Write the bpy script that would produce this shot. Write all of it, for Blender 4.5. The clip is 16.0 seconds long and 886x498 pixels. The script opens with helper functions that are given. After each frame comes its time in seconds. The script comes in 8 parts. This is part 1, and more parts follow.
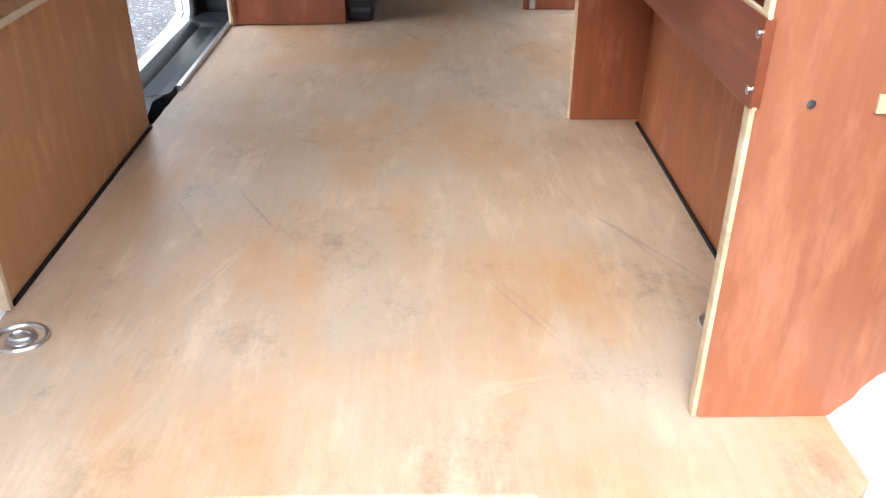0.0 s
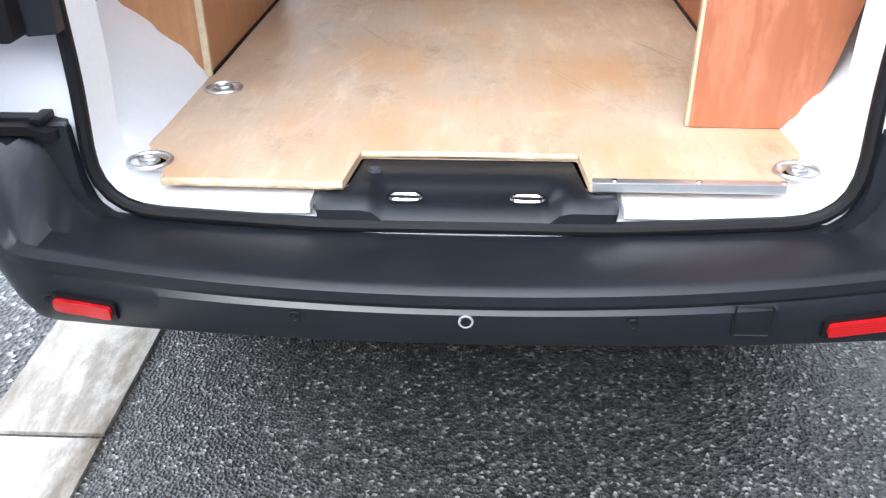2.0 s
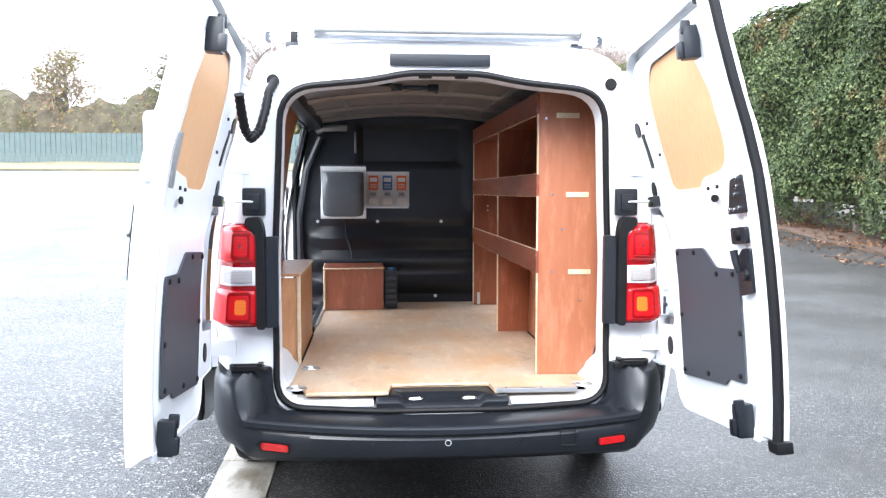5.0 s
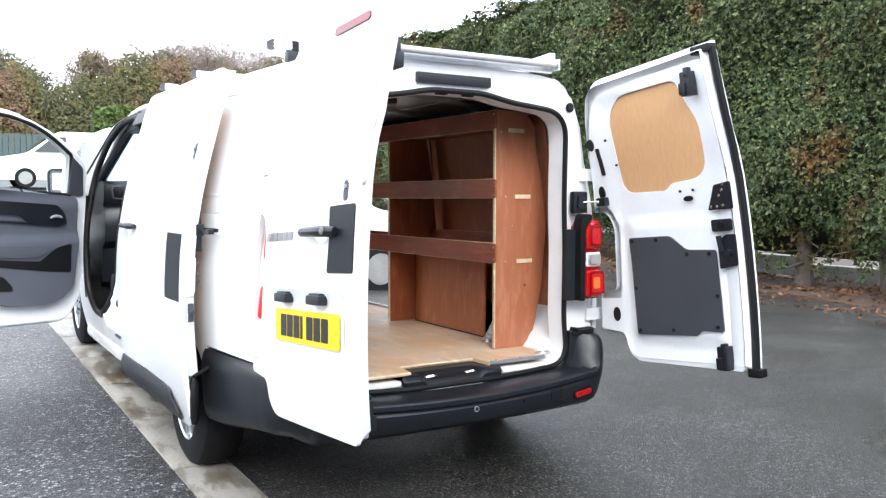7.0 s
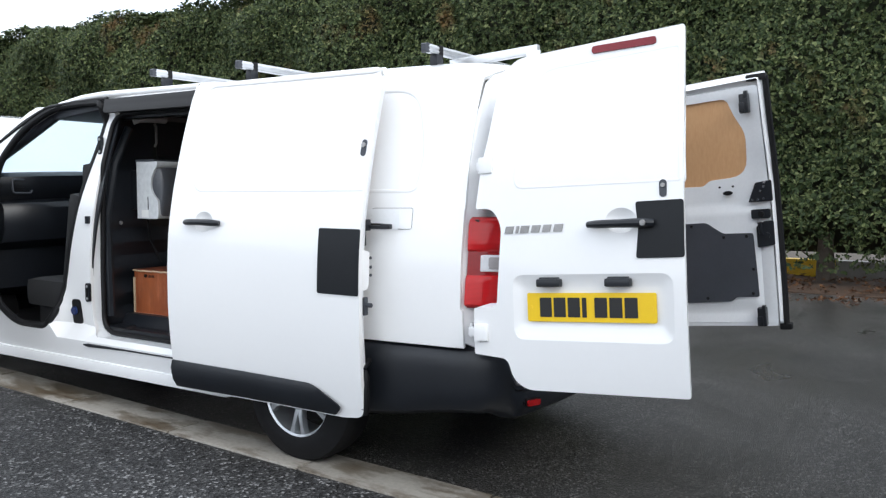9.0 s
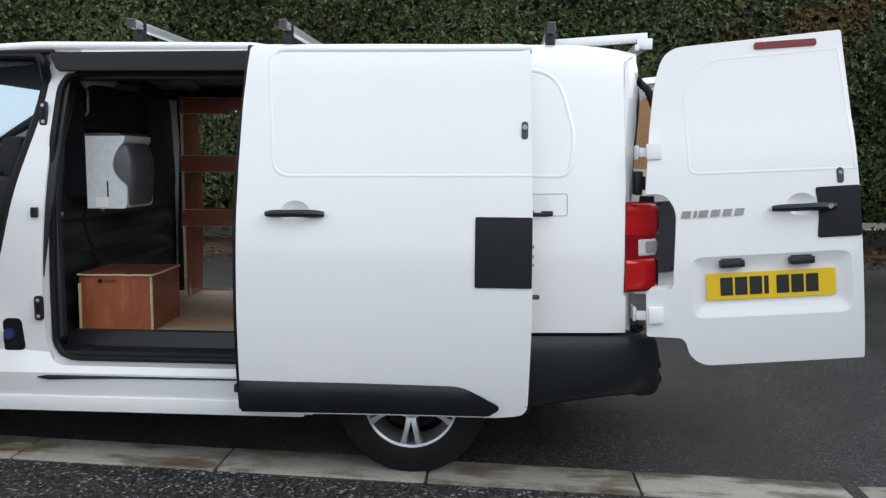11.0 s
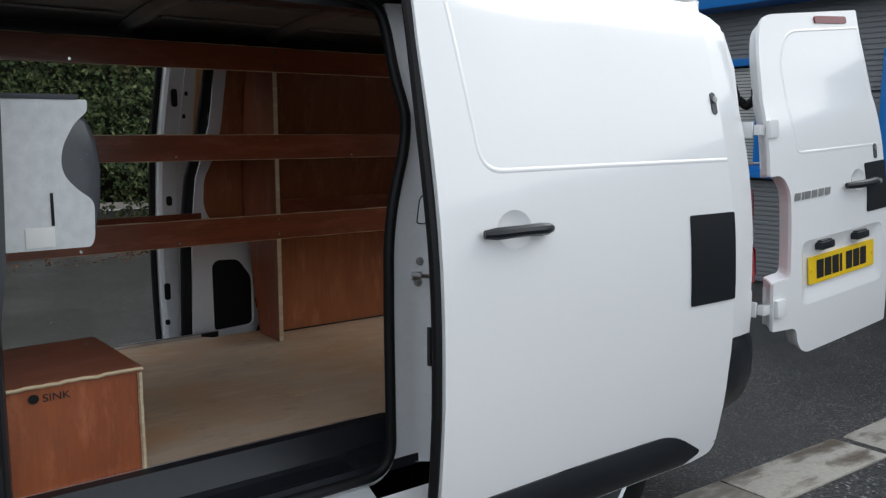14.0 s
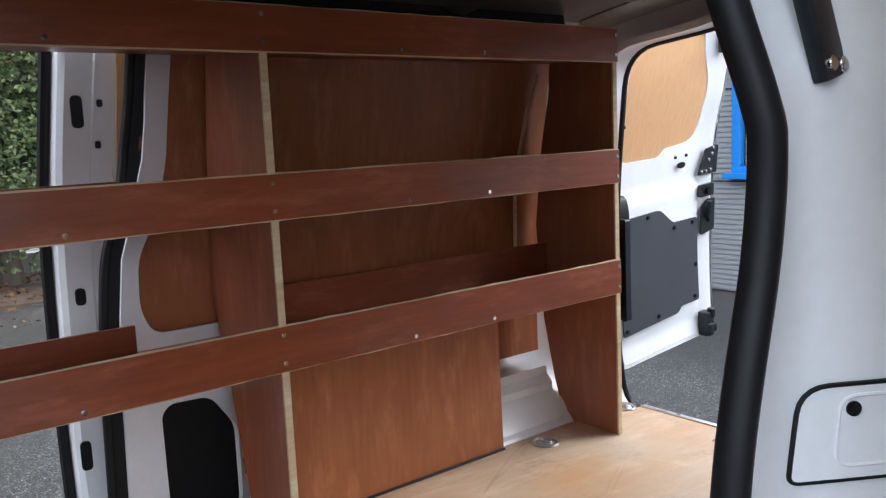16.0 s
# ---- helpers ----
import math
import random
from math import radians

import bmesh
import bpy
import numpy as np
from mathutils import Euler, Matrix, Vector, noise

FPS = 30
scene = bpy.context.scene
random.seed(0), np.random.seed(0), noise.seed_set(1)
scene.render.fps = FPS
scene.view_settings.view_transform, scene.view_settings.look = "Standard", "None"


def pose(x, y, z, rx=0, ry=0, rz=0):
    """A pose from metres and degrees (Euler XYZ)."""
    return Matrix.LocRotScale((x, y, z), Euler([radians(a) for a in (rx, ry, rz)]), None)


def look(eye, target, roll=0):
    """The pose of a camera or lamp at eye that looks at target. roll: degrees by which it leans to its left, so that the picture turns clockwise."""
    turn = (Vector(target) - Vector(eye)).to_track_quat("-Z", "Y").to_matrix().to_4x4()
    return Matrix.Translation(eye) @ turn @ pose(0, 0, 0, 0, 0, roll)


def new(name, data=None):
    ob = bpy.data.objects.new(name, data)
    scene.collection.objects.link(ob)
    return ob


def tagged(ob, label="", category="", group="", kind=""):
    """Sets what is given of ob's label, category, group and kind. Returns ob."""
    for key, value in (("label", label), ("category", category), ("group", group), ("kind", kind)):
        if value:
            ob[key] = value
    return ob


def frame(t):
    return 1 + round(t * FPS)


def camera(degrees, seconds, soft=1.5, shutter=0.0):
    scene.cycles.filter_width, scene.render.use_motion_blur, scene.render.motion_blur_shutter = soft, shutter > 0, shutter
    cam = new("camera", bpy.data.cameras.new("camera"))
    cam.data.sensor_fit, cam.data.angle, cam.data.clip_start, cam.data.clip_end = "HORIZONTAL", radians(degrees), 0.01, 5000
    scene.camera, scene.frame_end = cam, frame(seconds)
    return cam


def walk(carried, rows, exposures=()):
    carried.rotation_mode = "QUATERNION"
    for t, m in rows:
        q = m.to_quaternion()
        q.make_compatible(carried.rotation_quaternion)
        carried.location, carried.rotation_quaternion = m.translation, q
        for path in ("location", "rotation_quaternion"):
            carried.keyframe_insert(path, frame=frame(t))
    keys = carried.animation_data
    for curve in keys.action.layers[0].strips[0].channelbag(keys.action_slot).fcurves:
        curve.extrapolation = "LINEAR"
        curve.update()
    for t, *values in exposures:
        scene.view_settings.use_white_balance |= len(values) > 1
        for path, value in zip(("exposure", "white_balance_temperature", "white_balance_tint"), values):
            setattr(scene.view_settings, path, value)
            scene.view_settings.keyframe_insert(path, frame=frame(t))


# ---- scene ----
# ---- camera ----
cam = camera(55.7, 16.0, soft=1.3)
PATH = [
    (0, (0.073, -0.394, 1.328), (0.103, 1.343, 0.338), 0.1),
    (0.5, (0.047, -0.459, 1.323), (0.095, 1.223, 0.241), -0.3),
    (1, (0.059, -0.601, 1.294), (0.005, 1.078, 0.208), -0.7),
    (1.5, (0.065, -0.782, 1.262), (-0.029, 0.903, 0.189), -0.7),
    (2, (0.032, -1.082, 1.21), (-0.065, 0.638, 0.196), -0.5),
    (2.5, (0.048, -1.414, 1.204), (-0.021, 0.412, 0.391), -0.2),
    (3, (0.064, -1.826, 1.183), (0.07, 0.128, 0.758), 0.4),
    (3.5, (0.059, -2.239, 1.264), (0.166, -0.264, 0.965), 0.5),
    (4, (0.07, -2.588, 1.335), (0.171, -0.603, 1.112), 0.1),
    (4.2, (0.041, -2.706, 1.354), (0.145, -0.715, 1.203), 0.1),
    (6.3, (-1.205, -3.094, 1.361), (-0.545, -1.212, 1.214), 0.0),
    (6.5, (-1.404, -3.043, 1.359), (-0.606, -1.214, 1.213), 0.1),
    (7, (-1.98, -2.919, 1.341), (-0.926, -1.224, 1.218), 0.1),
    (7.5, (-2.498, -2.717, 1.332), (-1.246, -1.162, 1.21), 0.2),
    (8, (-3.061, -2.416, 1.338), (-1.644, -1.01, 1.214), 0.2),
    (8.5, (-3.508, -2.085, 1.341), (-1.966, -0.818, 1.213), 0.1),
    (9, (-3.856, -1.598, 1.356), (-2.182, -0.514, 1.214), 0.1),
    (9.5, (-4.163, -1.077, 1.336), (-2.395, -0.152, 1.203), 0.3),
    (9.7, (-4.228, -0.849, 1.323), (-2.418, -0.011, 1.177), 0.2),
    (11.8, (-4.455, 1.606, 1.457), (-2.485, 1.363, 1.21), 0.5),
    (12, (-4.36, 1.779, 1.426), (-2.402, 1.461, 1.168), 0.5),
    (12.5, (-4.069, 2.293, 1.43), (-2.172, 1.714, 1.172), 0.6),
    (13, (-3.688, 2.712, 1.41), (-1.902, 1.85, 1.145), 0.4),
    (13.5, (-3.199, 2.932, 1.427), (-1.519, 1.883, 1.152), 0.3),
    (14, (-2.663, 3.036, 1.448), (-1.083, 1.842, 1.168), -0.0),
    (14.5, (-2.163, 2.919, 1.444), (-0.607, 1.696, 1.158), -0.6),
    (15, (-1.692, 2.747, 1.458), (-0.154, 1.502, 1.165), -1.4),
    (15.5, (-1.377, 2.542, 1.48), (0.143, 1.275, 1.194), -1.9),
    (16, (-1.143, 2.344, 1.494), (0.406, 1.108, 1.225), -2.6),
]
EXPOSURES = [(0.0, 1.75, 6300, 9), (1.0, 1.65, 6250, 9), (1.5, 1.7, 6200, 9), (2.0, 1.85, 6150, 9), (2.5, 2.05, 6150, 9), (3.0, 2.25, 6150, 9), (4.2, 2.2, 6150, 9), (6.5, 1.3, 6400, 9), (7.5, 0.95, 6450, 8), (8.5, 0.44, 6450, 8), (9.5, -0.18, 6450, 8),
             (9.7, -0.22, 6450, 8), (11.8, -0.47, 6550, 6), (13.0, -0.50, 6550, 6), (14.5, -0.60, 6500, 7), (15.0, -0.66, 6500, 8), (15.5, 0.05, 6400, 9), (16.0, 1.2, 6300, 9)]
walk(cam, [(t, look(eye, target, roll)) for t, eye, target, roll in PATH], EXPOSURES)

# ---- world and sun: bright overcast ----
SUN_ELEVATION, SUN_AZIMUTH = 38.0, 200.0
world = bpy.data.worlds.new("overcast_sky")
scene.world = world
world.use_nodes = True
wn = world.node_tree
wn.nodes.clear()
sky = wn.nodes.new("ShaderNodeTexSky")
sky.sky_type, sky.sun_disc = "NISHITA", False
sky.sun_elevation, sky.sun_rotation = radians(SUN_ELEVATION), radians(SUN_AZIMUTH)
sky.dust_density, sky.air_density = 3.0, 1.0
soft_sky = wn.nodes.new("ShaderNodeHueSaturation")
soft_sky.inputs["Saturation"].default_value = 0.3
cloud_coord = wn.nodes.new("ShaderNodeTexCoord")
cloud_map = wn.nodes.new("ShaderNodeMapping")
cloud_map.inputs["Scale"].default_value = (1.0, 1.0, 3.0)
cloud = wn.nodes.new("ShaderNodeTexNoise")
cloud.inputs["Scale"].default_value, cloud.inputs["Detail"].default_value = 2.2, 5.0
cloud_ramp = wn.nodes.new("ShaderNodeValToRGB")
cloud_ramp.color_ramp.elements[0].position, cloud_ramp.color_ramp.elements[1].position = 0.3, 0.7
cloud_ramp.color_ramp.elements[0].color = (5.9, 6.7, 8.2, 1)
cloud_ramp.color_ramp.elements[1].color = (10.8, 11.1, 11.7, 1)
cloud_mix = wn.nodes.new("ShaderNodeMixRGB")
cloud_mix.inputs[0].default_value = 0.75
background = wn.nodes.new("ShaderNodeBackground")
background.inputs["Strength"].default_value = 0.15
out = wn.nodes.new("ShaderNodeOutputWorld")
wn.links.new(sky.outputs[0], soft_sky.inputs["Color"])
wn.links.new(cloud_coord.outputs["Generated"], cloud_map.inputs["Vector"])
wn.links.new(cloud_map.outputs[0], cloud.inputs["Vector"])
wn.links.new(cloud.outputs["Fac"], cloud_ramp.inputs[0])
wn.links.new(soft_sky.outputs[0], cloud_mix.inputs[1])
wn.links.new(cloud_ramp.outputs[0], cloud_mix.inputs[2])
split = wn.nodes.new("ShaderNodeSeparateXYZ")
wn.links.new(cloud_coord.outputs["Generated"], split.inputs[0])
zenith = wn.nodes.new("ShaderNodeMapRange")
zenith.inputs["To Min"].default_value, zenith.inputs["To Max"].default_value = 1.65, 1.35
wn.links.new(split.outputs["Z"], zenith.inputs["Value"])
overcast = wn.nodes.new("ShaderNodeVectorMath")
overcast.operation = "SCALE"
wn.links.new(cloud_mix.outputs[0], overcast.inputs[0])
wn.links.new(zenith.outputs[0], overcast.inputs["Scale"])
wn.links.new(overcast.outputs[0], background.inputs["Color"])
wn.links.new(background.outputs[0], out.inputs["Surface"])
sun_data = bpy.data.lights.new("sun", "SUN")
sun_data.energy, sun_data.angle, sun_data.color = 1.0, radians(30), (1.0, 0.97, 0.93)
sun = new("sun", sun_data)
a, e = radians(SUN_AZIMUTH), radians(SUN_ELEVATION)
sun.matrix_world = look((math.sin(a) * math.cos(e) * 30, math.cos(a) * math.cos(e) * 30, math.sin(e) * 30), (0, 0, 0))


# ---- materials ----
def nodes_of(name):
    m = bpy.data.materials.new(name)
    m.use_nodes = True
    t = m.node_tree
    return m, t, t.nodes["Principled BSDF"]


def noise_node(t, scale, detail=4.0, stretch=(1, 1, 1), rough=0.55, coord=None):
    if coord is None:
        coord = t.nodes.new("ShaderNodeTexCoord").outputs["Object"]
    mapping = t.nodes.new("ShaderNodeMapping")
    mapping.inputs["Scale"].default_value = stretch
    n = t.nodes.new("ShaderNodeTexNoise")
    n.inputs["Scale"].default_value, n.inputs["Detail"].default_value, n.inputs["Roughness"].default_value = scale, detail, rough
    t.links.new(coord, mapping.inputs["Vector"])
    t.links.new(mapping.outputs[0], n.inputs["Vector"])
    return n.outputs["Fac"]


def ramp_node(t, fac, stops):
    r = t.nodes.new("ShaderNodeValToRGB")
    while len(r.color_ramp.elements) < len(stops):
        r.color_ramp.elements.new(0.5)
    for el, (p, c) in zip(r.color_ramp.elements, stops):
        el.position, el.color = p, (*c, 1) if len(c) == 3 else c
    t.links.new(fac, r.inputs[0])
    return r.outputs[0]


def mix_node(t, fac, one, two, mode="MIX"):
    m = t.nodes.new("ShaderNodeMixRGB")
    m.blend_type = mode
    for socket, value in zip(m.inputs, (fac, one, two)):
        if isinstance(value, (int, float)):
            socket.default_value = value
        elif isinstance(value, tuple):
            socket.default_value = (*value, 1)
        else:
            t.links.new(value, socket)
    return m.outputs[0]


def bump_node(t, bsdf, height, strength=0.3, distance=0.002):
    b = t.nodes.new("ShaderNodeBump")
    b.inputs["Strength"].default_value, b.inputs["Distance"].default_value = strength, distance
    t.links.new(height, b.inputs["Height"])
    t.links.new(b.outputs[0], bsdf.inputs["Normal"])


def plain(name, colour, rough=0.5, metal=0.0, vary=0.12, scale=6.0, grain=0.0, coat=0.0, spec=0.5):
    """A surface of one colour with soft mottling at two sizes and a fine relief."""
    m, t, b = nodes_of(name)
    big, fine = noise_node(t, scale), noise_node(t, scale * 14)
    both = mix_node(t, 0.4, big, fine)
    dark = tuple(c * (1 - vary) for c in colour)
    lite = tuple(min(1, c * (1 + vary)) for c in colour)
    t.links.new(ramp_node(t, both, [(0.3, dark), (0.7, lite)]), b.inputs["Base Color"])
    r = t.nodes.new("ShaderNodeMapRange")
    r.inputs["To Min"].default_value, r.inputs["To Max"].default_value = max(0.02, rough - 0.08), min(1, rough + 0.08)
    t.links.new(both, r.inputs["Value"])
    t.links.new(r.outputs[0], b.inputs["Roughness"])
    b.inputs["Metallic"].default_value = metal
    b.inputs["Coat Weight"].default_value = coat
    b.inputs["Coat Roughness"].default_value = 0.06
    b.inputs["Specular IOR Level"].default_value = spec
    if grain:
        bump_node(t, b, noise_node(t, 420), grain, 0.001)
    return m


def plywood(name, light, dark, along, rough=0.45, stains=0.0, worn=None, coat=0.0, figure=1.0, scuffed=False):
    """Veneer whose grain runs along one axis, with scuffs and stains."""
    m, t, b = nodes_of(name)
    small = {"x": (0.06, 1, 1), "y": (1, 0.06, 1), "z": (1, 1, 0.06)}[along]
    wide = {"x": (0.25, 1, 1), "y": (1, 0.25, 1), "z": (1, 1, 0.25)}[along]
    grain = noise_node(t, 90, 5, small)
    figures = noise_node(t, 7, 4, wide, 0.6)
    colour = ramp_node(t, mix_node(t, 0.55 * figure, grain, figures), [(0.28, dark), (0.72, light)])
    if worn:
        colour = mix_node(t, ramp_node(t, noise_node(t, 2.3, 5), [(0.42, (0, 0, 0)), (0.66, (1, 1, 1))]), colour, worn)
    if stains:
        spots = ramp_node(t, noise_node(t, 6.5, 10, (1, 0.7, 1), 0.8), [(0.54, (0, 0, 0)), (0.70, (0.9, 0.9, 0.9))])
        streak = ramp_node(t, noise_node(t, 38, 7, wide, 0.78), [(0.53, (0, 0, 0)), (0.72, (1, 1, 1))])
        smudge = ramp_node(t, noise_node(t, 1.7, 4), [(0.45, (0, 0, 0)), (0.75, (0.45, 0.45, 0.45))])
        vein = ramp_node(t, noise_node(t, 4.5, 6, (1, 0.45, 1), 0.6), [(0.494, (0, 0, 0)), (0.5, (0.22, 0.22, 0.22)), (0.506, (0, 0, 0))])
        vein = mix_node(t, 1.0, vein, ramp_node(t, noise_node(t, 2.1, 3), [(0.45, (0, 0, 0)), (0.6, (1, 1, 1))]), "MULTIPLY")
        fac = mix_node(t, 1.0, mix_node(t, 0.3, spots, streak, "ADD"), mix_node(t, 1.0, smudge, vein, "ADD"), "ADD")
        m2 = t.nodes.new("ShaderNodeMath")
        m2.operation = "MULTIPLY"
        m2.inputs[1].default_value = stains
        t.links.new(fac, m2.inputs[0])
        pale = ramp_node(t, noise_node(t, 17, 8, wide, 0.7), [(0.52, (0, 0, 0)), (0.66, (0.5, 0.5, 0.5))])
        colour = mix_node(t, pale, colour, tuple(min(0.8, c * 1.25 + 0.04) for c in light))
        colour = mix_node(t, m2.outputs[0], colour, (0.09, 0.075, 0.065))
        if scuffed:
            amber = ramp_node(t, noise_node(t, 3.1, 6, (1, 0.5, 1), 0.62), [(0.46, (0, 0, 0)), (0.62, (0.55, 0.55, 0.55)), (0.72, (0.8, 0.8, 0.8))])
            colour = mix_node(t, amber, colour, (0.56, 0.295, 0.120))
            for turn in (0.35, -0.5, 1.3):
                spin = t.nodes.new("ShaderNodeMapping")
                spin.inputs["Rotation"].default_value = (0, 0, turn)
                t.links.new(t.nodes.new("ShaderNodeTexCoord").outputs["Object"], spin.inputs["Vector"])
                line = ramp_node(t, noise_node(t, 26, 3, (1, 0.05, 1), 0.5, spin.outputs[0]), [(0.66, (0, 0, 0)), (0.695, (0.35, 0.35, 0.35)), (0.73, (0, 0, 0))])
                patchy = ramp_node(t, noise_node(t, 3.7 + turn, 3), [(0.48, (0, 0, 0)), (0.62, (1, 1, 1))])
                colour = mix_node(t, mix_node(t, 1.0, line, patchy, "MULTIPLY"), colour, (0.70, 0.58, 0.44) if turn > 0 else (0.14, 0.10, 0.075))
    t.links.new(colour, b.inputs["Base Color"])
    r = t.nodes.new("ShaderNodeMapRange")
    r.inputs["To Min"].default_value, r.inputs["To Max"].default_value = rough - 0.1, rough + 0.15
    t.links.new(figures, r.inputs["Value"])
    t.links.new(r.outputs[0], b.inputs["Roughness"])
    b.inputs["Coat Weight"].default_value = coat
    bump_node(t, b, grain, 0.12, 0.0008)
    return m


def ground_material(name, stones, dark, light, scale, rough, wet):
    m, t, b = nodes_of(name)
    v = t.nodes.new("ShaderNodeTexVoronoi")
    coord = t.nodes.new("ShaderNodeTexCoord").outputs["Object"]
    t.links.new(coord, v.inputs["Vector"])
    v.inputs["Scale"].default_value = scale
    one = t.nodes.new("ShaderNodeSeparateColor")
    t.links.new(v.outputs["Color"], one.inputs[0])
    grit = ramp_node(t, one.outputs[0], [(0.15, dark), (0.80, light), (0.90, tuple(c * 0.35 for c in stones)), (0.97, stones)])
    patch = ramp_node(t, noise_node(t, 0.7, 6), [(0.35, (0.55, 0.55, 0.55)), (0.65, (1, 1, 1))])
    fine = ramp_node(t, noise_node(t, 9, 5), [(0.3, (0.75, 0.75, 0.76)), (0.7, (1, 1, 1))])
    colour = mix_node(t, 1.0, mix_node(t, 1.0, grit, patch, "MULTIPLY"), fine, "MULTIPLY")
    puddle = ramp_node(t, noise_node(t, 0.55, 4, (1, 1.6, 1)), [(0.44, (0, 0, 0)), (0.58, (0.55, 0.55, 0.55)), (0.72, (1, 1, 1))])
    wm = t.nodes.new("ShaderNodeMath")
    wm.operation = "MULTIPLY"
    wm.inputs[1].default_value = wet
    t.links.new(puddle, wm.inputs[0])
    colour = mix_node(t, wm.outputs[0], colour, (0.028, 0.026, 0.022))
    t.links.new(colour, b.inputs["Base Color"])
    r = t.nodes.new("ShaderNodeMapRange")
    r.inputs["To Min"].default_value, r.inputs["To Max"].default_value = rough, rough * 0.45
    t.links.new(wm.outputs[0], r.inputs["Value"])
    t.links.new(r.outputs[0], b.inputs["Roughness"])
    b.inputs["Specular IOR Level"].default_value = 0.42
    bump_node(t, b, v.outputs["Distance"], 0.95, 0.55 / scale)
    return m


def leaf_material(name, stops):
    m, t, b = nodes_of(name)
    g = t.nodes.new("ShaderNodeNewGeometry")
    per = ramp_node(t, g.outputs["Random Per Island"], stops)
    patch = noise_node(t, 0.9, 5)
    brown = ramp_node(t, patch, [(0.57, (0, 0, 0)), (0.72, (0.9, 0.9, 0.9))])
    t.links.new(mix_node(t, brown, per, (0.14, 0.062, 0.02)), b.inputs["Base Color"])
    b.inputs["Roughness"].default_value = 0.6
    b.inputs["Specular IOR Level"].default_value = 0.25
    return m


def glassy(name, colour, rough=0.05, trans=1.0):
    m, t, b = nodes_of(name)
    b.inputs["Base Color"].default_value = (*colour, 1)
    b.inputs["Roughness"].default_value = rough
    b.inputs["Transmission Weight"].default_value = trans
    b.inputs["IOR"].default_value = 1.45
    return m


WHITE = plain("white_paint", (0.84, 0.845, 0.85), 0.20, 0, 0.008, 3, coat=0.8)
WHITE_IN = plain("white_inner_paint", (0.80, 0.82, 0.84), 0.34, 0, 0.05, 5, coat=0.2)
BLACK = plain("black_textured_plastic", (0.0105, 0.0125, 0.0165), 0.34, 0, 0.25, 5, grain=0.25, spec=0.42)
TRIM = plain("dark_grey_trim", (0.045, 0.05, 0.062), 0.55, 0, 0.15, 6, grain=0.2)
LINING = plain("blue_grey_moulded_plastic", (0.085, 0.092, 0.115), 0.55, 0, 0.1, 6, grain=0.2)
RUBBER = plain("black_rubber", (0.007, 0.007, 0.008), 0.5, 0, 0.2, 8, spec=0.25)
BULK = plain("black_painted_steel", (0.014, 0.0165, 0.021), 0.32, 0, 0.3, 5, spec=0.45)
GREYMETAL = plain("grey_primed_steel", (0.30, 0.295, 0.29), 0.32, 0.3, 0.25, 5)
GALV = plain("galvanised_steel", (0.58, 0.59, 0.60), 0.35, 0.9, 0.15, 30)
CHROME = plain("polished_steel", (0.75, 0.75, 0.76), 0.14, 1.0, 0.06, 12)
ALU = plain("dull_aluminium", (0.72, 0.73, 0.74), 0.32, 0.85, 0.08, 20)
ALLOY = plain("silver_alloy_paint", (0.52, 0.54, 0.56), 0.3, 0.7, 0.06, 20)
TYRE = plain("tyre_rubber", (0.009, 0.009, 0.010), 0.75, 0, 0.3, 30, grain=0.3, spec=0.2)
FLOORPLY = plywood("worn_birch_plywood", (0.62, 0.468, 0.335), (0.52, 0.345, 0.215), "y", 0.42, 0.5, (0.60, 0.48, 0.365), scuffed=True)
REDPLY = plywood("red_hardwood_plywood", (0.33, 0.092, 0.035), (0.19, 0.046, 0.018), "z", 0.34, 0.2, coat=0.2)
REDPLY_Y = plywood("red_hardwood_plywood_long", (0.30, 0.076, 0.029), (0.16, 0.038, 0.015), "y", 0.34, 0.2, coat=0.2)
TANPLY = plywood("tan_plywood", (0.52, 0.265, 0.120), (0.41, 0.185, 0.078), "z", 0.42, 0.15)
BROWNPLY = plywood("brown_plywood", (0.42, 0.148, 0.056), (0.28, 0.084, 0.030), "z", 0.42, 0.2)
HARDBOARD = plywood("tan_hardboard", (0.67, 0.40, 0.205), (0.60, 0.335, 0.16), "z", 0.55, 0.0, figure=0.4)
PLYEDGE = plywood("raw_plywood_edge", (0.74, 0.61, 0.42), (0.48, 0.34, 0.20), "y", 0.7, 0.25)
def lens(name, colour, trans):
    m = glassy(name, colour, 0.06, trans)
    t, b = m.node_tree, m.node_tree.nodes["Principled BSDF"]
    w = t.nodes.new("ShaderNodeTexWave")
    w.wave_type, w.bands_direction = "BANDS", "Z"
    w.inputs["Scale"].default_value, w.inputs["Distortion"].default_value = 60, 0.3
    t.links.new(t.nodes.new("ShaderNodeTexCoord").outputs["Object"], w.inputs["Vector"])
    dark = tuple(c * 0.72 for c in colour)
    t.links.new(ramp_node(t, mix_node(t, 0.5, w.outputs["Fac"], noise_node(t, 16, 3)), [(0.25, dark), (0.65, colour)]), b.inputs["Base Color"])
    bump_node(t, b, w.outputs["Fac"], 0.08, 0.002)
    return m


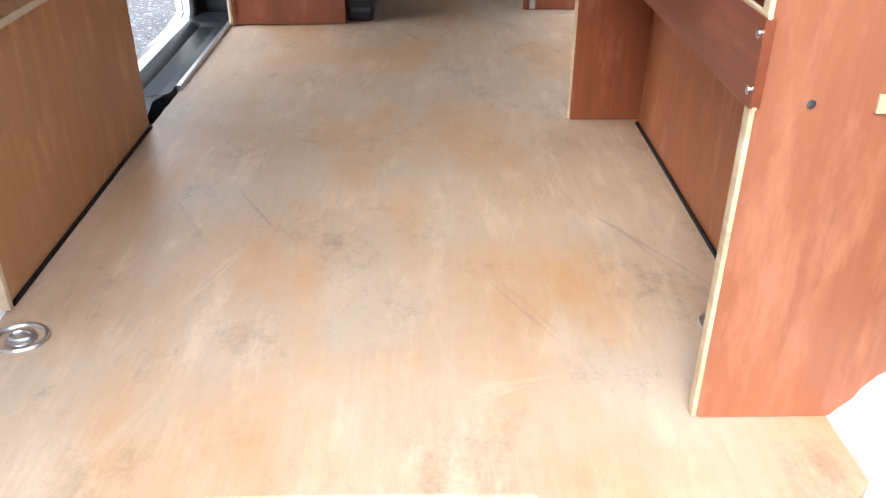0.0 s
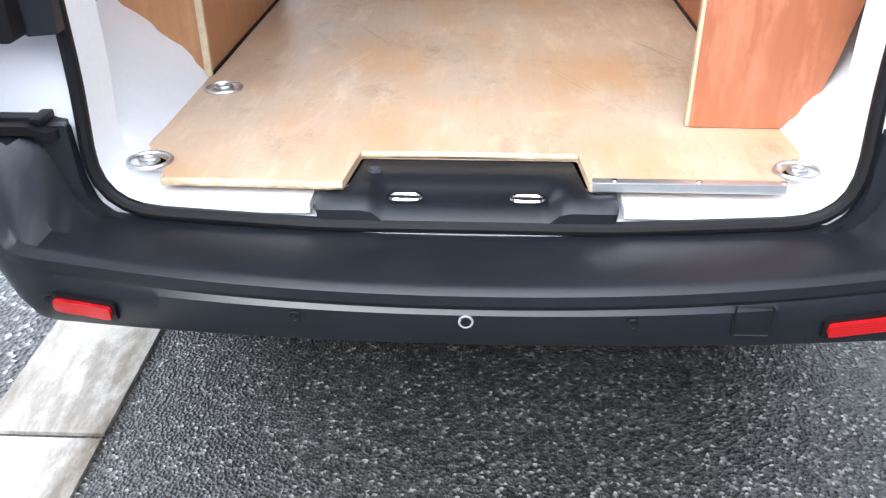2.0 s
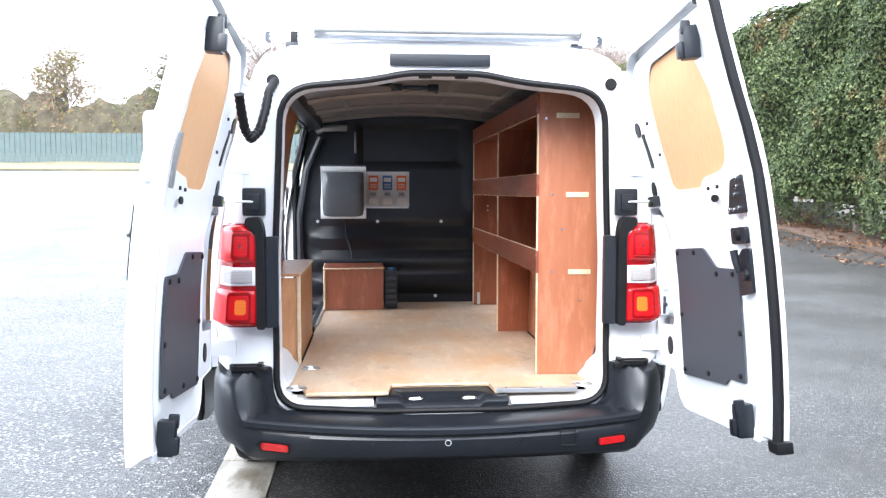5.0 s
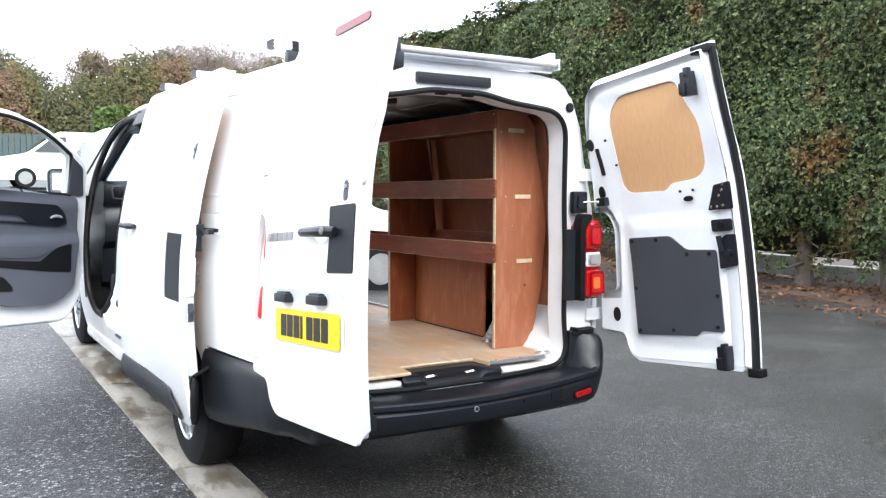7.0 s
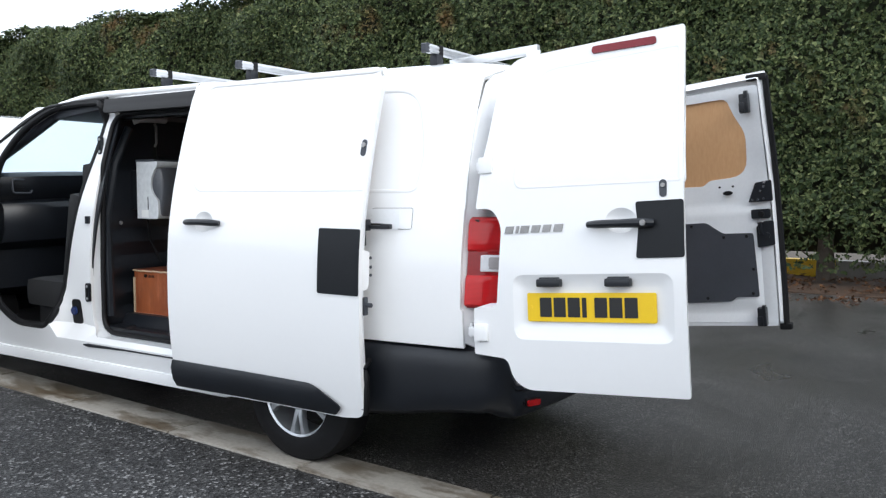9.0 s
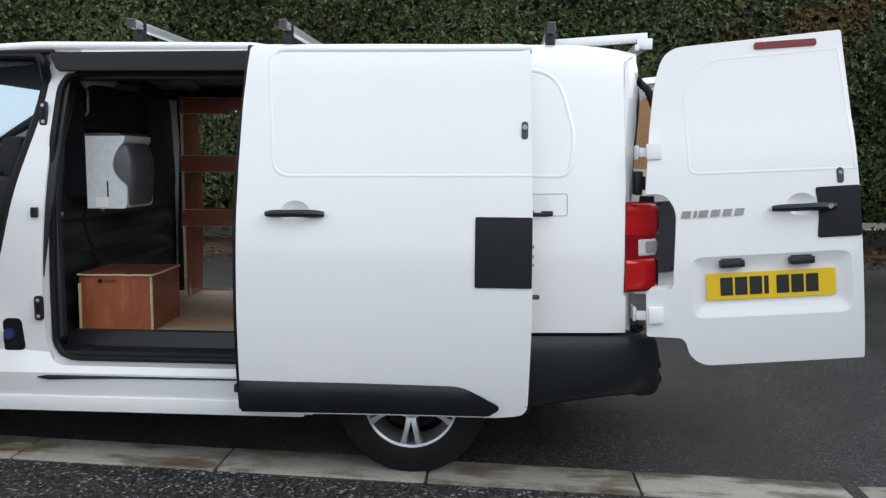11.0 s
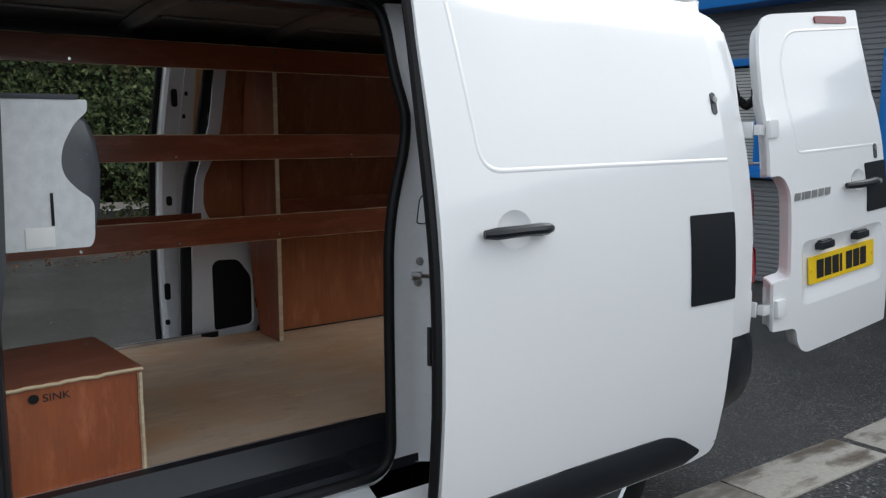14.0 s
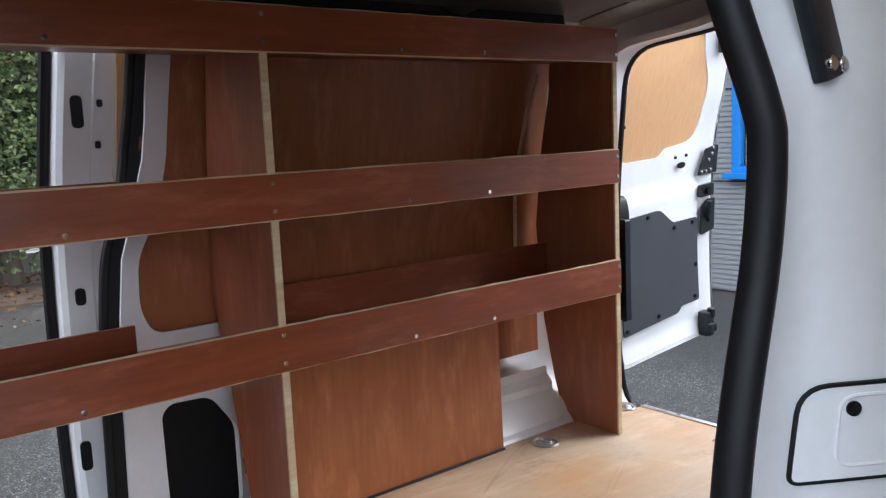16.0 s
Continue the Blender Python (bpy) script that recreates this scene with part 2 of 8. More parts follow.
DEEPRED = lens("deep_red_lens", (0.30, 0.004, 0.007), 0.1)
PALELENS = lens("pale_lens", (0.56, 0.53, 0.53), 0.35)
REDLENS = lens("red_lens", (0.68, 0.012, 0.016), 0.2)
DARKRED = lens("dull_red_lens", (0.24, 0.018, 0.026), 0.1)
ORANGELENS = lens("orange_lens", (0.95, 0.22, 0.03), 0.2)
CLEARLENS = lens("clear_lens", (0.42, 0.41, 0.42), 0.3)
GLASS = glassy("window_glass", (0.92, 0.96, 0.95), 0.0, 1.0)
GLASS.node_tree.nodes["Principled BSDF"].inputs["IOR"].default_value = 1.1
DARKGLASS = plain("dark_tinted_glass", (0.02, 0.025, 0.028), 0.06, 0, 0.1, 3)
PAD = plain("black_vinyl_pad", (0.009, 0.0105, 0.013), 0.42, 0, 0.15, 8, grain=0.3, spec=0.25)
FOGGED = glassy("misted_glass", (0.86, 0.92, 0.95), 0.35, 0.9)
mist = FOGGED.node_tree.nodes.new("ShaderNodeBsdfTranslucent")
mist.inputs["Color"].default_value = (0.80, 0.88, 0.92, 1)
beads = FOGGED.node_tree.nodes.new("ShaderNodeMixShader")
FOGGED.node_tree.links.new(ramp_node(FOGGED.node_tree, noise_node(FOGGED.node_tree, 60, 4), [(0.3, (0.72, 0.72, 0.72)), (0.7, (0.92, 0.92, 0.92))]), beads.inputs[0])
FOGGED.node_tree.links.new(FOGGED.node_tree.nodes["Principled BSDF"].outputs[0], beads.inputs[1])
FOGGED.node_tree.links.new(mist.outputs[0], beads.inputs[2])
FOGGED.node_tree.links.new(beads.outputs[0], FOGGED.node_tree.nodes["Material Output"].inputs["Surface"])
YELLOW = plain("yellow_reflective_sheet", (0.85, 0.56, 0.01), 0.35, 0, 0.03, 10)
INK = plain("black_ink", (0.012, 0.012, 0.012), 0.4, 0, 0.05, 10)
CASE = plain("pale_grey_plastic", (0.66, 0.68, 0.69), 0.4, 0, 0.14, 30, grain=0.2)
SMOKE = plain("smoked_grey_plastic", (0.075, 0.08, 0.09), 0.25, 0, 0.08, 20)
PAPER = plain("white_paper", (0.82, 0.82, 0.80), 0.7, 0, 0.03, 20)
ORANGE_INK = plain("orange_print", (0.78, 0.17, 0.06), 0.5, 0, 0.05, 20)
BLUE_INK = plain("blue_print", (0.07, 0.17, 0.42), 0.5, 0, 0.05, 20)
BLUECAP = plain("dark_blue_cap", (0.02, 0.035, 0.12), 0.25, 0, 0.05, 20)
GREY_INK = plain("grey_print", (0.3, 0.31, 0.33), 0.5, 0, 0.05, 20)
SEAT = plain("dark_seat_cloth", (0.018, 0.0185, 0.02), 0.9, 0, 0.2, 40, grain=0.4)
def stained(name, colour, stain, scale, rough):
    m, t, b = nodes_of(name)
    info = t.nodes.new("ShaderNodeObjectInfo")
    tone = ramp_node(t, info.outputs["Random"], [(0.0, tuple(c * 0.82 for c in colour)), (1.0, tuple(min(1, c * 1.1) for c in colour))])
    fine = ramp_node(t, noise_node(t, 45, 6), [(0.3, (0.8, 0.8, 0.8)), (0.7, (1, 1, 1))])
    blot = ramp_node(t, noise_node(t, scale, 8, (2.4, 0.8, 1), 0.68), [(0.47, (0, 0, 0)), (0.53, (0.55, 0.55, 0.55)), (0.62, (0.95, 0.95, 0.95))])
    t.links.new(mix_node(t, blot, mix_node(t, 1.0, tone, fine, "MULTIPLY"), stain), b.inputs["Base Color"])
    r = t.nodes.new("ShaderNodeMapRange")
    r.inputs["To Min"].default_value, r.inputs["To Max"].default_value = rough, rough * 0.5
    t.links.new(blot, r.inputs["Value"])
    t.links.new(r.outputs[0], b.inputs["Roughness"])
    bump_node(t, b, noise_node(t, 160, 5), 0.5, 0.002)
    return m


KERB = stained("concrete_kerb", (0.40, 0.375, 0.33), (0.095, 0.07, 0.043), 2.6, 0.6)
ASPHALT = ground_material("smooth_damp_asphalt", (0.34, 0.33, 0.315), (0.016, 0.0155, 0.015), (0.082, 0.078, 0.073), 135, 0.42, 0.7)
CHIPPINGS = ground_material("coarse_chipping_asphalt", (0.40, 0.40, 0.395), (0.010, 0.010, 0.011), (0.075, 0.075, 0.077), 84, 0.48, 0.35)
LITTER = plain("brown_leaf_litter", (0.075, 0.045, 0.028), 0.9, 0, 0.55, 5, grain=1.0)
GRAVEL = plain("brown_earth", (0.07, 0.055, 0.04), 0.9, 0, 0.3, 8, grain=1.0)
HEDGELEAF = leaf_material("hedge_sprays", [(0.0, (0.020, 0.033, 0.012)), (0.5, (0.044, 0.069, 0.023)), (0.85, (0.095, 0.118, 0.042)), (1.0, (0.16, 0.18, 0.075))])
CLIPPEDLEAF = leaf_material("clipped_green_sprays", [(0.0, (0.035, 0.060, 0.016)), (0.6, (0.065, 0.105, 0.026)), (1.0, (0.11, 0.15, 0.045))])
# near-black core colour: the shade between the sprays is painted in
HEDGECORE = plain("hedge_core_shade", (0.018, 0.022, 0.010), 0.95, 0, 0.5, 10)
AUTUMN = leaf_material("autumn_leaves", [(0.0, (0.10, 0.075, 0.03)), (0.5, (0.16, 0.12, 0.045)), (1.0, (0.12, 0.13, 0.05))])
RUST = leaf_material("rust_leaves", [(0.0, (0.13, 0.075, 0.045)), (0.5, (0.17, 0.105, 0.06)), (1.0, (0.14, 0.11, 0.065))])
GREENLEAF = leaf_material("green_leaves", [(0.0, (0.045, 0.055, 0.022)), (0.5, (0.08, 0.085, 0.035)), (1.0, (0.13, 0.12, 0.05))])
TWIG = plain("grey_brown_twigs", (0.22, 0.175, 0.15), 0.9, 0, 0.3, 3)
VERGE = plain("leafy_rough_grass", (0.12, 0.105, 0.055), 0.9, 0, 0.5, 1.2, grain=1.0)
FALLEN = leaf_material("fallen_brown_leaves", [(0.0, (0.05, 0.024, 0.012)), (0.5, (0.12, 0.052, 0.022)), (1.0, (0.20, 0.10, 0.045))])
BARK = plain("grey_brown_bark", (0.13, 0.105, 0.085), 0.9, 0, 0.4, 12, grain=1.0)
CLADDING = plain("grey_wall_cladding", (0.23, 0.24, 0.255), 0.45, 0.1, 0.06, 2)
BLUE = plain("blue_powder_coat", (0.012, 0.17, 0.52), 0.35, 0, 0.06, 4)
BLIND = plain("pale_window_blind", (0.45, 0.46, 0.44), 0.7, 0, 0.08, 4)
FENCE = plain("blue_grey_steel_fence", (0.055, 0.082, 0.084), 0.6, 0.1, 0.2, 2)
YELLOWPAINT = plain("yellow_wall_paint", (0.75, 0.47, 0.02), 0.6, 0, 0.15, 3)
PALEWALL = plain("pale_concrete_wall", (0.30, 0.29, 0.27), 0.8, 0, 0.2, 2, grain=0.6)


# ---- mesh helpers ----
from mathutils import geometry


def inside(p, poly):
    x, y = p
    hit = False
    for (x1, y1), (x2, y2) in zip(poly, poly[1:] + poly[:1]):
        if (y1 > y) != (y2 > y) and x < (x2 - x1) * (y - y1) / (y2 - y1) + x1:
            hit = not hit
    return hit


def dense(poly, step):
    done = []
    for (x1, y1), (x2, y2) in zip(poly, poly[1:] + poly[:1]):
        n = max(1, math.ceil(math.hypot(x2 - x1, y2 - y1) / step))
        done += [(x1 + (x2 - x1) * k / n, y1 + (y2 - y1) * k / n) for k in range(n)]
    return done


def rounded(points, radius, n=5):
    """A polygon with its corners rounded; a point may carry its own radius as a third number."""
    done = []
    count = len(points)
    for i in range(count):
        p, q, r = (Vector(points[(i + k) % count][:2]) for k in (-1, 0, 1))
        rad = points[i][2] if len(points[i]) > 2 else radius
        a, c = p - q, r - q
        rad = min(rad, a.length * 0.49, c.length * 0.49)
        if rad < 1e-4:
            done.append(tuple(q))
            continue
        s, e = q + a.normalized() * rad, q + c.normalized() * rad
        for k in range(n + 1):
            f = k / n
            done.append(tuple(s * (1 - f) ** 2 + q * 2 * f * (1 - f) + e * f * f))
    return done


def rect(u0, v0, u1, v1, r=0.01, n=4):
    return rounded([(u0, v0), (u1, v0), (u1, v1), (u0, v1)], r, n)


def sheet(outline, place, thick, holes=(), step=0.1, bm=None):
    """A bent plate: the outline in two parameters, cut by holes, laid through place(u, v) and given thickness along the normal."""
    bm = bm or bmesh.new()
    loops = [dense(list(outline), step)] + [dense(list(h), step) for h in holes]
    pts, edges = [], []
    for loop in loops:
        first = len(pts)
        pts += loop
        edges += [(first + k, first + (k + 1) % len(loop)) for k in range(len(loop))]
    us, vs = [p[0] for p in loops[0]], [p[1] for p in loops[0]]
    for i in range(1, int((max(us) - min(us)) / step) + 1):
        for j in range(1, int((max(vs) - min(vs)) / step) + 1):
            p = (min(us) + i * step, min(vs) + j * step)
            if inside(p, loops[0]) and not any(inside(p, h) for h in loops[1:]):
                if min((p[0] - q[0]) ** 2 + (p[1] - q[1]) ** 2 for loop in loops for q in loop) > (0.35 * step) ** 2:
                    pts.append(p)
    verts, _, faces, *_ = geometry.delaunay_2d_cdt([Vector(p) for p in pts], edges, [], 0, 1e-6)
    keep = []
    for f in faces:
        c = sum((verts[k] for k in f), Vector((0, 0))) / len(f)
        if inside(c, loops[0]) and not any(inside(c, h) for h in loops[1:]):
            keep.append(list(f))
    front, back = {}, {}
    d = 1e-3
    for k in {k for f in keep for k in f}:
        u, v = verts[k]
        p = Vector(place(u, v))
        n = (Vector(place(u + d, v)) - Vector(place(u - d, v))).cross(Vector(place(u, v + d)) - Vector(place(u, v - d))).normalized()
        front[k], back[k] = bm.verts.new(p), bm.verts.new(p - n * thick)
    used = {}
    for f in keep:
        bm.faces.new([front[k] for k in f])
        bm.faces.new([back[k] for k in reversed(f)])
        for a1, b1 in zip(f, f[1:] + f[:1]):
            used[(a1, b1)] = 1
    for a1, b1 in used:
        if (b1, a1) not in used:
            bm.faces.new([front[b1], front[a1], back[a1], back[b1]])
    return bm


def box(bm, centre, size, bevel=0.003, turn=None):
    m = Matrix.Translation(centre) @ (turn or Matrix()) @ Matrix.Diagonal((*size, 1))
    made = bmesh.ops.create_cube(bm, size=1.0, matrix=m)
    if bevel:
        es = list({e for v in made["verts"] for e in v.link_edges})
        bmesh.ops.bevel(bm, geom=es, offset=min(bevel, min(size) * 0.45), segments=2, profile=0.7, affect="EDGES")
    return bm


def tube(bm, pts, r, n=10, closed=False, flat=1.0):
    pts = [Vector(p) for p in pts]
    rings = []
    count = len(pts)
    up = None
    for i, p in enumerate(pts):
        t = (pts[(i + 1) % count] - pts[i - 1]) if closed or 0 < i < count - 1 else (pts[1] - pts[0] if i == 0 else pts[-1] - pts[-2])
        t.normalize()
        if up is None:
            up = Vector((0, 0, 1)) if abs(t.z) < 0.8 else Vector((1, 0, 0))
        side = t.cross(up).normalized()
        up = side.cross(t).normalized()
        rr = r[i] if isinstance(r, (list, tuple)) else r
        rings.append([bm.verts.new(p + (side * math.cos(2 * math.pi * k / n) + up * math.sin(2 * math.pi * k / n) * flat) * rr) for k in range(n)])
    for i in range(count if closed else count - 1):
        a1, b1 = rings[i], rings[(i + 1) % count]
        for k in range(n):
            bm.faces.new([a1[k], a1[(k + 1) % n], b1[(k + 1) % n], b1[k]])
    if not closed:
        bm.faces.new(rings[0]), bm.faces.new(rings[-1])
    return bm


def disc(bm, centre, axis, r, depth, n=16, bevel=0.0, r2=None):
    m = Matrix.Translation(centre) @ Vector(axis).to_track_quat("Z", "Y").to_matrix().to_4x4()
    made = bmesh.ops.create_cone(bm, cap_ends=True, segments=n, radius1=r, radius2=r if r2 is None else r2, depth=depth, matrix=m)
    if bevel:
        es = [e for e in {e for v in made["verts"] for e in v.link_edges} if any(len(f.verts) > 4 for f in e.link_faces)]
        bmesh.ops.bevel(bm, geom=es, offset=bevel, segments=2, affect="EDGES")
    return bm


def loft(bm, rows, close=True):
    """Skin over rows of points of equal length; close caps the first and last row."""
    vs = [[bm.verts.new(p) for p in row] for row in rows]
    n = len(rows[0])
    for a1, b1 in zip(vs, vs[1:]):
        for k in range(n):
            bm.faces.new([a1[k], a1[(k + 1) % n], b1[(k + 1) % n], b1[k]])
    if close:
        bm.faces.new(vs[0]), bm.faces.new(list(reversed(vs[-1])))
    return bm


def moved(bm, m):
    bmesh.ops.transform(bm, matrix=m, verts=bm.verts)
    return bm


def part(name, bm, material, parent=None, label="", smooth=35):
    bmesh.ops.recalc_face_normals(bm, faces=bm.faces)
    me = bpy.data.meshes.new(name)
    bm.to_mesh(me)
    bm.free()
    for mt in material if isinstance(material, (list, tuple)) else [material]:
        me.materials.append(mt)
    if smooth:
        me.shade_smooth()
        me.set_sharp_from_angle(angle=radians(smooth))
    ob = new(name, me)
    if parent is not None:
        ob.parent = parent
        if parent.type == "EMPTY":
            ob.matrix_parent_inverse = parent.matrix_basis.inverted()
    if label:
        ob["label"] = label
    return ob


def thing(name, at, label, category, group="", kind=""):
    ob = new(name)
    ob.empty_display_size = 0.1
    ob.matrix_basis = Matrix.Translation(at)
    return tagged(ob, label, category, group, kind)


def whole(name, bm, material, label, category, group="", kind="", smooth=35):
    return tagged(part(name, bm, material, None, "", smooth), label, category, group, kind)


def lerp_table(table, v):
    if v <= table[0][0]:
        return table[0][1:]
    for p, q in zip(table, table[1:]):
        if v <= q[0]:
            f = (v - p[0]) / (q[0] - p[0])
            return tuple(a1 + (b1 - a1) * f for a1, b1 in zip(p[1:], q[1:]))
    return table[-1][1:]


def smoothstep(a1, b1, x):
    f = max(0.0, min(1.0, (x - a1) / (b1 - a1)))
    return f * f * (3 - 2 * f)


# ---- ground ----
def ground_z(y):
    return 0.075 * max(0.0, y - 5.5) if y < 60 else 0.075 * 54.5


def kerb_x(y):
    return -0.995 - 0.005 * y


def under_van(y):
    """The yard climbs gently from the tail of the van to its nose."""
    return 0.012 + 0.03 * max(-1.2, y)


def pad_z(x, y):
    """That rise dies out towards the hedge."""
    near = max(0.0, min(1.0, (5.0 - x) / 3.0))
    far = ground_z(y)
    return far + near * (under_van(y) - far) if under_van(y) > far or y < 5.5 else far


KERB_WIDE = 0.265
bm = bmesh.new()
ys = [-400, -60, -20, -8, -4, -1.2, 0, 3, 5.5, 7, 9.4, 12, 15, 22, 35, 60, 120, 400]
for side, xs_of in ((0, lambda y: (-400, -60, -20, -8, -4, kerb_x(min(max(y, -8), 20)))), (1, lambda y: (kerb_x(min(max(y, -8), 20)), 2, 5, 9, 20, 60, 400))):
    grid = [[bm.verts.new((x, y, pad_z(x, y))) for x in xs_of(y)] for y in ys]
    for r0, r1 in zip(grid, grid[1:]):
        for k in range(len(r0) - 1):
            f = bm.faces.new([r0[k], r0[k + 1], r1[k + 1], r1[k]])
            f.material_index = side
bmesh.ops.remove_doubles(bm, verts=bm.verts, dist=1e-4)
ground = whole("ground", bm, [CHIPPINGS, ASPHALT], "damp dark grey asphalt yard with coarse chippings beside a kerb", "ground", kind="structure", smooth=0)

# ---- the van ----
SECTION = [(0.28, 0.90, 0.28), (0.40, 0.93, 0.40), (0.55, 0.955, 0.55), (0.75, 0.970, 0.75), (0.95, 0.970, 0.95), (1.10, 0.962, 1.10), (1.22, 0.948, 1.22),
           (1.35, 0.925, 1.35), (1.50, 0.890, 1.50), (1.65, 0.850, 1.65), (1.76, 0.820, 1.76), (1.83, 0.798, 1.83), (1.90, 0.762, 1.888), (1.98, 0.690, 1.922),
           (2.10, 0.562, 1.938), (2.30, 0.345, 1.948), (2.64, 0.0, 1.954)]


def section(v):
    x0 = lerp_table(SECTION, v - 0.03)
    x1 = lerp_table(SECTION, v)
    x2 = lerp_table(SECTION, v + 0.03)
    return ((x0[0] + x1[0] + x2[0]) / 3, (x0[1] + x1[1] + x2[1]) / 3) if 0.32 < v < 2.6 else x1


def taper(y):
    return 0.085 * max(0.0, (1.3 - y) / 1.1) ** 1.3


def body_point(s, y, v, out=0.0, jamb=False):
    """Outer skin of one side (s = -1 or 1): y along the van, v up the side and over to the roof's middle."""
    x, z = section(v)
    if y < 1.3:
        x -= (taper(y) + 0.012 * (max(0.0, 0.30 - y) / 0.13) ** 2) * (1 if x > 0.3 else x / 0.3)
    if v > 1.5 and y < 0.45:
        x -= 0.026 * smoothstep(1.35, 1.95, v) * ((0.45 - y) / 0.3) ** 2 * (1 if x > 0.3 else x / 0.3)
    if jamb:
        x -= 0.088 * max(smoothstep(2.60, 2.75, y), smoothstep(0.9, 0.7, v) * smoothstep(1.50, 1.62, y)) * smoothstep(3.12, 3.02, y) * smoothstep(0.455, 0.545, v) * smoothstep(1.905, 1.885, v)
    if y > 4.1:
        x -= 0.22 * ((y - 4.1) / 1.2) ** 2
    if y > 2.85:
        z -= 0.20 * (y - 2.85) ** 2 * smoothstep(1.86, 1.98, v)
    if v > 1.86 and y < 0.5:
        z -= 0.045 * ((0.5 - y) / 0.4) ** 2
    return (s * (x + out), y, z)


def arc(cy, cz, r, a0, a1, n=14):
    return [(cy + r * math.cos(radians(a0 + (a1 - a0) * k / n)), cz + r * math.sin(radians(a0 + (a1 - a0) * k / n))) for k in range(n + 1)]


WHEEL_R = 0.330
AXLES = (1.137, 4.41)
van = thing("van", (0, 2.6, 0), "white panel van parked with its rear, side and cab doors open", "van")

REAR_EDGE = {-1: [(0.52, 1.80), (0.95, 1.806), (1.15, 1.805), (1.25, 1.792), (1.32, 1.774), (1.39, 1.752), (1.46, 1.743), (1.52, 1.747), (1.60, 1.763), (1.785, 1.770)],
             1: [(0.52, 1.80), (0.95, 1.787), (1.12, 1.775), (1.25, 1.762), (1.33, 1.732), (1.44, 1.698), (1.577, 1.682), (1.785, 1.672)]}


def rear_edge(s, z):
    """Rear edge of a sliding door's opening: it swells forward below the waist."""
    return sum(lerp_table(REAR_EDGE[s], z + d)[0] for d in (-0.03, 0.0, 0.03)) / 3


def seal_x(x):
    """The door seals lie in a nearly upright plane, set in from the curved skin."""
    return math.copysign(min(abs(x) - 0.09, 0.797), x)


def opening(s, back=0.0):
    low = [(rear_edge(s, z) - back, z) for z, _ in REAR_EDGE[s]]
    return rounded([(low[0][0], 0.497, 0.09), (2.785, 0.497, 0.11), (2.785, 0.9, 0.09), (2.768, 1.3, 0.09), (2.745, 1.805, 0.10), (low[-1][0], 1.808, 0.09)] + [(y, z, 0.12) for y, z in reversed(low[1:-1])], 0.03, 6)

SLIDE_HOLES = {-1: opening(-1, 0.40), 1: opening(1, 0.12)}
CAB_HOLE = rounded([(3.12, 0.525), (3.46, 0.525), (3.66, 0.63), (3.72, 0.91), (3.715, 1.25), (3.72, 1.53), (3.55, 1.715), (3.27, 1.862), (3.0, 1.876), (2.795, 1.868, 0.05), (2.825, 1.62), (2.925, 1.28), (2.995, 0.95), (3.05, 0.70)], 0.09, 6)
SIDE = ([(0.225, 0.688), (0.74, 0.688)] + arc(AXLES[0], 0.36, 0.405, 155, 5) + [(1.57, 0.30), (3.96, 0.30)] + arc(AXLES[1], 0.42, 0.405, 175, 8)
        + [(4.85, 0.30), (5.20, 0.34), (5.26, 0.75), (5.02, 0.98), (4.75, 1.12), (3.97, 1.575), (3.74, 1.70), (3.56, 1.80), (3.45, 1.88), (3.42, 1.97), (3.40, 2.64), (0.160, 2.64), (0.165, 1.98), (0.238, 1.84), (0.242, 1.6), (0.236, 1.278), (0.238, 1.274), (0.240, 0.852), (0.230, 0.846)])
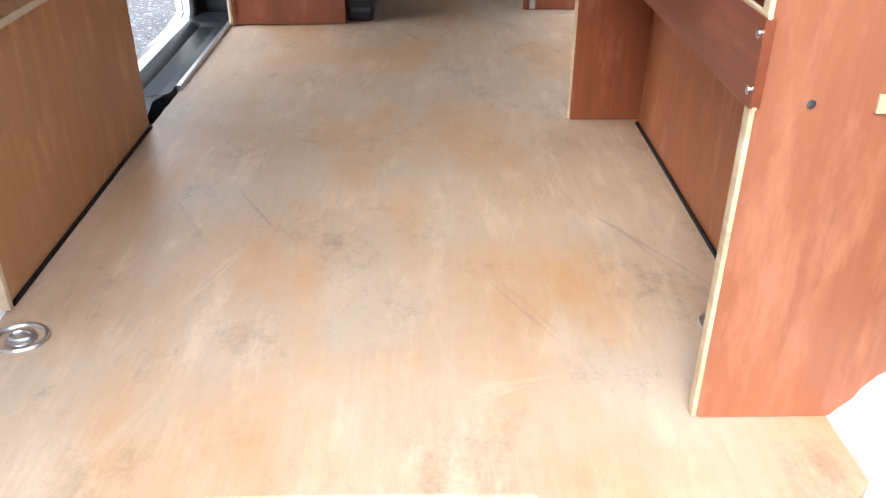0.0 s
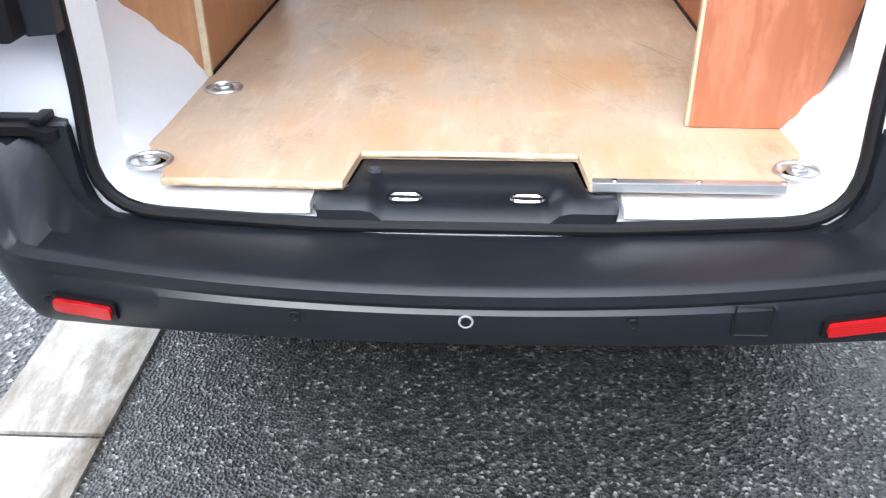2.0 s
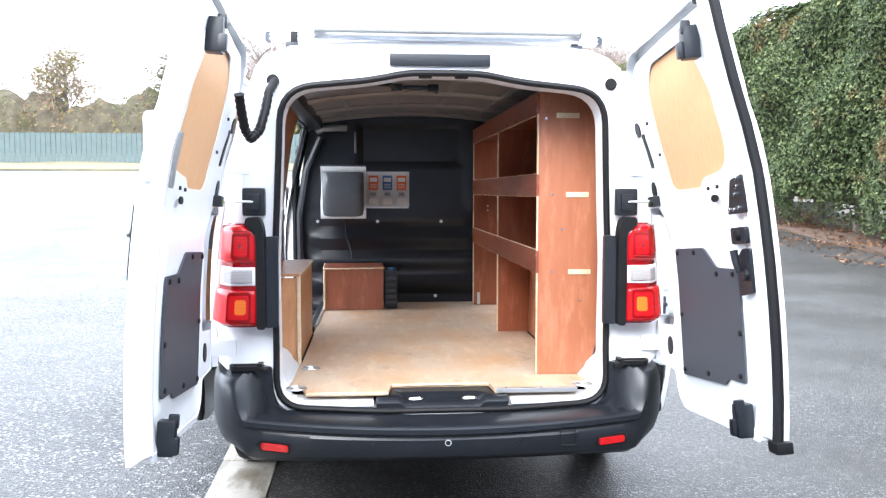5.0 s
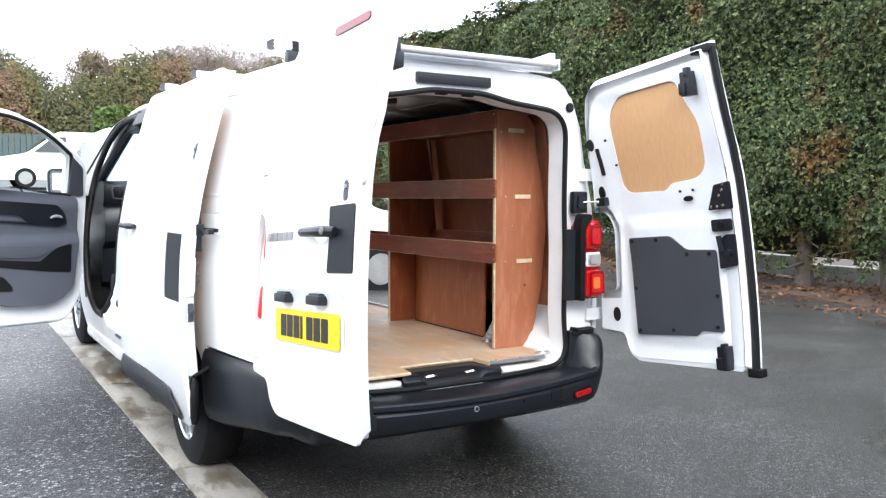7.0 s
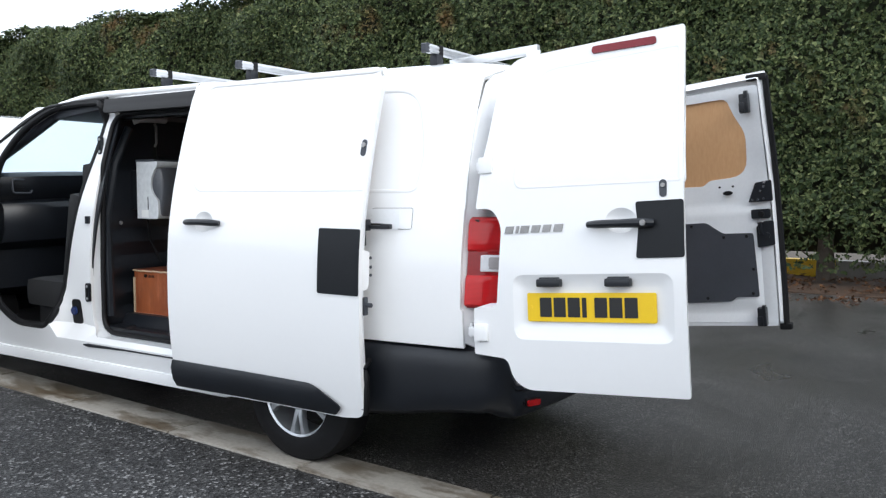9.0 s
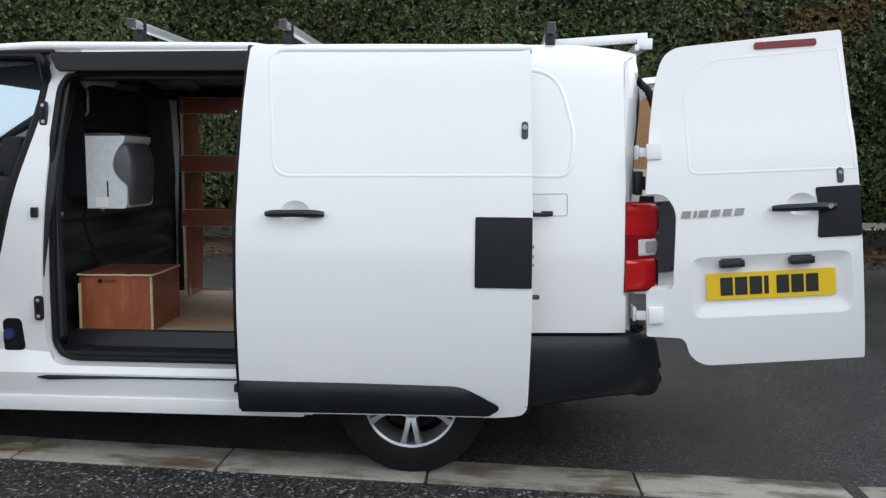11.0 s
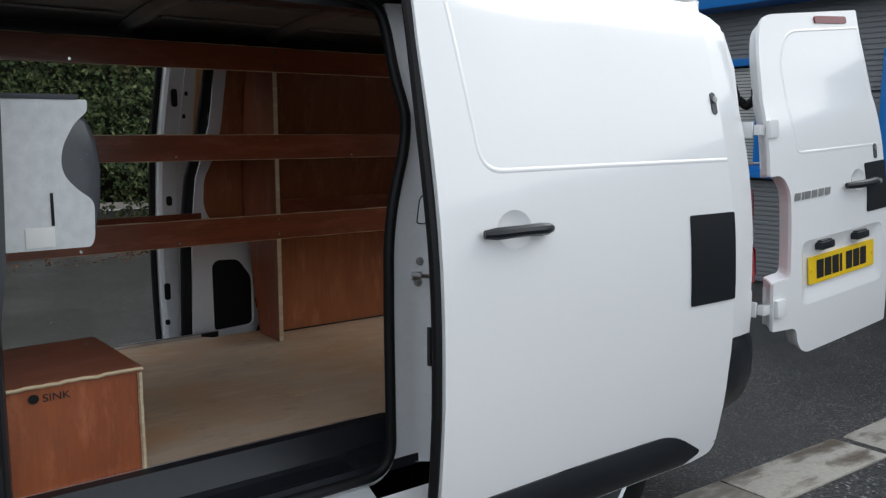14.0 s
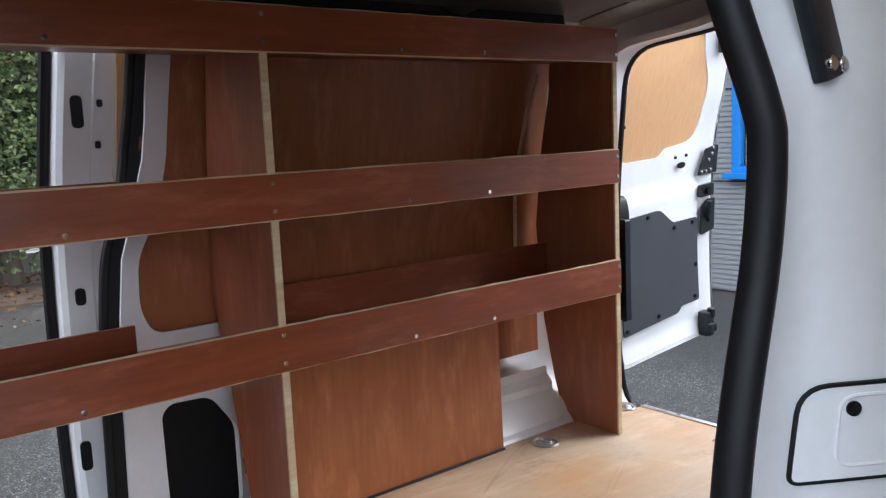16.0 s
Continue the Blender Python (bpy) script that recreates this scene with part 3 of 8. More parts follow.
for s in (-1, 1):
    holes = [SLIDE_HOLES[s], CAB_HOLE] if s < 0 else [SLIDE_HOLES[s], rounded([(3.0, 1.16), (3.95, 1.16), (3.45, 1.76), (2.86, 1.76)], 0.06)]
    bm = sheet(SIDE, lambda y, v: body_point(s, y, v, 0.0, True), 0.022 * s, holes, 0.085)
    part("body_side", bm, WHITE, van, "glossy white bodywork")
    # rolled edge and rubber seal of the sliding door's opening
    bm = bmesh.new()
    ring = dense(opening(s), 0.03)
    outer = [body_point(s, y, v, -0.004) for y, v in ring]
    skin_ring = [body_point(s, y, v, -0.012, True) for y, v in ring]
    loft(bm, [[(seal_x(p[0]) + s * d if d < 0.05 else (q[0] if p[1] > 1.9 else seal_x(p[0])), p[1] + (2.25 - p[1]) * k, p[2] + (1.15 - p[2]) * k) for p, q in zip(outer, skin_ring)] for d, k in ((0.09, -0.012), (0.004, -0.012), (0.0, 0.0), (-0.012, 0.012), (-0.03, -0.05))], False)
    for f in bm.faces:
        f.material_index = 1 if s > 0 or f.calc_center_median().z > 1.70 or (f.calc_center_median().y > 2.5 and abs(f.calc_center_median().x) < 0.797) else 0
    part("door_frame", bm, [WHITE_IN, RUBBER], van)
    bm = bmesh.new()
    tube(bm, [(seal_x(p[0]) + s * 0.004, p[1] + (2.25 - p[1]) * 0.016, p[2] + (1.15 - p[2]) * 0.016) for p in outer], 0.0148, 12, True)
    part("rubber_seal", bm, RUBBER, van, "black rubber door seal")
    # sliding rail along the sill and the gutter above the opening
    bm = bmesh.new()
    tube(bm, [(s * 0.930, 2.795, 0.449), (s * 0.936, 2.74, 0.450), (s * 0.936, 2.60, 0.453), (s * 0.936, 2.40, 0.456), (s * 0.937, 1.88, 0.458)], [0.005, 0.011, 0.008, 0.005, 0.004], 8)
    part("lower_rail", bm, BLACK, van)
    bm = bmesh.new()
    sheet(rounded([(1.40, 1.795), (2.71, 1.795), (2.735, 1.83, 0.02), (2.765, 1.893, 0.01), (1.40, 1.905)], 0.01), lambda y, v: body_point(s, y, v, 0.008 - 0.005 * smoothstep(1.88, 1.87, v) * smoothstep(1.82, 1.835, v)), 0.014 * s, step=0.02, bm=bm)
    part("upper_rail", bm, RUBBER, van, "black upper door channel")
    bm = bmesh.new()
    box(bm, (s * 0.90, 2.75, 0.33), (0.07, 2.3, 0.07), 0.02)
    part("sill", bm, WHITE, van)
# black entrance step inside each side opening
for s in (-1, 1):
    bm = bmesh.new()
    base = 0.60 if s < 0 else 0.69
    reach = 0.80 - base
    sheet(rounded([(1.69, 0.0), (2.80, 0.0), (2.80, reach), (1.69, reach)], 0.03), lambda y, d: (s * (base + d), y, 0.572 - 0.062 * smoothstep(0.012, 0.05, d) - 0.014 * smoothstep(0.06, 0.075, d) * smoothstep(reach - 0.02, reach - 0.035, d) * smoothstep(1.86, 1.90, y) * smoothstep(2.68, 2.64, y)), 0.03 * s, step=0.014, bm=bm)
    step = part("side_step", bm, BLACK, van, "black moulded plastic entrance step")
    bm = bmesh.new()
    box(bm, (s * (base + 0.006), 2.26, 0.550), (0.014, 0.96, 0.06), 0.006)
    part("step_riser", bm, BLACK, step)

# inner skin above the waist and roof lining
def roof_z(x):
    return 1.888 - 0.14 * x * x


for y, wide in ((0.275, 0.15), (0.86, 0.09), (1.45, 0.09), (2.04, 0.09), (2.62, 0.12)):
    bm = sheet(rect(-0.64, y - wide / 2, 0.64, y + wide / 2, 0.01), lambda x, v: (x, v, roof_z(x) - 0.010 - 0.016 * smoothstep(0, 0.014, wide / 2 - abs(v - y))), 0.004, step=0.03)
    part("roof_rib", bm, GREYMETAL, van, "grey steel roof rib")
for x in (-0.42, -0.13, 0.13, 0.42):
    for y0, y1 in ((0.36, 0.80), (0.92, 1.39), (1.51, 1.98), (2.10, 2.55)):
        bm = bmesh.new()
        box(bm, (x, (y0 + y1) / 2, roof_z(x) - 0.013), (0.035, y1 - y0, 0.008), 0.003)
        part("roof_stiffener", bm, GREYMETAL, van)
bm = sheet(rect(-0.66, 0.20, 0.66, 2.84, 0.02), lambda x, y: (x, y, roof_z(x)), 0.008, step=0.12)
part("roof_lining", bm, GREYMETAL, van, "bare grey steel roof underside")
for s in (-1, 1):
    bm = bmesh.new()
    box(bm, (s * 0.645, 1.62, 1.80), (0.09, 2.35, 0.07), 0.03)
    part("cant_rail", bm, BULK, van)
bm = bmesh.new()
pts = [(-0.45, 0.32, 1.83), (-0.40, 0.42, 1.80), (-0.22, 0.5, 1.805), (-0.16, 0.7, 1.81), (0.0, 0.75, 1.815), (0.03, 0.95, 1.82)]
tube(bm, pts, 0.011, 8)
for p in pts[1:5]:
    box(bm, p, (0.05, 0.035, 0.03), 0.006)
part("roof_cable", bm, BLACK, van, "black taped roof wiring loom")


def rear_y(z):
    return 0.20 - 0.035 * smoothstep(1.2, 1.85, z) - 0.025 * smoothstep(0.80, 0.55, z)


APERTURE = rounded([(-0.628, 0.545, 0.11), (-0.25, 0.522), (0.25, 0.522), (0.636, 0.545, 0.11), (0.642, 1.1), (0.612, 1.735, 0.12), (0.30, 1.765), (0.14, 1.795), (-0.13, 1.795), (-0.29, 1.765), (-0.60, 1.735, 0.12), (-0.632, 1.1)], 0.05, 6)
OUTER = [(0.715, 0.868), (0.95, 0.872), (1.2, 0.842), (1.44, 0.812), (1.68, 0.755), (1.815, 0.697), (1.86, 0.64)]
RIGHT_EDGE = [(0.70, 0.45), (0.74, 0.62), (0.80, 0.672)] + [(x, z) for z, x in OUTER] + [(0.55, 1.892), (0.345, 1.908), (0.12, 1.914)]
REAR = RIGHT_EDGE + [(-x, z) for x, z in reversed(RIGHT_EDGE)]


def frame_y(x, z):
    """The rear frame rolls forward into the flanks at its outer edge."""
    edge = lerp_table(OUTER, max(0.715, min(1.86, z)))[0]
    return rear_y(z) + 0.05 * smoothstep(edge - 0.085, edge + 0.004, abs(x)) ** 1.6 * smoothstep(0.6, 0.72, z)


bm = sheet(REAR, lambda x, z: (x, frame_y(x, z), z), 0.02, [APERTURE], 0.04)
part("rear_frame", bm, WHITE, van, "white painted rear door frame")
bm = bmesh.new()
ring = dense(APERTURE, 0.05)
loft(bm, [[(x * k, rear_y(z) + d, 1.15 + (z - 1.15) * k) for x, z in ring] for d, k in ((-0.004, 1.0), (0.04, 0.994), (0.10, 0.988), (0.10, 1.02), (0.05, 1.02))], False)
part("frame_flange", bm, WHITE_IN, van)
bm = bmesh.new()
tube(bm, [(x * 1.004, rear_y(z) - 0.010, 1.15 + (z - 1.15) * 1.004) for x, z in ring], 0.0125, 10, True)
part("rear_seal", bm, RUBBER, van, "black rubber door seal")
bm = bmesh.new()
box(bm, (-0.013, 0.155, 1.846), (0.376, 0.022, 0.044), 0.006)
part("header_trim", bm, BLACK, van)
for x in (-0.068, 0.068):
    bm = bmesh.new()
    box(bm, (x, 0.172, 1.788), (0.05, 0.03, 0.016), 0.006)
    part("striker_slot", bm, RUBBER, van)
for x in (-0.63, 0.638):
    bm = bmesh.new()
    disc(bm, (x, 0.158, 1.765), (0, -1, 0), 0.023, 0.012, 18, 0.004)
    part("grommet", bm, RUBBER, van)

# lamps at the rear corners
def lamp_shell(s, z0, z1, grow=0.0, inner=0.682, outer=1.0, crown=0.0):
    """A rounded lamp segment that wraps the corner; the lamp narrows upwards and its inner top corner is cut back by crown."""
    rows = []
    tall = z1 - z0
    for f, cut in ((0.0, 0.020), (0.03, 0.009), (0.08, 0.002), (0.3, 0.0), (0.5, 0.0), (0.66, 0.0), (0.74, 0.0), (0.82, 0.0), (0.90, 0.002), (0.96, 0.009), (1.0, 0.020)):
        z = z0 + tall * f
        g = grow - cut
        i = inner + crown * max(0.0, (z - z1 + 0.07) / 0.07) ** 2.2
        squeeze = 1.0 - 0.24 * max(0.0, (z - 0.86) / 0.39)
        plan = [(i, 0.21), (i - 0.003 - g * 0.3, 0.118), (i + 0.009, 0.096 - g), (max(0.75, i + 0.02), 0.087 - g), (0.792, 0.094 - g), (0.822 + g * 0.6, 0.124 - g * 0.6), (0.852 + g, 0.168), (0.874 + g, 0.226), (0.84, 0.235), (max(0.76, i + 0.01), 0.23)]
        rows.append([(s * (inner + (min(x, outer) - inner) * squeeze), y, z) for x, y in plan])
    return loft(bmesh.new(), rows)


def lamp_face(s, x, z, out):
    squeeze = 1.0 - 0.24 * max(0.0, (z - 0.86) / 0.39)
    return (s * (0.682 + (x - 0.682) * squeeze), 0.087 + 0.45 * (x - 0.757) ** 2 - out, z)


for s in (-1, 1):
    lamp = part("rear_lamp", lamp_shell(s, 0.857, 1.240, -0.003, crown=0.06), DEEPRED, van, "three-tier red rear lamp cluster")
    part("upper_lens", lamp_shell(s, 1.092, 1.234, 0.005, 0.692, crown=0.055), REDLENS, lamp, "glossy red lens")
    part("lens_bezel", lamp_shell(s, 1.008, 1.086, 0.003, 0.689, 0.850), CASE, lamp, "white bezel")
    part("clear_lens", lamp_shell(s, 1.018, 1.077, 0.007, 0.698, 0.843), PALELENS, lamp, "clear lens")
    part("lower_lens", lamp_shell(s, 0.863, 1.002, 0.005, 0.691), REDLENS, lamp, "glossy red lens")
    # moulded bowls and the bulb holders behind the lenses
    for u0, z0, u1, z1, mt, name in ((0.718, 1.112, 0.798, 1.205, DEEPRED, "lamp_bowl"), (0.728, 1.122, 0.788, 1.195, REDLENS, "lamp_facet"), (0.755, 1.150, 0.767, 1.168, DARKRED, "bulb_cap"),
                                     (0.712, 0.880, 0.804, 0.988, DEEPRED, "lamp_bowl"), (0.720, 0.890, 0.796, 0.978, REDLENS, "lamp_facet"), (0.730, 0.908, 0.772, 0.962, ORANGELENS, "bulb_lens"), 
                                     (0.712, 1.026, 0.762, 1.068, PALELENS, "clear_bowl")):
        depth = 0.007 + 0.0012 * (name in ("lamp_facet", "bulb_lens", "bulb_cap")) + 0.0012 * name.startswith("bulb") + 0.003 * (name == "clear_bowl")
        bm = sheet(rect(u0, z0, u1, z1, 0.010), lambda x, z: lamp_face(s, x, z, depth), 0.0012 * -s, step=0.02)
        part(name, bm, mt, lamp)
    for z in (1.105, 1.117, 1.20, 1.214, 0.874, 0.990):
        bm = bmesh.new()
        tube(bm, [lamp_face(s, x, z, 0.0085) for x in (0.712, 0.74, 0.77, 0.798)], 0.0018, 6)
        part("lens_rib", bm, DEEPRED, lamp)
    bm = sheet(rounded([(0.660, 0.850), (0.692, 0.850), (0.692, 1.200), (0.732, 1.236), (0.728, 1.262, 0.012), (0.676, 1.264, 0.02), (0.661, 1.215, 0.03)], 0.012), lambda x, z: (s * x, 0.150, z), 0.055 * -s, step=0.04)
    part("lamp_bracket", bm, RUBBER, van, "black lamp housing")
    bm = sheet(rect(0.618, 0.850, 0.663, 1.190, 0.006), lambda x, z: (s * x, 0.170 - 0.012 * smoothstep(0.63, 0.64, x), z), 0.025 * -s, step=0.05)
    part("lamp_trim", bm, BLACK, van)
    bm = bmesh.new()
    box(bm, (s * 0.815, 0.205, 1.205), (0.022, 0.04, 0.05), 0.008)
    part("lamp_plug", bm, RUBBER, van)
    # hinge brackets and the check strap on the frame
    for z, x in ((1.450, 0.825), (0.768, 0.88)):
        bm = bmesh.new()
        box(bm, (s * (x - 0.05), 0.188, z), (0.10, 0.012, 0.06), 0.005)
        box(bm, (s * (x + 0.015), 0.155, z), (0.03, 0.06, 0.04), 0.008)
        part("hinge", bm, WHITE, van)
        bm = bmesh.new()
        disc(bm, (s * (x + 0.035), 0.115, z), (0, 0, 1), 0.011, 0.075, 12, 0.002)
        part("hinge_pin", bm, BLACK, van)
    bm = bmesh.new()
    box(bm, (s * 0.705, 0.165, 1.318), (0.085, 0.035, 0.105), 0.012)
    box(bm, (s * 0.705, 0.143, 1.318), (0.05, 0.02, 0.06), 0.008)
    part("check_strap_box", bm, BLACK, van, "black plastic door check housing")
    bm = bmesh.new()
    tube(bm, [(s * 0.70, 0.14, 1.318), (s * 0.86, 0.06, 1.325)], 0.0045, 6)
    part("check_rod", bm, GALV, van)

# bumper
def bumper_plan():
    pts = []
    for k in range(-99, 100):
        f = k / 99
        if abs(f) < 0.6:
            x = f / 0.6 * 0.66
            y = 0.035 * (abs(x) / 0.66) ** 2.2
        else:
            g = (abs(f) - 0.6) / 0.4
            if g < 0.62:
                x = 0.66 + 0.200 * math.sin(min(1, g / 0.62) * math.pi / 2)
                y = 0.035 + 0.20 * (1 - math.cos(g / 0.62 * math.pi / 2))
            else:
                x, y = 0.860 + 0.070 * (g - 0.62) / 0.38, 0.235 + 0.52 * (g - 0.62) / 0.38
            x = math.copysign(x, f)
        pts.append((x, y))
    return pts


# (depth behind the face, height) down the section, in the middle and at the corner blocks
PROFILE = [(0.165, 0.500), (0.158, 0.506), (0.140, 0.508), (0.132, 0.508), (0.060, 0.506), (0.016, 0.501), (0.004, 0.497), (-0.004, 0.490), (-0.005, 0.472), (0.007, 0.465), (0.008, 0.457), (0.002, 0.450), (0.003, 0.415), (0.015, 0.385), (0.040, 0.366), (0.09, 0.356), (0.165, 0.37)]
CORNER = [(0.165, 0.676), (0.158, 0.690), (0.140, 0.692), (0.125, 0.690), (0.060, 0.684), (0.022, 0.672), (0.006, 0.655), (-0.003, 0.630), (-0.007, 0.595), (-0.007, 0.560), (-0.006, 0.525), (-0.002, 0.485), (0.006, 0.440), (0.020, 0.405), (0.042, 0.380), (0.09, 0.362), (0.165, 0.37)]


def bumper_rows():
    plan = bumper_plan()
    rows = []
    for i, (x, y) in enumerate(plan):
        xa, ya = plan[max(0, i - 1)]
        xb, yb = plan[min(len(plan) - 1, i + 1)]
        t = Vector((xb - xa, yb - ya)).normalized()
        n = Vector((-t.y, t.x))
        under = 0.032 * smoothstep(0.03, 0.12, y) - 0.055 * smoothstep(0.2, 0.75, y)
        wide = math.copysign(0.016 * smoothstep(0.14, 0.30, y), x)
        row = []
        for (d0, z0), (d1, z1) in zip(PROFILE, CORNER):
            # the blocks reach further inwards at the back than at the front
            a = 0.735 - 0.75 * max(0.0, min(0.132, d0))
            w = smoothstep(a, a + 0.055 + 0.25 * max(0.0, min(0.132, d0)), abs(x))
            d, z = d0 + (d1 - d0) * w, z0 + 0.030 * (abs(x) / 0.7) ** 2 * smoothstep(0.44, 0.455, z0)
            z += (z1 - z) * w + under * smoothstep(0.46, 0.40, z0)
            k = d * (1 - 0.35 * smoothstep(0.66, 0.9, abs(x)))
            row.append((x + wide + n.x * k, y + n.y * d, z))
        rows.append(row)
    return rows


bumper = part("rear_bumper", loft(bmesh.new(), bumper_rows()), BLACK, van, "black textured plastic rear bumper", 30)
for x, r in ((0.006, 0.0085), (-0.268, 0.0065), (0.268, 0.0065), (-0.685, 0.0065), (0.685, 0.0065)):
    y = 0.002 + 0.035 * (abs(x) / 0.66) ** 2.2
    bm = bmesh.new()
    disc(bm, (x, y, 0.44), (0, -1, 0), r, 0.012, 16, 0.002)
    part("parking_sensor", bm, PAD, bumper)
    bm = bmesh.new()
    tube(bm, [(x + r * 1.25 * math.cos(k * 0.4488), y - 0.003, 0.44 + r * 1.25 * math.sin(k * 0.4488)) for k in range(14)], 0.002, 6, True)
    part("sensor_ring", bm, GREY_INK if x == 0.006 else RUBBER, bumper)
for s in (-1, 1):
    front = sorted((x, y) for x, y in bumper_plan() if x > 0.4)
    for name, grow, out, mt, lb in (("reflector_recess", 0.007, -0.001, RUBBER, ""), ("red_reflector", 0.0, 0.006, REDLENS, "red bumper reflector")):
        bm = sheet(rect(0.574 - grow, 0.415 - grow, 0.672 + grow, 0.437 + grow, 0.008), lambda x, z: (s * x, lerp_table(front, x)[0] + 0.003 + 0.008 * smoothstep(0.425, 0.40, z) - out, z + 0.10 * (x - 0.62) + 0.006), 0.010 * -s, step=0.02)
        part(name, bm, mt, bumper, lb)
for s in (-1, 1):
    # black filler between the seal and the corner block, and the rubber pad on top of it
    bm = sheet(rounded([(0.54, 0.496), (0.54, 0.516), (0.594, 0.530), (0.628, 0.560), (0.643, 0.605), (0.648, 0.700), (0.795, 0.700), (0.795, 0.496)], 0.012), lambda x, z: (s * x, 0.168 + 0.012 * math.sin(x * 90) * smoothstep(0.80, 0.70, x) * 0.3, z), 0.02 * -s, step=0.03)
    part("corner_filler", bm, BLACK, bumper)
    bm = bmesh.new()
    sheet(rounded([(0.658, 0.128), (0.770, 0.128), (0.805, 0.150), (0.805, 0.200), (0.658, 0.200)], 0.02), lambda x, y: (s * x, y, 0.706 - 0.010 * smoothstep(0.69, 0.67, x)), 0.016 * s, step=0.02, bm=bm)
    box(bm, (s * 0.735, 0.160, 0.706), (0.11, 0.012, 0.010), 0.004)
    box(bm, (s * 0.690, 0.165, 0.708), (0.02, 0.05, 0.012), 0.004)
    part("foam_block", bm, RUBBER, bumper, "black rubber bumper pad")
bm = bmesh.new()
tube(bm, [(x, 0.012, z) for x, z in dense(rect(0.425, 0.418, 0.482, 0.474, 0.006), 0.03)], 0.0018, 5, True)
part("tow_cover_gap", bm, RUBBER, bumper)

# sill scuff plate in the middle of the load edge
bm = sheet(rounded([(-0.258, 0.160), (0.258, 0.160), (0.255, 0.185), (0.205, 0.205), (0.190, 0.325), (-0.190, 0.325), (-0.205, 0.205), (-0.255, 0.185)], 0.012),
           lambda x, y: (x, y, 0.570 - 0.020 * smoothstep(0.250, 0.215, y) * smoothstep(0.165, 0.14, abs(x)) - 0.02 * smoothstep(0.185, 0.160, y)), 0.02, step=0.018)
scuff = part("scuff_plate", bm, BLACK, van, "black plastic load sill plate")
for x in (-0.105, 0.105):
    bm = bmesh.new()
    ring2 = [(x + 0.028 * math.copysign(abs(math.cos(k * math.pi / 9)) ** 0.5, math.cos(k * math.pi / 9)), 0.202 + 0.011 * math.sin(k * math.pi / 9), 0.556) for k in range(18)]
    tube(bm, ring2, 0.0035, 6, True)
    part("latch_slot", bm, CHROME, scuff, "bright metal latch loop")
    bm = bmesh.new()
    box(bm, (x, 0.202, 0.5525), (0.046, 0.014, 0.004), 0.001)
    part("slot_hole", bm, RUBBER, scuff)
for x, y in ((-0.165, 0.275),):
    bm = bmesh.new()
    disc(bm, (x, y, 0.571), (0, 0, 1), 0.012, 0.008, 14, 0.003)
    part("plate_screw", bm, TRIM, scuff)
bm = bmesh.new()
box(bm, (0, 0.235, 0.515), (0.6, 0.15, 0.02), 0.006)
part("sill_base", bm, WHITE_IN, van)
for x in (-0.455, 0.455):
    bm = bmesh.new()
    box(bm, (x, 0.240, 0.546), (0.38, 0.14, 0.02), 0.006)
    part("rear_sill", bm, WHITE_IN, van, "white painted load sill")

# wheels
def wheel(s, y):
    centre = under_van(y) + WHEEL_R
    bm = bmesh.new()
    prof = [(0.205, 0.0), (0.225, -0.006), (0.250, -0.004), (0.285, 0.004), (0.316, 0.020), (0.328, 0.045), (0.330, 0.10), (0.328, 0.165), (0.31, 0.20), (0.22, 0.21), (0.205, 0.20)]
    n = 48
    rows = [[(s * (0.93 - d), y + r * math.cos(2 * math.pi * k / n), centre + r * math.sin(2 * math.pi * k / n)) for r, d in prof] for k in range(n)]
    loft(bm, rows + [rows[0]], False)
    bmesh.ops.remove_doubles(bm, verts=bm.verts, dist=1e-5)
    tyre = part("wheel", bm, TYRE, van, "road wheel with silver alloy rim")
    bm = bmesh.new()
    rim = [(0.208, 0.0), (0.214, -0.004), (0.205, 0.006), (0.195, 0.012), (0.188, 0.05), (0.188, 0.17), (0.20, 0.18)]
    rows = [[(s * (0.928 - d), y + r * math.cos(2 * math.pi * k / n), centre + r * math.sin(2 * math.pi * k / n)) for r, d in rim] for k in range(n)]
    loft(bm, rows + [rows[0]], False)
    bmesh.ops.remove_doubles(bm, verts=bm.verts, dist=1e-5)
    part("rim", bm, ALLOY, tyre, "silver alloy rim")
    for k in range(5):
        for off in (-8, 8):
            a1 = radians(k * 72 - 18)
            o = radians(off)
            bm = bmesh.new()
            rows = []
            for r, w, d in ((0.045, 0.016, 0.03), (0.10, 0.015, 0.018), (0.16, 0.013, 0.012), (0.194, 0.019, 0.014)):
                c = a1 + o * (0.5 + r * 4.2)
                cx, cz = math.cos(c), math.sin(c)
                rows.append([(s * (0.928 - d - dd), y + r * cx - ww * cz, centre + r * cz + ww * cx) for dd, ww in ((0.0, -w * 0.7), (0.0, w * 0.7), (0.012, w), (0.03, w), (0.03, -w), (0.012, -w))])
            loft(bm, rows)
            part("spoke", bm, ALLOY, tyre)
    bm = bmesh.new()
    disc(bm, (s * 0.90, y, centre), (s, 0, 0), 0.078, 0.03, 28, 0.008)
    part("hub", bm, ALLOY, tyre)
    for k in range(5):
        bm = bmesh.new()
        a1 = radians(k * 72 + 18)
        disc(bm, (s * 0.917, y + 0.055 * math.cos(a1), centre + 0.055 * math.sin(a1)), (s, 0, 0), 0.011, 0.008, 6, 0.001)
        part("wheel_bolt", bm, RUBBER, tyre)
    bm = bmesh.new()
    disc(bm, (s * 0.80, y, centre), (s, 0, 0), 0.15, 0.02, 28, 0.003)
    part("brake_disc", bm, TYRE, tyre)


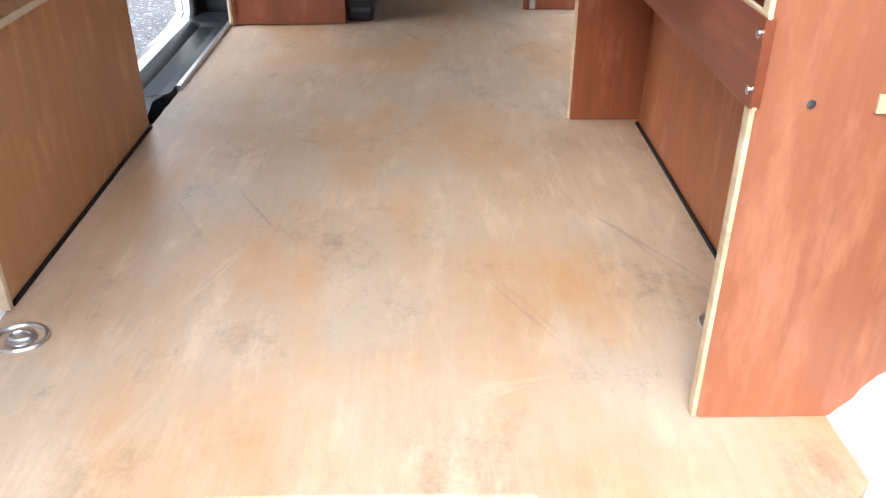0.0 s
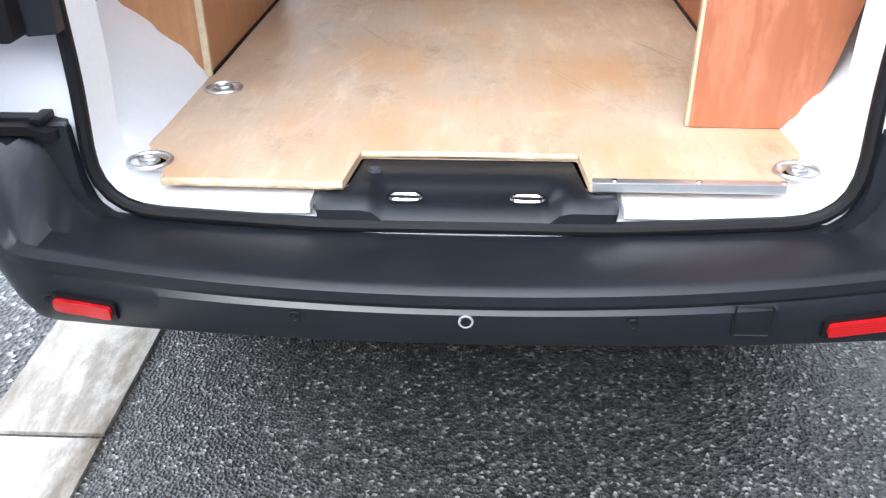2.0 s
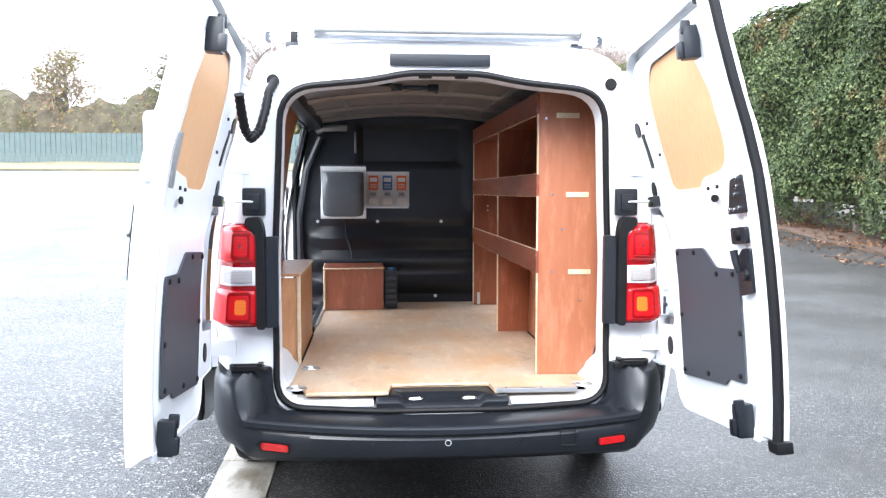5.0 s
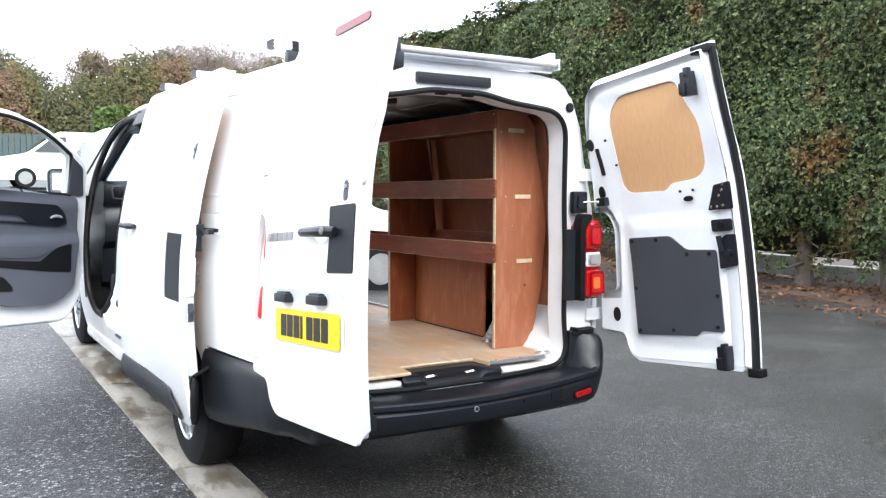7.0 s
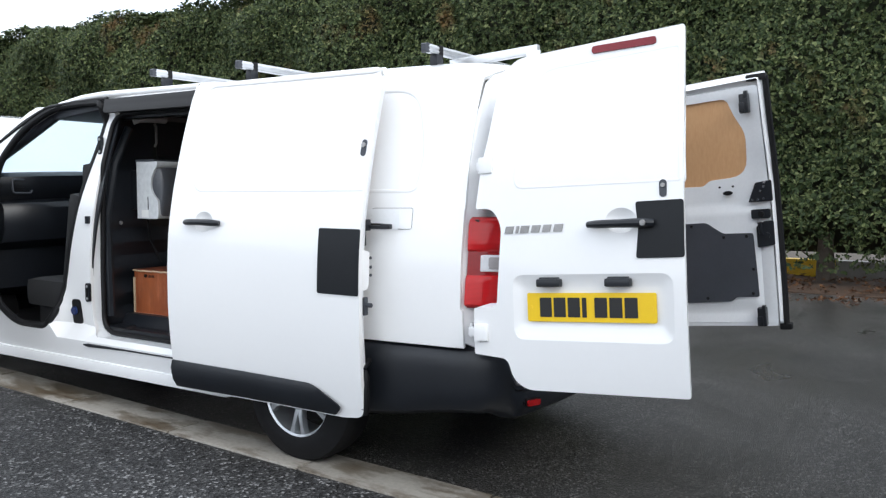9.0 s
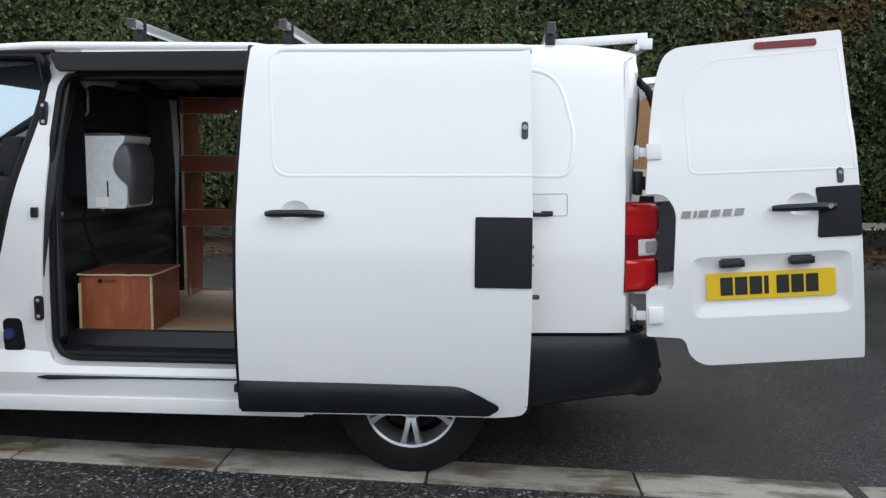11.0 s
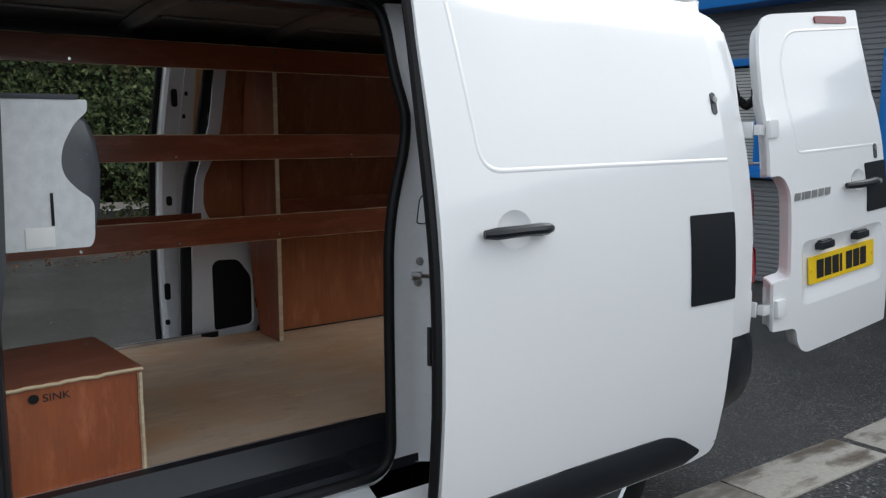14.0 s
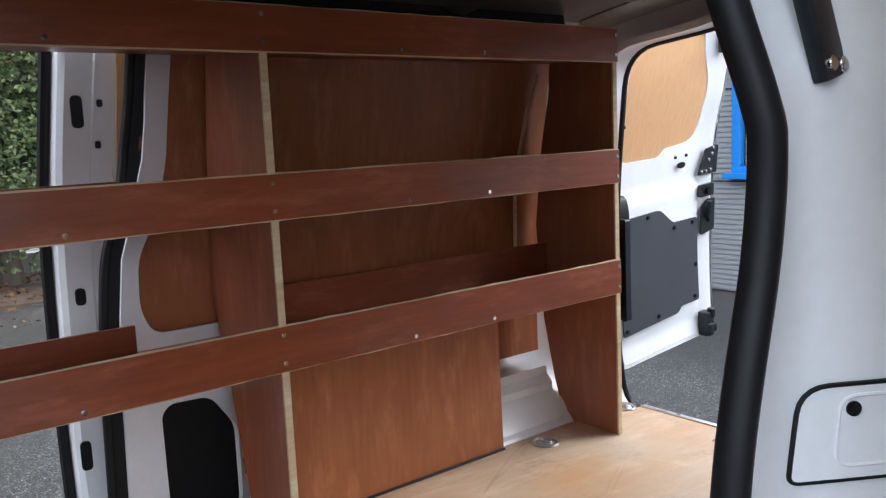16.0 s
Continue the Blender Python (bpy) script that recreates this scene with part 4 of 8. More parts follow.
for s in (-1, 1):
    for y in AXLES:
        wheel(s, y)
        bm = bmesh.new()
        ring = arc(y, 0.36 if y < 2 else 0.42, 0.40, 178, 2, 18)
        rows = [[(s * x, yy, zz) for x in (0.93, 0.60)] for yy, zz in ring]
        vs = [[bm.verts.new(p) for p in r] for r in rows]
        for r0, r1 in zip(vs, vs[1:]):
            bm.faces.new([r0[0], r0[1], r1[1], r1[0]])
        bmesh.ops.solidify(bm, geom=bm.faces[:], thickness=0.01)
        part("wheel_arch", bm, RUBBER, van)
bm = bmesh.new()
box(bm, (0, 2.9, 0.33), (1.5, 4.2, 0.10), 0.03)
box(bm, (0, 1.137, 0.33), (1.3, 0.09, 0.09), 0.02)
box(bm, (0.1, 0.7, 0.36), (0.5, 0.5, 0.08), 0.03)
part("underbody", bm, RUBBER, van)


# ---- doors ----
def slide_door(s):
    out = 0.105
    shift = 0.0 if s < 0 else -0.012

    def place(y, v):
        p = body_point(s, y + 1.0, v, out + 0.017 * smoothstep(1.2, 1.85, y))
        return (p[0], y + shift, p[2] + 0.014 * smoothstep(1.76, 1.89, v))

    line = rounded([(0.64, 0.36, 0.05), (0.76, 0.345, 0.02), (1.842, 0.345, 0.02), (1.84, 1.15), (1.832, 1.65), (1.818, 1.885, 0.02), (1.2, 1.895), (0.648, 1.895, 0.05), (0.632, 1.2), (0.628, 0.8)], 0.03, 5)
    bowl = [(1.597 + 0.062 * math.cos(k * math.pi / 12), 1.196 + 0.050 * math.sin(k * math.pi / 12)) for k in range(24)]
    skin = part("sliding_door", sheet(line, place, 0.02 * s, [bowl], step=0.07), WHITE, van, "open white sliding side door slid back")
    # pressed window field and waist crease
    field = dense(rounded([(0.64, 1.350, 0), (1.69, 1.342, 0.07), (1.735, 1.862, 0.07), (0.64, 1.866, 0)], 0.05, 7), 0.03)
    field = field[field.index(min(field, key=lambda q: abs(q[0] - 0.64) + abs(q[1] - 1.350))):]
    field = [q for q in field if not (q[0] < 0.645 and 1.36 < q[1] < 1.86)]
    bm = bmesh.new()
    tube(bm, [(p[0] - s * 0.0164, p[1], p[2]) for p in (place(y, v) for y, v in field)], 0.0175, 14)
    part("pressed_line", bm, WHITE, skin)
    bm = sheet(rect(0.632, 0.90, 0.862, 1.186, 0.008), lambda y, v: (place(y, v)[0] + s * 0.004, y + shift, place(y, v)[2]), 0.003 * s, step=0.05)
    part("protective_pad", bm, PAD, skin, "black adhesive pad")
    bm = sheet(rounded([(0.745, 0.395, 0.03), (0.80, 0.352, 0.01), (1.842, 0.352, 0.004), (1.842, 0.492, 0.004), (0.90, 0.484, 0.06)], 0.02), lambda y, v: (place(y, v)[0] + s * (0.006 + 0.016 * smoothstep(0.345, 0.40, v) * smoothstep(0.492, 0.45, v)), y + shift, place(y, v)[2]), 0.006 * s, step=0.035)
    part("side_moulding", bm, BLACK, skin, "black plastic side moulding")
    # handle with its bowl
    bm = sheet(bowl, lambda y, v: (place(y, v)[0] - s * 0.015 * max(0.0, 1 - ((y - 1.597) / 0.062) ** 2 - ((v - 1.196) / 0.050) ** 2), y + shift, place(y, v)[2]), 0.003 * s, step=0.012)
    part("handle_bowl", bm, WHITE, skin)
    bm = bmesh.new()
    pts = []
    for k in range(9):
        f = k / 8
        y = 1.478 + 0.235 * f
        p = place(y, 1.192)
        pts.append((p[0] + s * (0.012 + 0.022 * math.sin(f * math.pi) ** 0.6), y + shift, 1.192 + 0.004 * math.sin(f * math.pi)))
    tube(bm, pts, [0.012, 0.0165, 0.017, 0.016, 0.0155, 0.0155, 0.016, 0.016, 0.011], 10)
    part("handle", bm, BLACK, skin, "black pull handle")
    bm = bmesh.new()
    p = place(0.667, 1.535)
    ring2 = [(0.667 + 0.014 * math.cos(k * math.pi / 8), 1.535 + (0.022 if math.sin(k * math.pi / 8) > 0 else -0.022) + 0.014 * math.sin(k * math.pi / 8)) for k in range(16)]
    sheet(ring2, lambda y, v: (place(y, v)[0] + s * 0.003, y + shift, place(y, v)[2]), 0.004 * s, step=0.05, bm=bm)
    part("deadlock_plate", bm, TRIM, skin, "dark deadlock escutcheon")
    bm = bmesh.new()
    disc(bm, (p[0] + s * 0.005, p[1], p[2] + 0.012), (s, 0, 0.2), 0.011, 0.006, 14, 0.001)
    part("deadlock", bm, GREYMETAL, skin)
    # front edge: inner pan, seal and latch
    def edge(d, dy):
        return [(place(1.84, v)[0] - s * d, 1.842 + shift - 0.022 * smoothstep(1.3, 1.885, v) + dy, place(1.84, v)[2]) for v in [0.36 + 0.0762 * k for k in range(21)]]

    bm = bmesh.new()
    rows = [list(r) for r in zip(edge(0.018, -0.004), edge(0.062, -0.012), edge(0.072, -0.025), edge(0.074, -0.085), edge(0.066, -0.092), edge(0.066, -0.142), edge(0.056, -0.142), edge(0.050, -0.04), edge(0.018, -0.03))]
    loft(bm, rows)
    part("front_pan", bm, WHITE_IN, skin)
    bm = bmesh.new()
    tube(bm, edge(0.024, 0.006), 0.014, 8)
    part("edge_seal", bm, RUBBER, skin, "black rubber edge seal")
    for z, dy, tall, wide in () if s < 0 else ((1.585, -0.062, 0.075, 0.026), (1.141, -0.052, 0.042, 0.024), (0.737, -0.030, 0.075, 0.026), (0.60, -0.022, 0.024, 0.02), (1.604, -0.115, 0.018, 0.012), (1.508, -0.110, 0.018, 0.012)):
        q = place(1.84, z)
        bm = sheet(rect(1.842 + shift + dy - wide / 2, z - tall / 2, 1.842 + shift + dy + wide / 2, z + tall / 2, min(tall, wide) * 0.45), lambda y, v: (q[0] - s * (0.078 if dy > -0.09 else 0.072), y, q[2] + v - z), 0.006 * s, step=0.05)
        part("edge_latch", bm, RUBBER, skin)
    bm = sheet(rect(0.74, 0.62, 1.69, 1.78, 0.05), lambda y, v: (place(y, v)[0] - s * (0.040 if s < 0 else 0.075), y + shift, place(y, v)[2]), 0.006 * s, step=0.1)
    part("inner_lining", bm, HARDBOARD, skin, "tan hardboard door lining")
    # rear edge: running arm, latch plate and striker
    bm = bmesh.new()
    q = place(0.64, 1.2)
    box(bm, (q[0] - s * 0.080, 0.690, 1.195), (0.026, 0.030, 0.175), 0.006)
    box(bm, (q[0] - s * 0.080, 0.668, 1.200), (0.034, 0.030, 0.050), 0.006)
    box(bm, (q[0] - s * 0.092, 0.620, 1.192), (0.020, 0.110, 0.016), 0.005)
    box(bm, (q[0] - s * 0.096, 0.570, 1.196), (0.026, 0.050, 0.022), 0.006)
    part("centre_runner", bm, BLACK, skin, "black steel running arm")
    bm = sheet(rounded([(0.016, 0.915, 0.02), (0.066, 0.930, 0.02), (0.066, 1.085, 0.01), (0.016, 1.100, 0.01)], 0.01), lambda u, v: (place(0.64, v)[0] - s * u, 0.640 - 0.012 * smoothstep(0.02, 0.05, u), v), 0.006 * -s, step=0.03)
    plate = part("latch_plate", bm, WHITE, skin)
    bm = bmesh.new()
    box(bm, (q[0] - s * 0.036, 0.6335, 1.03), (0.016, 0.006, 0.06), 0.002)
    part("latch_slot", bm, RUBBER, plate)
    for z in (0.985, 1.02, 1.06):
        bm = bmesh.new()
        disc(bm, (q[0] - s * 0.058, 0.626, z), (0, -1, 0), 0.007, 0.006, 10, 0.001)
        part("bolt", bm, TRIM, plate)
    bm = bmesh.new()
    box(bm, (q[0] - s * 0.030, 0.634, 0.852), (0.024, 0.014, 0.080), 0.006)
    disc(bm, (q[0] - s * 0.030, 0.618, 0.858), (0, -1, 0), 0.010, 0.040, 12, 0.003)
    part("buffer", bm, TRIM, skin, "dark rubber stop")
    bm = bmesh.new()
    q = place(0.667, 0.56)
    tube(bm, [(q[0] - s * 0.045, 0.645, z) for z in (0.37, 0.40, 0.48, 0.54, 0.57)], [0.012, 0.020, 0.022, 0.020, 0.010], 10)
    part("corner_seal", bm, RUBBER, skin)
    bm = bmesh.new()
    tube(bm, [(q[0] - s * 0.045, 0.650, 0.575), (q[0] - s * 0.085, 0.660, 0.590), (q[0] - s * 0.115, 0.675, 0.600)], [0.008, 0.010, 0.012], 8)
    part("lower_stay", bm, RUBBER, skin)
    bm = bmesh.new()
    box(bm, (s * 0.98, 1.78, 0.445), (0.10, 0.20, 0.035), 0.008)
    part("lower_runner", bm, BLACK, skin)
    # rear edge pan
    bm = bmesh.new()
    rows = []
    for k in range(21):
        v = 0.58 + 0.065 * k
        q = place(0.634, v)
        rows.append([(q[0] - s * 0.018, 0.640, q[2]), (q[0] - s * 0.07, 0.66, q[2]), (q[0] - s * 0.07, 0.75, q[2]), (q[0] - s * 0.055, 0.75, q[2]), (q[0] - s * 0.018, 0.665, q[2])])
    loft(bm, rows)
    part("rear_pan", bm, WHITE_IN, skin)


slide_door(-1)
slide_door(1)

# centre track on the flank, under the slid-back door
for s in (-1, 1):
    bm = sheet(rect(0.545, 1.18, 1.70, 1.268, 0.012), lambda y, v: (body_point(s, y, v)[0] + s * 0.002, y, v), 0.004 * s, step=0.08)
    part("track_cover", bm, WHITE_IN, van)
    bm = sheet(rect(0.62, 1.19, 1.69, 1.206, 0.006), lambda y, v: (body_point(s, y, v)[0] + s * 0.0045, y, v), 0.004 * s, step=0.1)
    part("track_slot", bm, RUBBER, van)
bm = bmesh.new()
tube(bm, [body_point(-1, y, v, 0.0005) for y, v in dense(rounded([(0.482, 1.184), (0.690, 1.180), (0.690, 1.272), (0.482, 1.275)], 0.012), 0.03)], 0.0010, 5, True)
part("track_flap_gap", bm, TRIM, van)
bm = bmesh.new()
crease = dense(rounded([(1.5, 1.345), (0.475, 1.345), (0.455, 1.52), (0.53, 1.795, 0.12), (1.5, 1.80)], 0.05, 6), 0.04)
tube(bm, [(body_point(-1, y, v, -0.0157)) for y, v in crease if y < 1.49], 0.0175, 14)
part("flank_crease", bm, WHITE, van)


def hinged(s, angle):
    """From a closed rear door to the open one: a turn about its leaning hinge."""
    tilt = 4.0 if s < 0 else 4.8
    h = Vector((s * (0.907 if s < 0 else 0.890), 0.155, 0.54))
    axis = Vector((-s * math.sin(radians(tilt)), 0, math.cos(radians(tilt))))
    return Matrix.Translation(h) @ Matrix.Rotation(radians(angle) * s, 4, axis) @ Matrix.Translation(-h)


def rear_door(s, angle):
    m = hinged(s, angle)

    def skin_y(u, z):
        return 0.125 - 0.030 * math.sin(max(0, min(1, (z - 0.54) / 1.0)) * math.pi) ** 0.7 + 0.075 * smoothstep(1.3, 2.0, z) ** 1.2 + 0.02 * ((0.915 - u) / 0.9) ** 3

    def place(u, z, deep=0.0):
        return m @ Vector((s * (0.915 - u), skin_y(u, z) + deep, z))

    line = rounded([(0.262, 0.545, 0.07), (0.913, 0.550, 0.012), (0.913, 1.2, 0), (0.905, 1.912, 0.012), (0.55, 1.898), (0.180, 1.885, 0.09), (0.125, 1.74, 0.08), (0.082, 1.50, 0.1), (0.052, 1.272, 0.01),
                    (0.130, 1.272, 0.045), (0.175, 1.20, 0.04), (0.145, 0.872, 0.03), (0.035, 0.868, 0.01), (0.030, 0.68, 0.01), (0.185, 0.665, 0.03), (0.205, 0.585, 0.04)], 0.02, 5)
    bowl = [(0.678 + 0.060 * math.cos(k * math.pi / 12), 1.196 + 0.047 * math.sin(k * math.pi / 12)) for k in range(24)]
    recess = rounded([(0.222, 0.745, 0.05), (0.868, 0.745, 0.05), (0.868, 1.000, 0.05), (0.222, 1.000, 0.05)], 0.05, 7)

    def dish(u, z):
        edge_gap = min(u - 0.222, 0.868 - u, (z - 0.745) * 0.7, 1.000 - z)
        return 0.016 * smoothstep(0.0, 0.045, edge_gap)

    skin = part("rear_door", sheet(line, lambda u, z: place(u, z), 0.014 * -s, [bowl, recess] if s < 0 else [], step=0.06), WHITE, van, "open white rear door swung outwards")
    # inner pan with the window field cut out
    inner_line = rounded([(0.282, 0.56, 0.06), (0.875, 0.56, 0.02), (0.870, 1.845, 0.02), (0.55, 1.835), (0.240, 1.812, 0.09), (0.165, 1.69, 0.08), (0.115, 1.50), (0.082, 1.295, 0.01),
                          (0.18, 1.295, 0.05), (0.232, 1.205, 0.04), (0.20, 0.85, 0.03), (0.06, 0.85, 0.01), (0.055, 0.70, 0.01), (0.205, 0.685, 0.03), (0.225, 0.60, 0.04)], 0.02, 5)
    window = rounded([(0.275, 1.345, 0.07), (0.53, 1.335, 0.02), (0.565, 1.365, 0.02), (0.765, 1.375, 0.09), (0.785, 1.60, 0.05), (0.735, 1.70, 0.03), (0.705, 1.792, 0.03), (0.37, 1.785, 0.07), (0.285, 1.70, 0.08)], 0.04, 5)
    pan = sheet(inner_line, lambda u, z: place(u, z, 0.062 - 0.012 * smoothstep(0.0, 0.035, min(u - 0.215, 0.845 - u, z - 0.60, 1.80 - z)) + 0.012 * smoothstep(0.05, 0.075, min(u - 0.215, 0.855 - u, z - 0.60, 1.27 - z))), 0.016 * s, [window], step=0.03)
    part("inner_pan", pan, WHITE_IN, skin, "white pressed inner door skin")
    # edge band joins both skins
    bm = bmesh.new()
    a1 = dense(line, 0.05)
    rows = [[place(u, z, 0.008) for u, z in a1], [place(u + (0.50 - u) * 0.05, z + (1.2 - z) * 0.035, 0.045) for u, z in a1], [place(u + (0.50 - u) * 0.075, z + (1.2 - z) * 0.05, 0.066) for u, z in a1]]
    loft(bm, rows, False)
    part("edge_band", bm, WHITE_IN, skin)
    part("window_lining", sheet(window, lambda u, z: place(u, z, 0.046), 0.004 * s, step=0.12), HARDBOARD, skin, "tan hardboard panel")
    pad_line = rounded([(0.293, 0.685), (0.64, 0.695), (0.665, 0.718), (0.785, 0.718), (0.775, 1.065), (0.615, 1.07, 0.02), (0.53, 1.135, 0.02), (0.285, 1.135)], 0.012, 4)
    part("lower_trim", sheet(pad_line, lambda u, z: place(u, z, 0.070), 0.006 * s, step=0.12), TRIM, skin, "dark grey trim panel with push clips")
    for u, z in ((0.305, 1.12), (0.45, 1.12), (0.62, 1.05), (0.74, 1.05), (0.30, 0.90), (0.765, 0.87), (0.31, 0.705), (0.51, 0.715), (0.755, 0.738)):
        bm = bmesh.new()
        disc(bm, place(u, z, 0.072), m.to_3x3() @ Vector((0, 1, 0)), 0.009, 0.008, 12, 0.002)
        part("trim_clip", bm, RUBBER, skin)
    if s > 0:
        # rubber along the meeting edge
        bm = bmesh.new()
        tube(bm, [place(0.908, 0.555 + 0.133 * k, 0.03) for k in range(11)], 0.016, 8)
        part("meeting_seal", bm, RUBBER, skin, "black rubber meeting seal")
        bm = bmesh.new()
        box(bm, (0, 0, 0), (0.06, 0.05, 0.035), 0.008)
        part("seal_foot", moved(bm, Matrix.Translation(place(0.905, 0.552, 0.02)) @ m.to_3x3().to_4x4()), RUBBER, skin)
        bm = bmesh.new()
        box(bm, (0, 0, 0), (0.10, 0.05, 0.035), 0.012)
        part("seal_head", moved(bm, Matrix.Translation(place(0.865, 1.882, 0.03)) @ m.to_3x3().to_4x4()), RUBBER, skin)
    # latches at the top and bottom
    for u, z in ((0.805, 1.755), (0.80, 0.615)):
        bm = bmesh.new()
        for off, size in (((0, 0, 0), (0.045, 0.05, 0.10)), ((0.008, 0.022, -0.02), (0.03, 0.03, 0.05)), ((-0.012, 0.015, 0.045), (0.02, 0.03, 0.04))):
            box(bm, off, size, 0.007)
        part("bolt_latch", moved(bm, Matrix.Translation(place(u, z, 0.085)) @ m.to_3x3().to_4x4()), BLACK, skin, "black bolt latch")
    for u, z, du, dz in ((0.15, 1.59, 0.022, 0.028), (0.152, 1.36, 0.02, 0.032), (0.16, 0.775, 0.022, 0.034), (0.66, 1.29, 0.026, 0.012)):
        bm = sheet([(u + du * math.cos(k * math.pi / 10), z + dz * math.sin(k * math.pi / 10)) for k in range(20)], lambda a2, b2: place(a2, b2, 0.066), 0.004 * s, step=0.1)
        part("rubber_plug", bm, RUBBER, skin)
    bm = sheet(rect(0.175, 1.44, 0.198, 1.57, 0.008), lambda a2, b2: place(a2, b2, 0.066), 0.004 * s, step=0.1)
    part("rubber_strip", bm, RUBBER, skin)
    for u, z in ((0.25, 1.60), (0.28, 1.48), (0.62, 1.325), (0.69, 1.325)):
        bm = bmesh.new()
        disc(bm, place(u, z, 0.064), m.to_3x3() @ Vector((0, 1, 0)), 0.006, 0.006, 10)
        part("pan_plug", bm, RUBBER, skin)
    bm = bmesh.new()
    box(bm, (0, 0, 0), (0.06, 0.04, 0.04), 0.008)
    part("check_bracket", moved(bm, Matrix.Translation(place(0.155, 1.318, 0.07)) @ m.to_3x3().to_4x4()), BLACK, skin)
    bm = bmesh.new()
    disc(bm, place(0.14, 1.318, 0.08), m.to_3x3() @ Vector((1, 0, 0)), 0.013, 0.012, 12, 0.003)
    part("check_bush", bm, plain("lime_plastic", (0.45, 0.55, 0.05), 0.4), skin, "lime green bush")
    # outside: hinges
    for z in (1.450, 0.768):
        bm = bmesh.new()
        box(bm, (0, 0, 0), (0.062, 0.018, 0.068), 0.008)
        part("door_hinge", moved(bm, Matrix.Translation(place(0.098 if z > 1 else 0.07, z, -0.006)) @ m.to_3x3().to_4x4()), WHITE, skin)
    if s > 0:
        # inside release on the second door
        lock = part("lock_plate", sheet(rounded([(0.765, 1.232), (0.890, 1.232), (0.890, 1.345), (0.808, 1.335)], 0.008), lambda u, z: place(u, z, 0.074), 0.006 * s, step=0.06), BLACK, skin, "black riveted lock plate")
        for u, z in ((0.785, 1.245), (0.815, 1.245), (0.845, 1.248), (0.830, 1.290), (0.848, 1.312), (0.855, 1.335)):
            bm = bmesh.new()
            disc(bm, place(u, z, 0.076), m.to_3x3() @ Vector((0, 1, 0)), 0.0065, 0.006, 10, 0.001)
            part("rivet", bm, CHROME, lock)
        knob = part("lock_knob", sheet(rect(0.775, 1.142, 0.872, 1.192, 0.01), lambda u, z: place(u, z, 0.078), 0.012 * s, step=0.06), BLACK, skin)
        bm = bmesh.new()
        disc(bm, place(0.826, 1.167, 0.082), m.to_3x3() @ Vector((0, 1, 0)), 0.016, 0.014, 16, 0.003)
        part("key_barrel", bm, RUBBER, knob)
        rel = part("release_plate", sheet(rounded([(0.795, 0.985), (0.885, 0.998), (0.885, 1.128), (0.84, 1.128), (0.795, 1.10)], 0.01), lambda u, z: place(u, z, 0.076), 0.008 * s, step=0.06), BLACK, skin, "black release plate with lever")
        bm = bmesh.new()
        tube(bm, [place(0.822, 1.058, 0.086), place(0.820, 1.09, 0.092), place(0.818, 1.125, 0.094)], [0.010, 0.011, 0.012], 10)
        disc(bm, place(0.848, 1.05, 0.080), m.to_3x3() @ Vector((0, 1, 0)), 0.017, 0.014, 16, 0.003)
        part("release_lever", bm, BLACK, rel)
    # pressed lines on the outside
    bm = bmesh.new()
    field = rounded([(0.235, 1.345), (0.90, 1.33, 0.01), (0.885, 1.832, 0.01), (0.33, 1.818, 0.09), (0.245, 1.70, 0.05)], 0.04, 6)
    tube(bm, [place(u, z, 0.0163) for u, z in dense(field, 0.04)], 0.0175, 14, True)
    part("pressed_line", bm, WHITE, skin)
    if s < 0:
        # high brake lamp
        bm = sheet(rect(0.545, 1.853, 0.80, 1.882, 0.012), lambda u, z: place(u, z, -0.006), 0.012 * -s, step=0.06)
        part("high_brake_lamp", bm, DARKRED, skin, "long red brake lamp")
        # plate recess: a shallow dished panel
        part("plate_recess", sheet(recess, lambda u, z: place(u, z, dish(u, z)), 0.004 * -s, step=0.025), WHITE, skin)
        bm = sheet(rect(0.283, 0.818, 0.803, 0.929, 0.008), lambda u, z: place(u, z, 0.006), 0.006 * -s, step=0.2)
        part("number_plate", bm, YELLOW, skin, "yellow rear number plate with black marks")
        for k, (u0, wide) in enumerate(((0.338, 0.05), (0.397, 0.05), (0.456, 0.05), (0.515, 0.018), (0.565, 0.05), (0.624, 0.05), (0.683, 0.05))):
            bm = sheet(rect(u0, 0.836, u0 + wide, 0.911, 0.003), lambda u, z: place(u, z, 0.0045), 0.001 * -s, step=0.2)
            part("plate_bar", bm, INK, skin)
        for u in (0.300, 0.786):
            bm = bmesh.new()
            disc(bm, place(u, 0.873, 0.005), m.to_3x3() @ Vector((0, -1, 0)), 0.007, 0.004, 12, 0.001)
            part("plate_screw_cap", bm, YELLOW, skin)
        for u0 in (0.335, 0.615):
            bm = bmesh.new()
            box(bm, (0, 0, 0), (0.10, 0.035, 0.032), 0.01)
            box(bm, (0, 0.004, 0.012), (0.08, 0.03, 0.02), 0.006)
            part("plate_lamp", moved(bm, Matrix.Translation(place(u0 + 0.05, 0.968, -0.004)) @ m.to_3x3().to_4x4()), BLACK, skin, "black plate lamp")
        # model badge as plain slanted strokes
        for k, wide in enumerate((0.036, 0.012, 0.036, 0.036, 0.034, 0.036)):
            u0 = 0.190 + 1.16 * (0.0, 0.042, 0.060, 0.102, 0.144, 0.185)[k]
            bm = sheet([(u0, 1.165), (u0 + wide, 1.165), (u0 + wide + 0.008, 1.194), (u0 + 0.008, 1.194)], lambda u, z: place(u, z, -0.004), 0.004 * -s, step=0.05)
            part("badge_stroke", bm, GREYMETAL, skin, "small grey metal badge stroke")
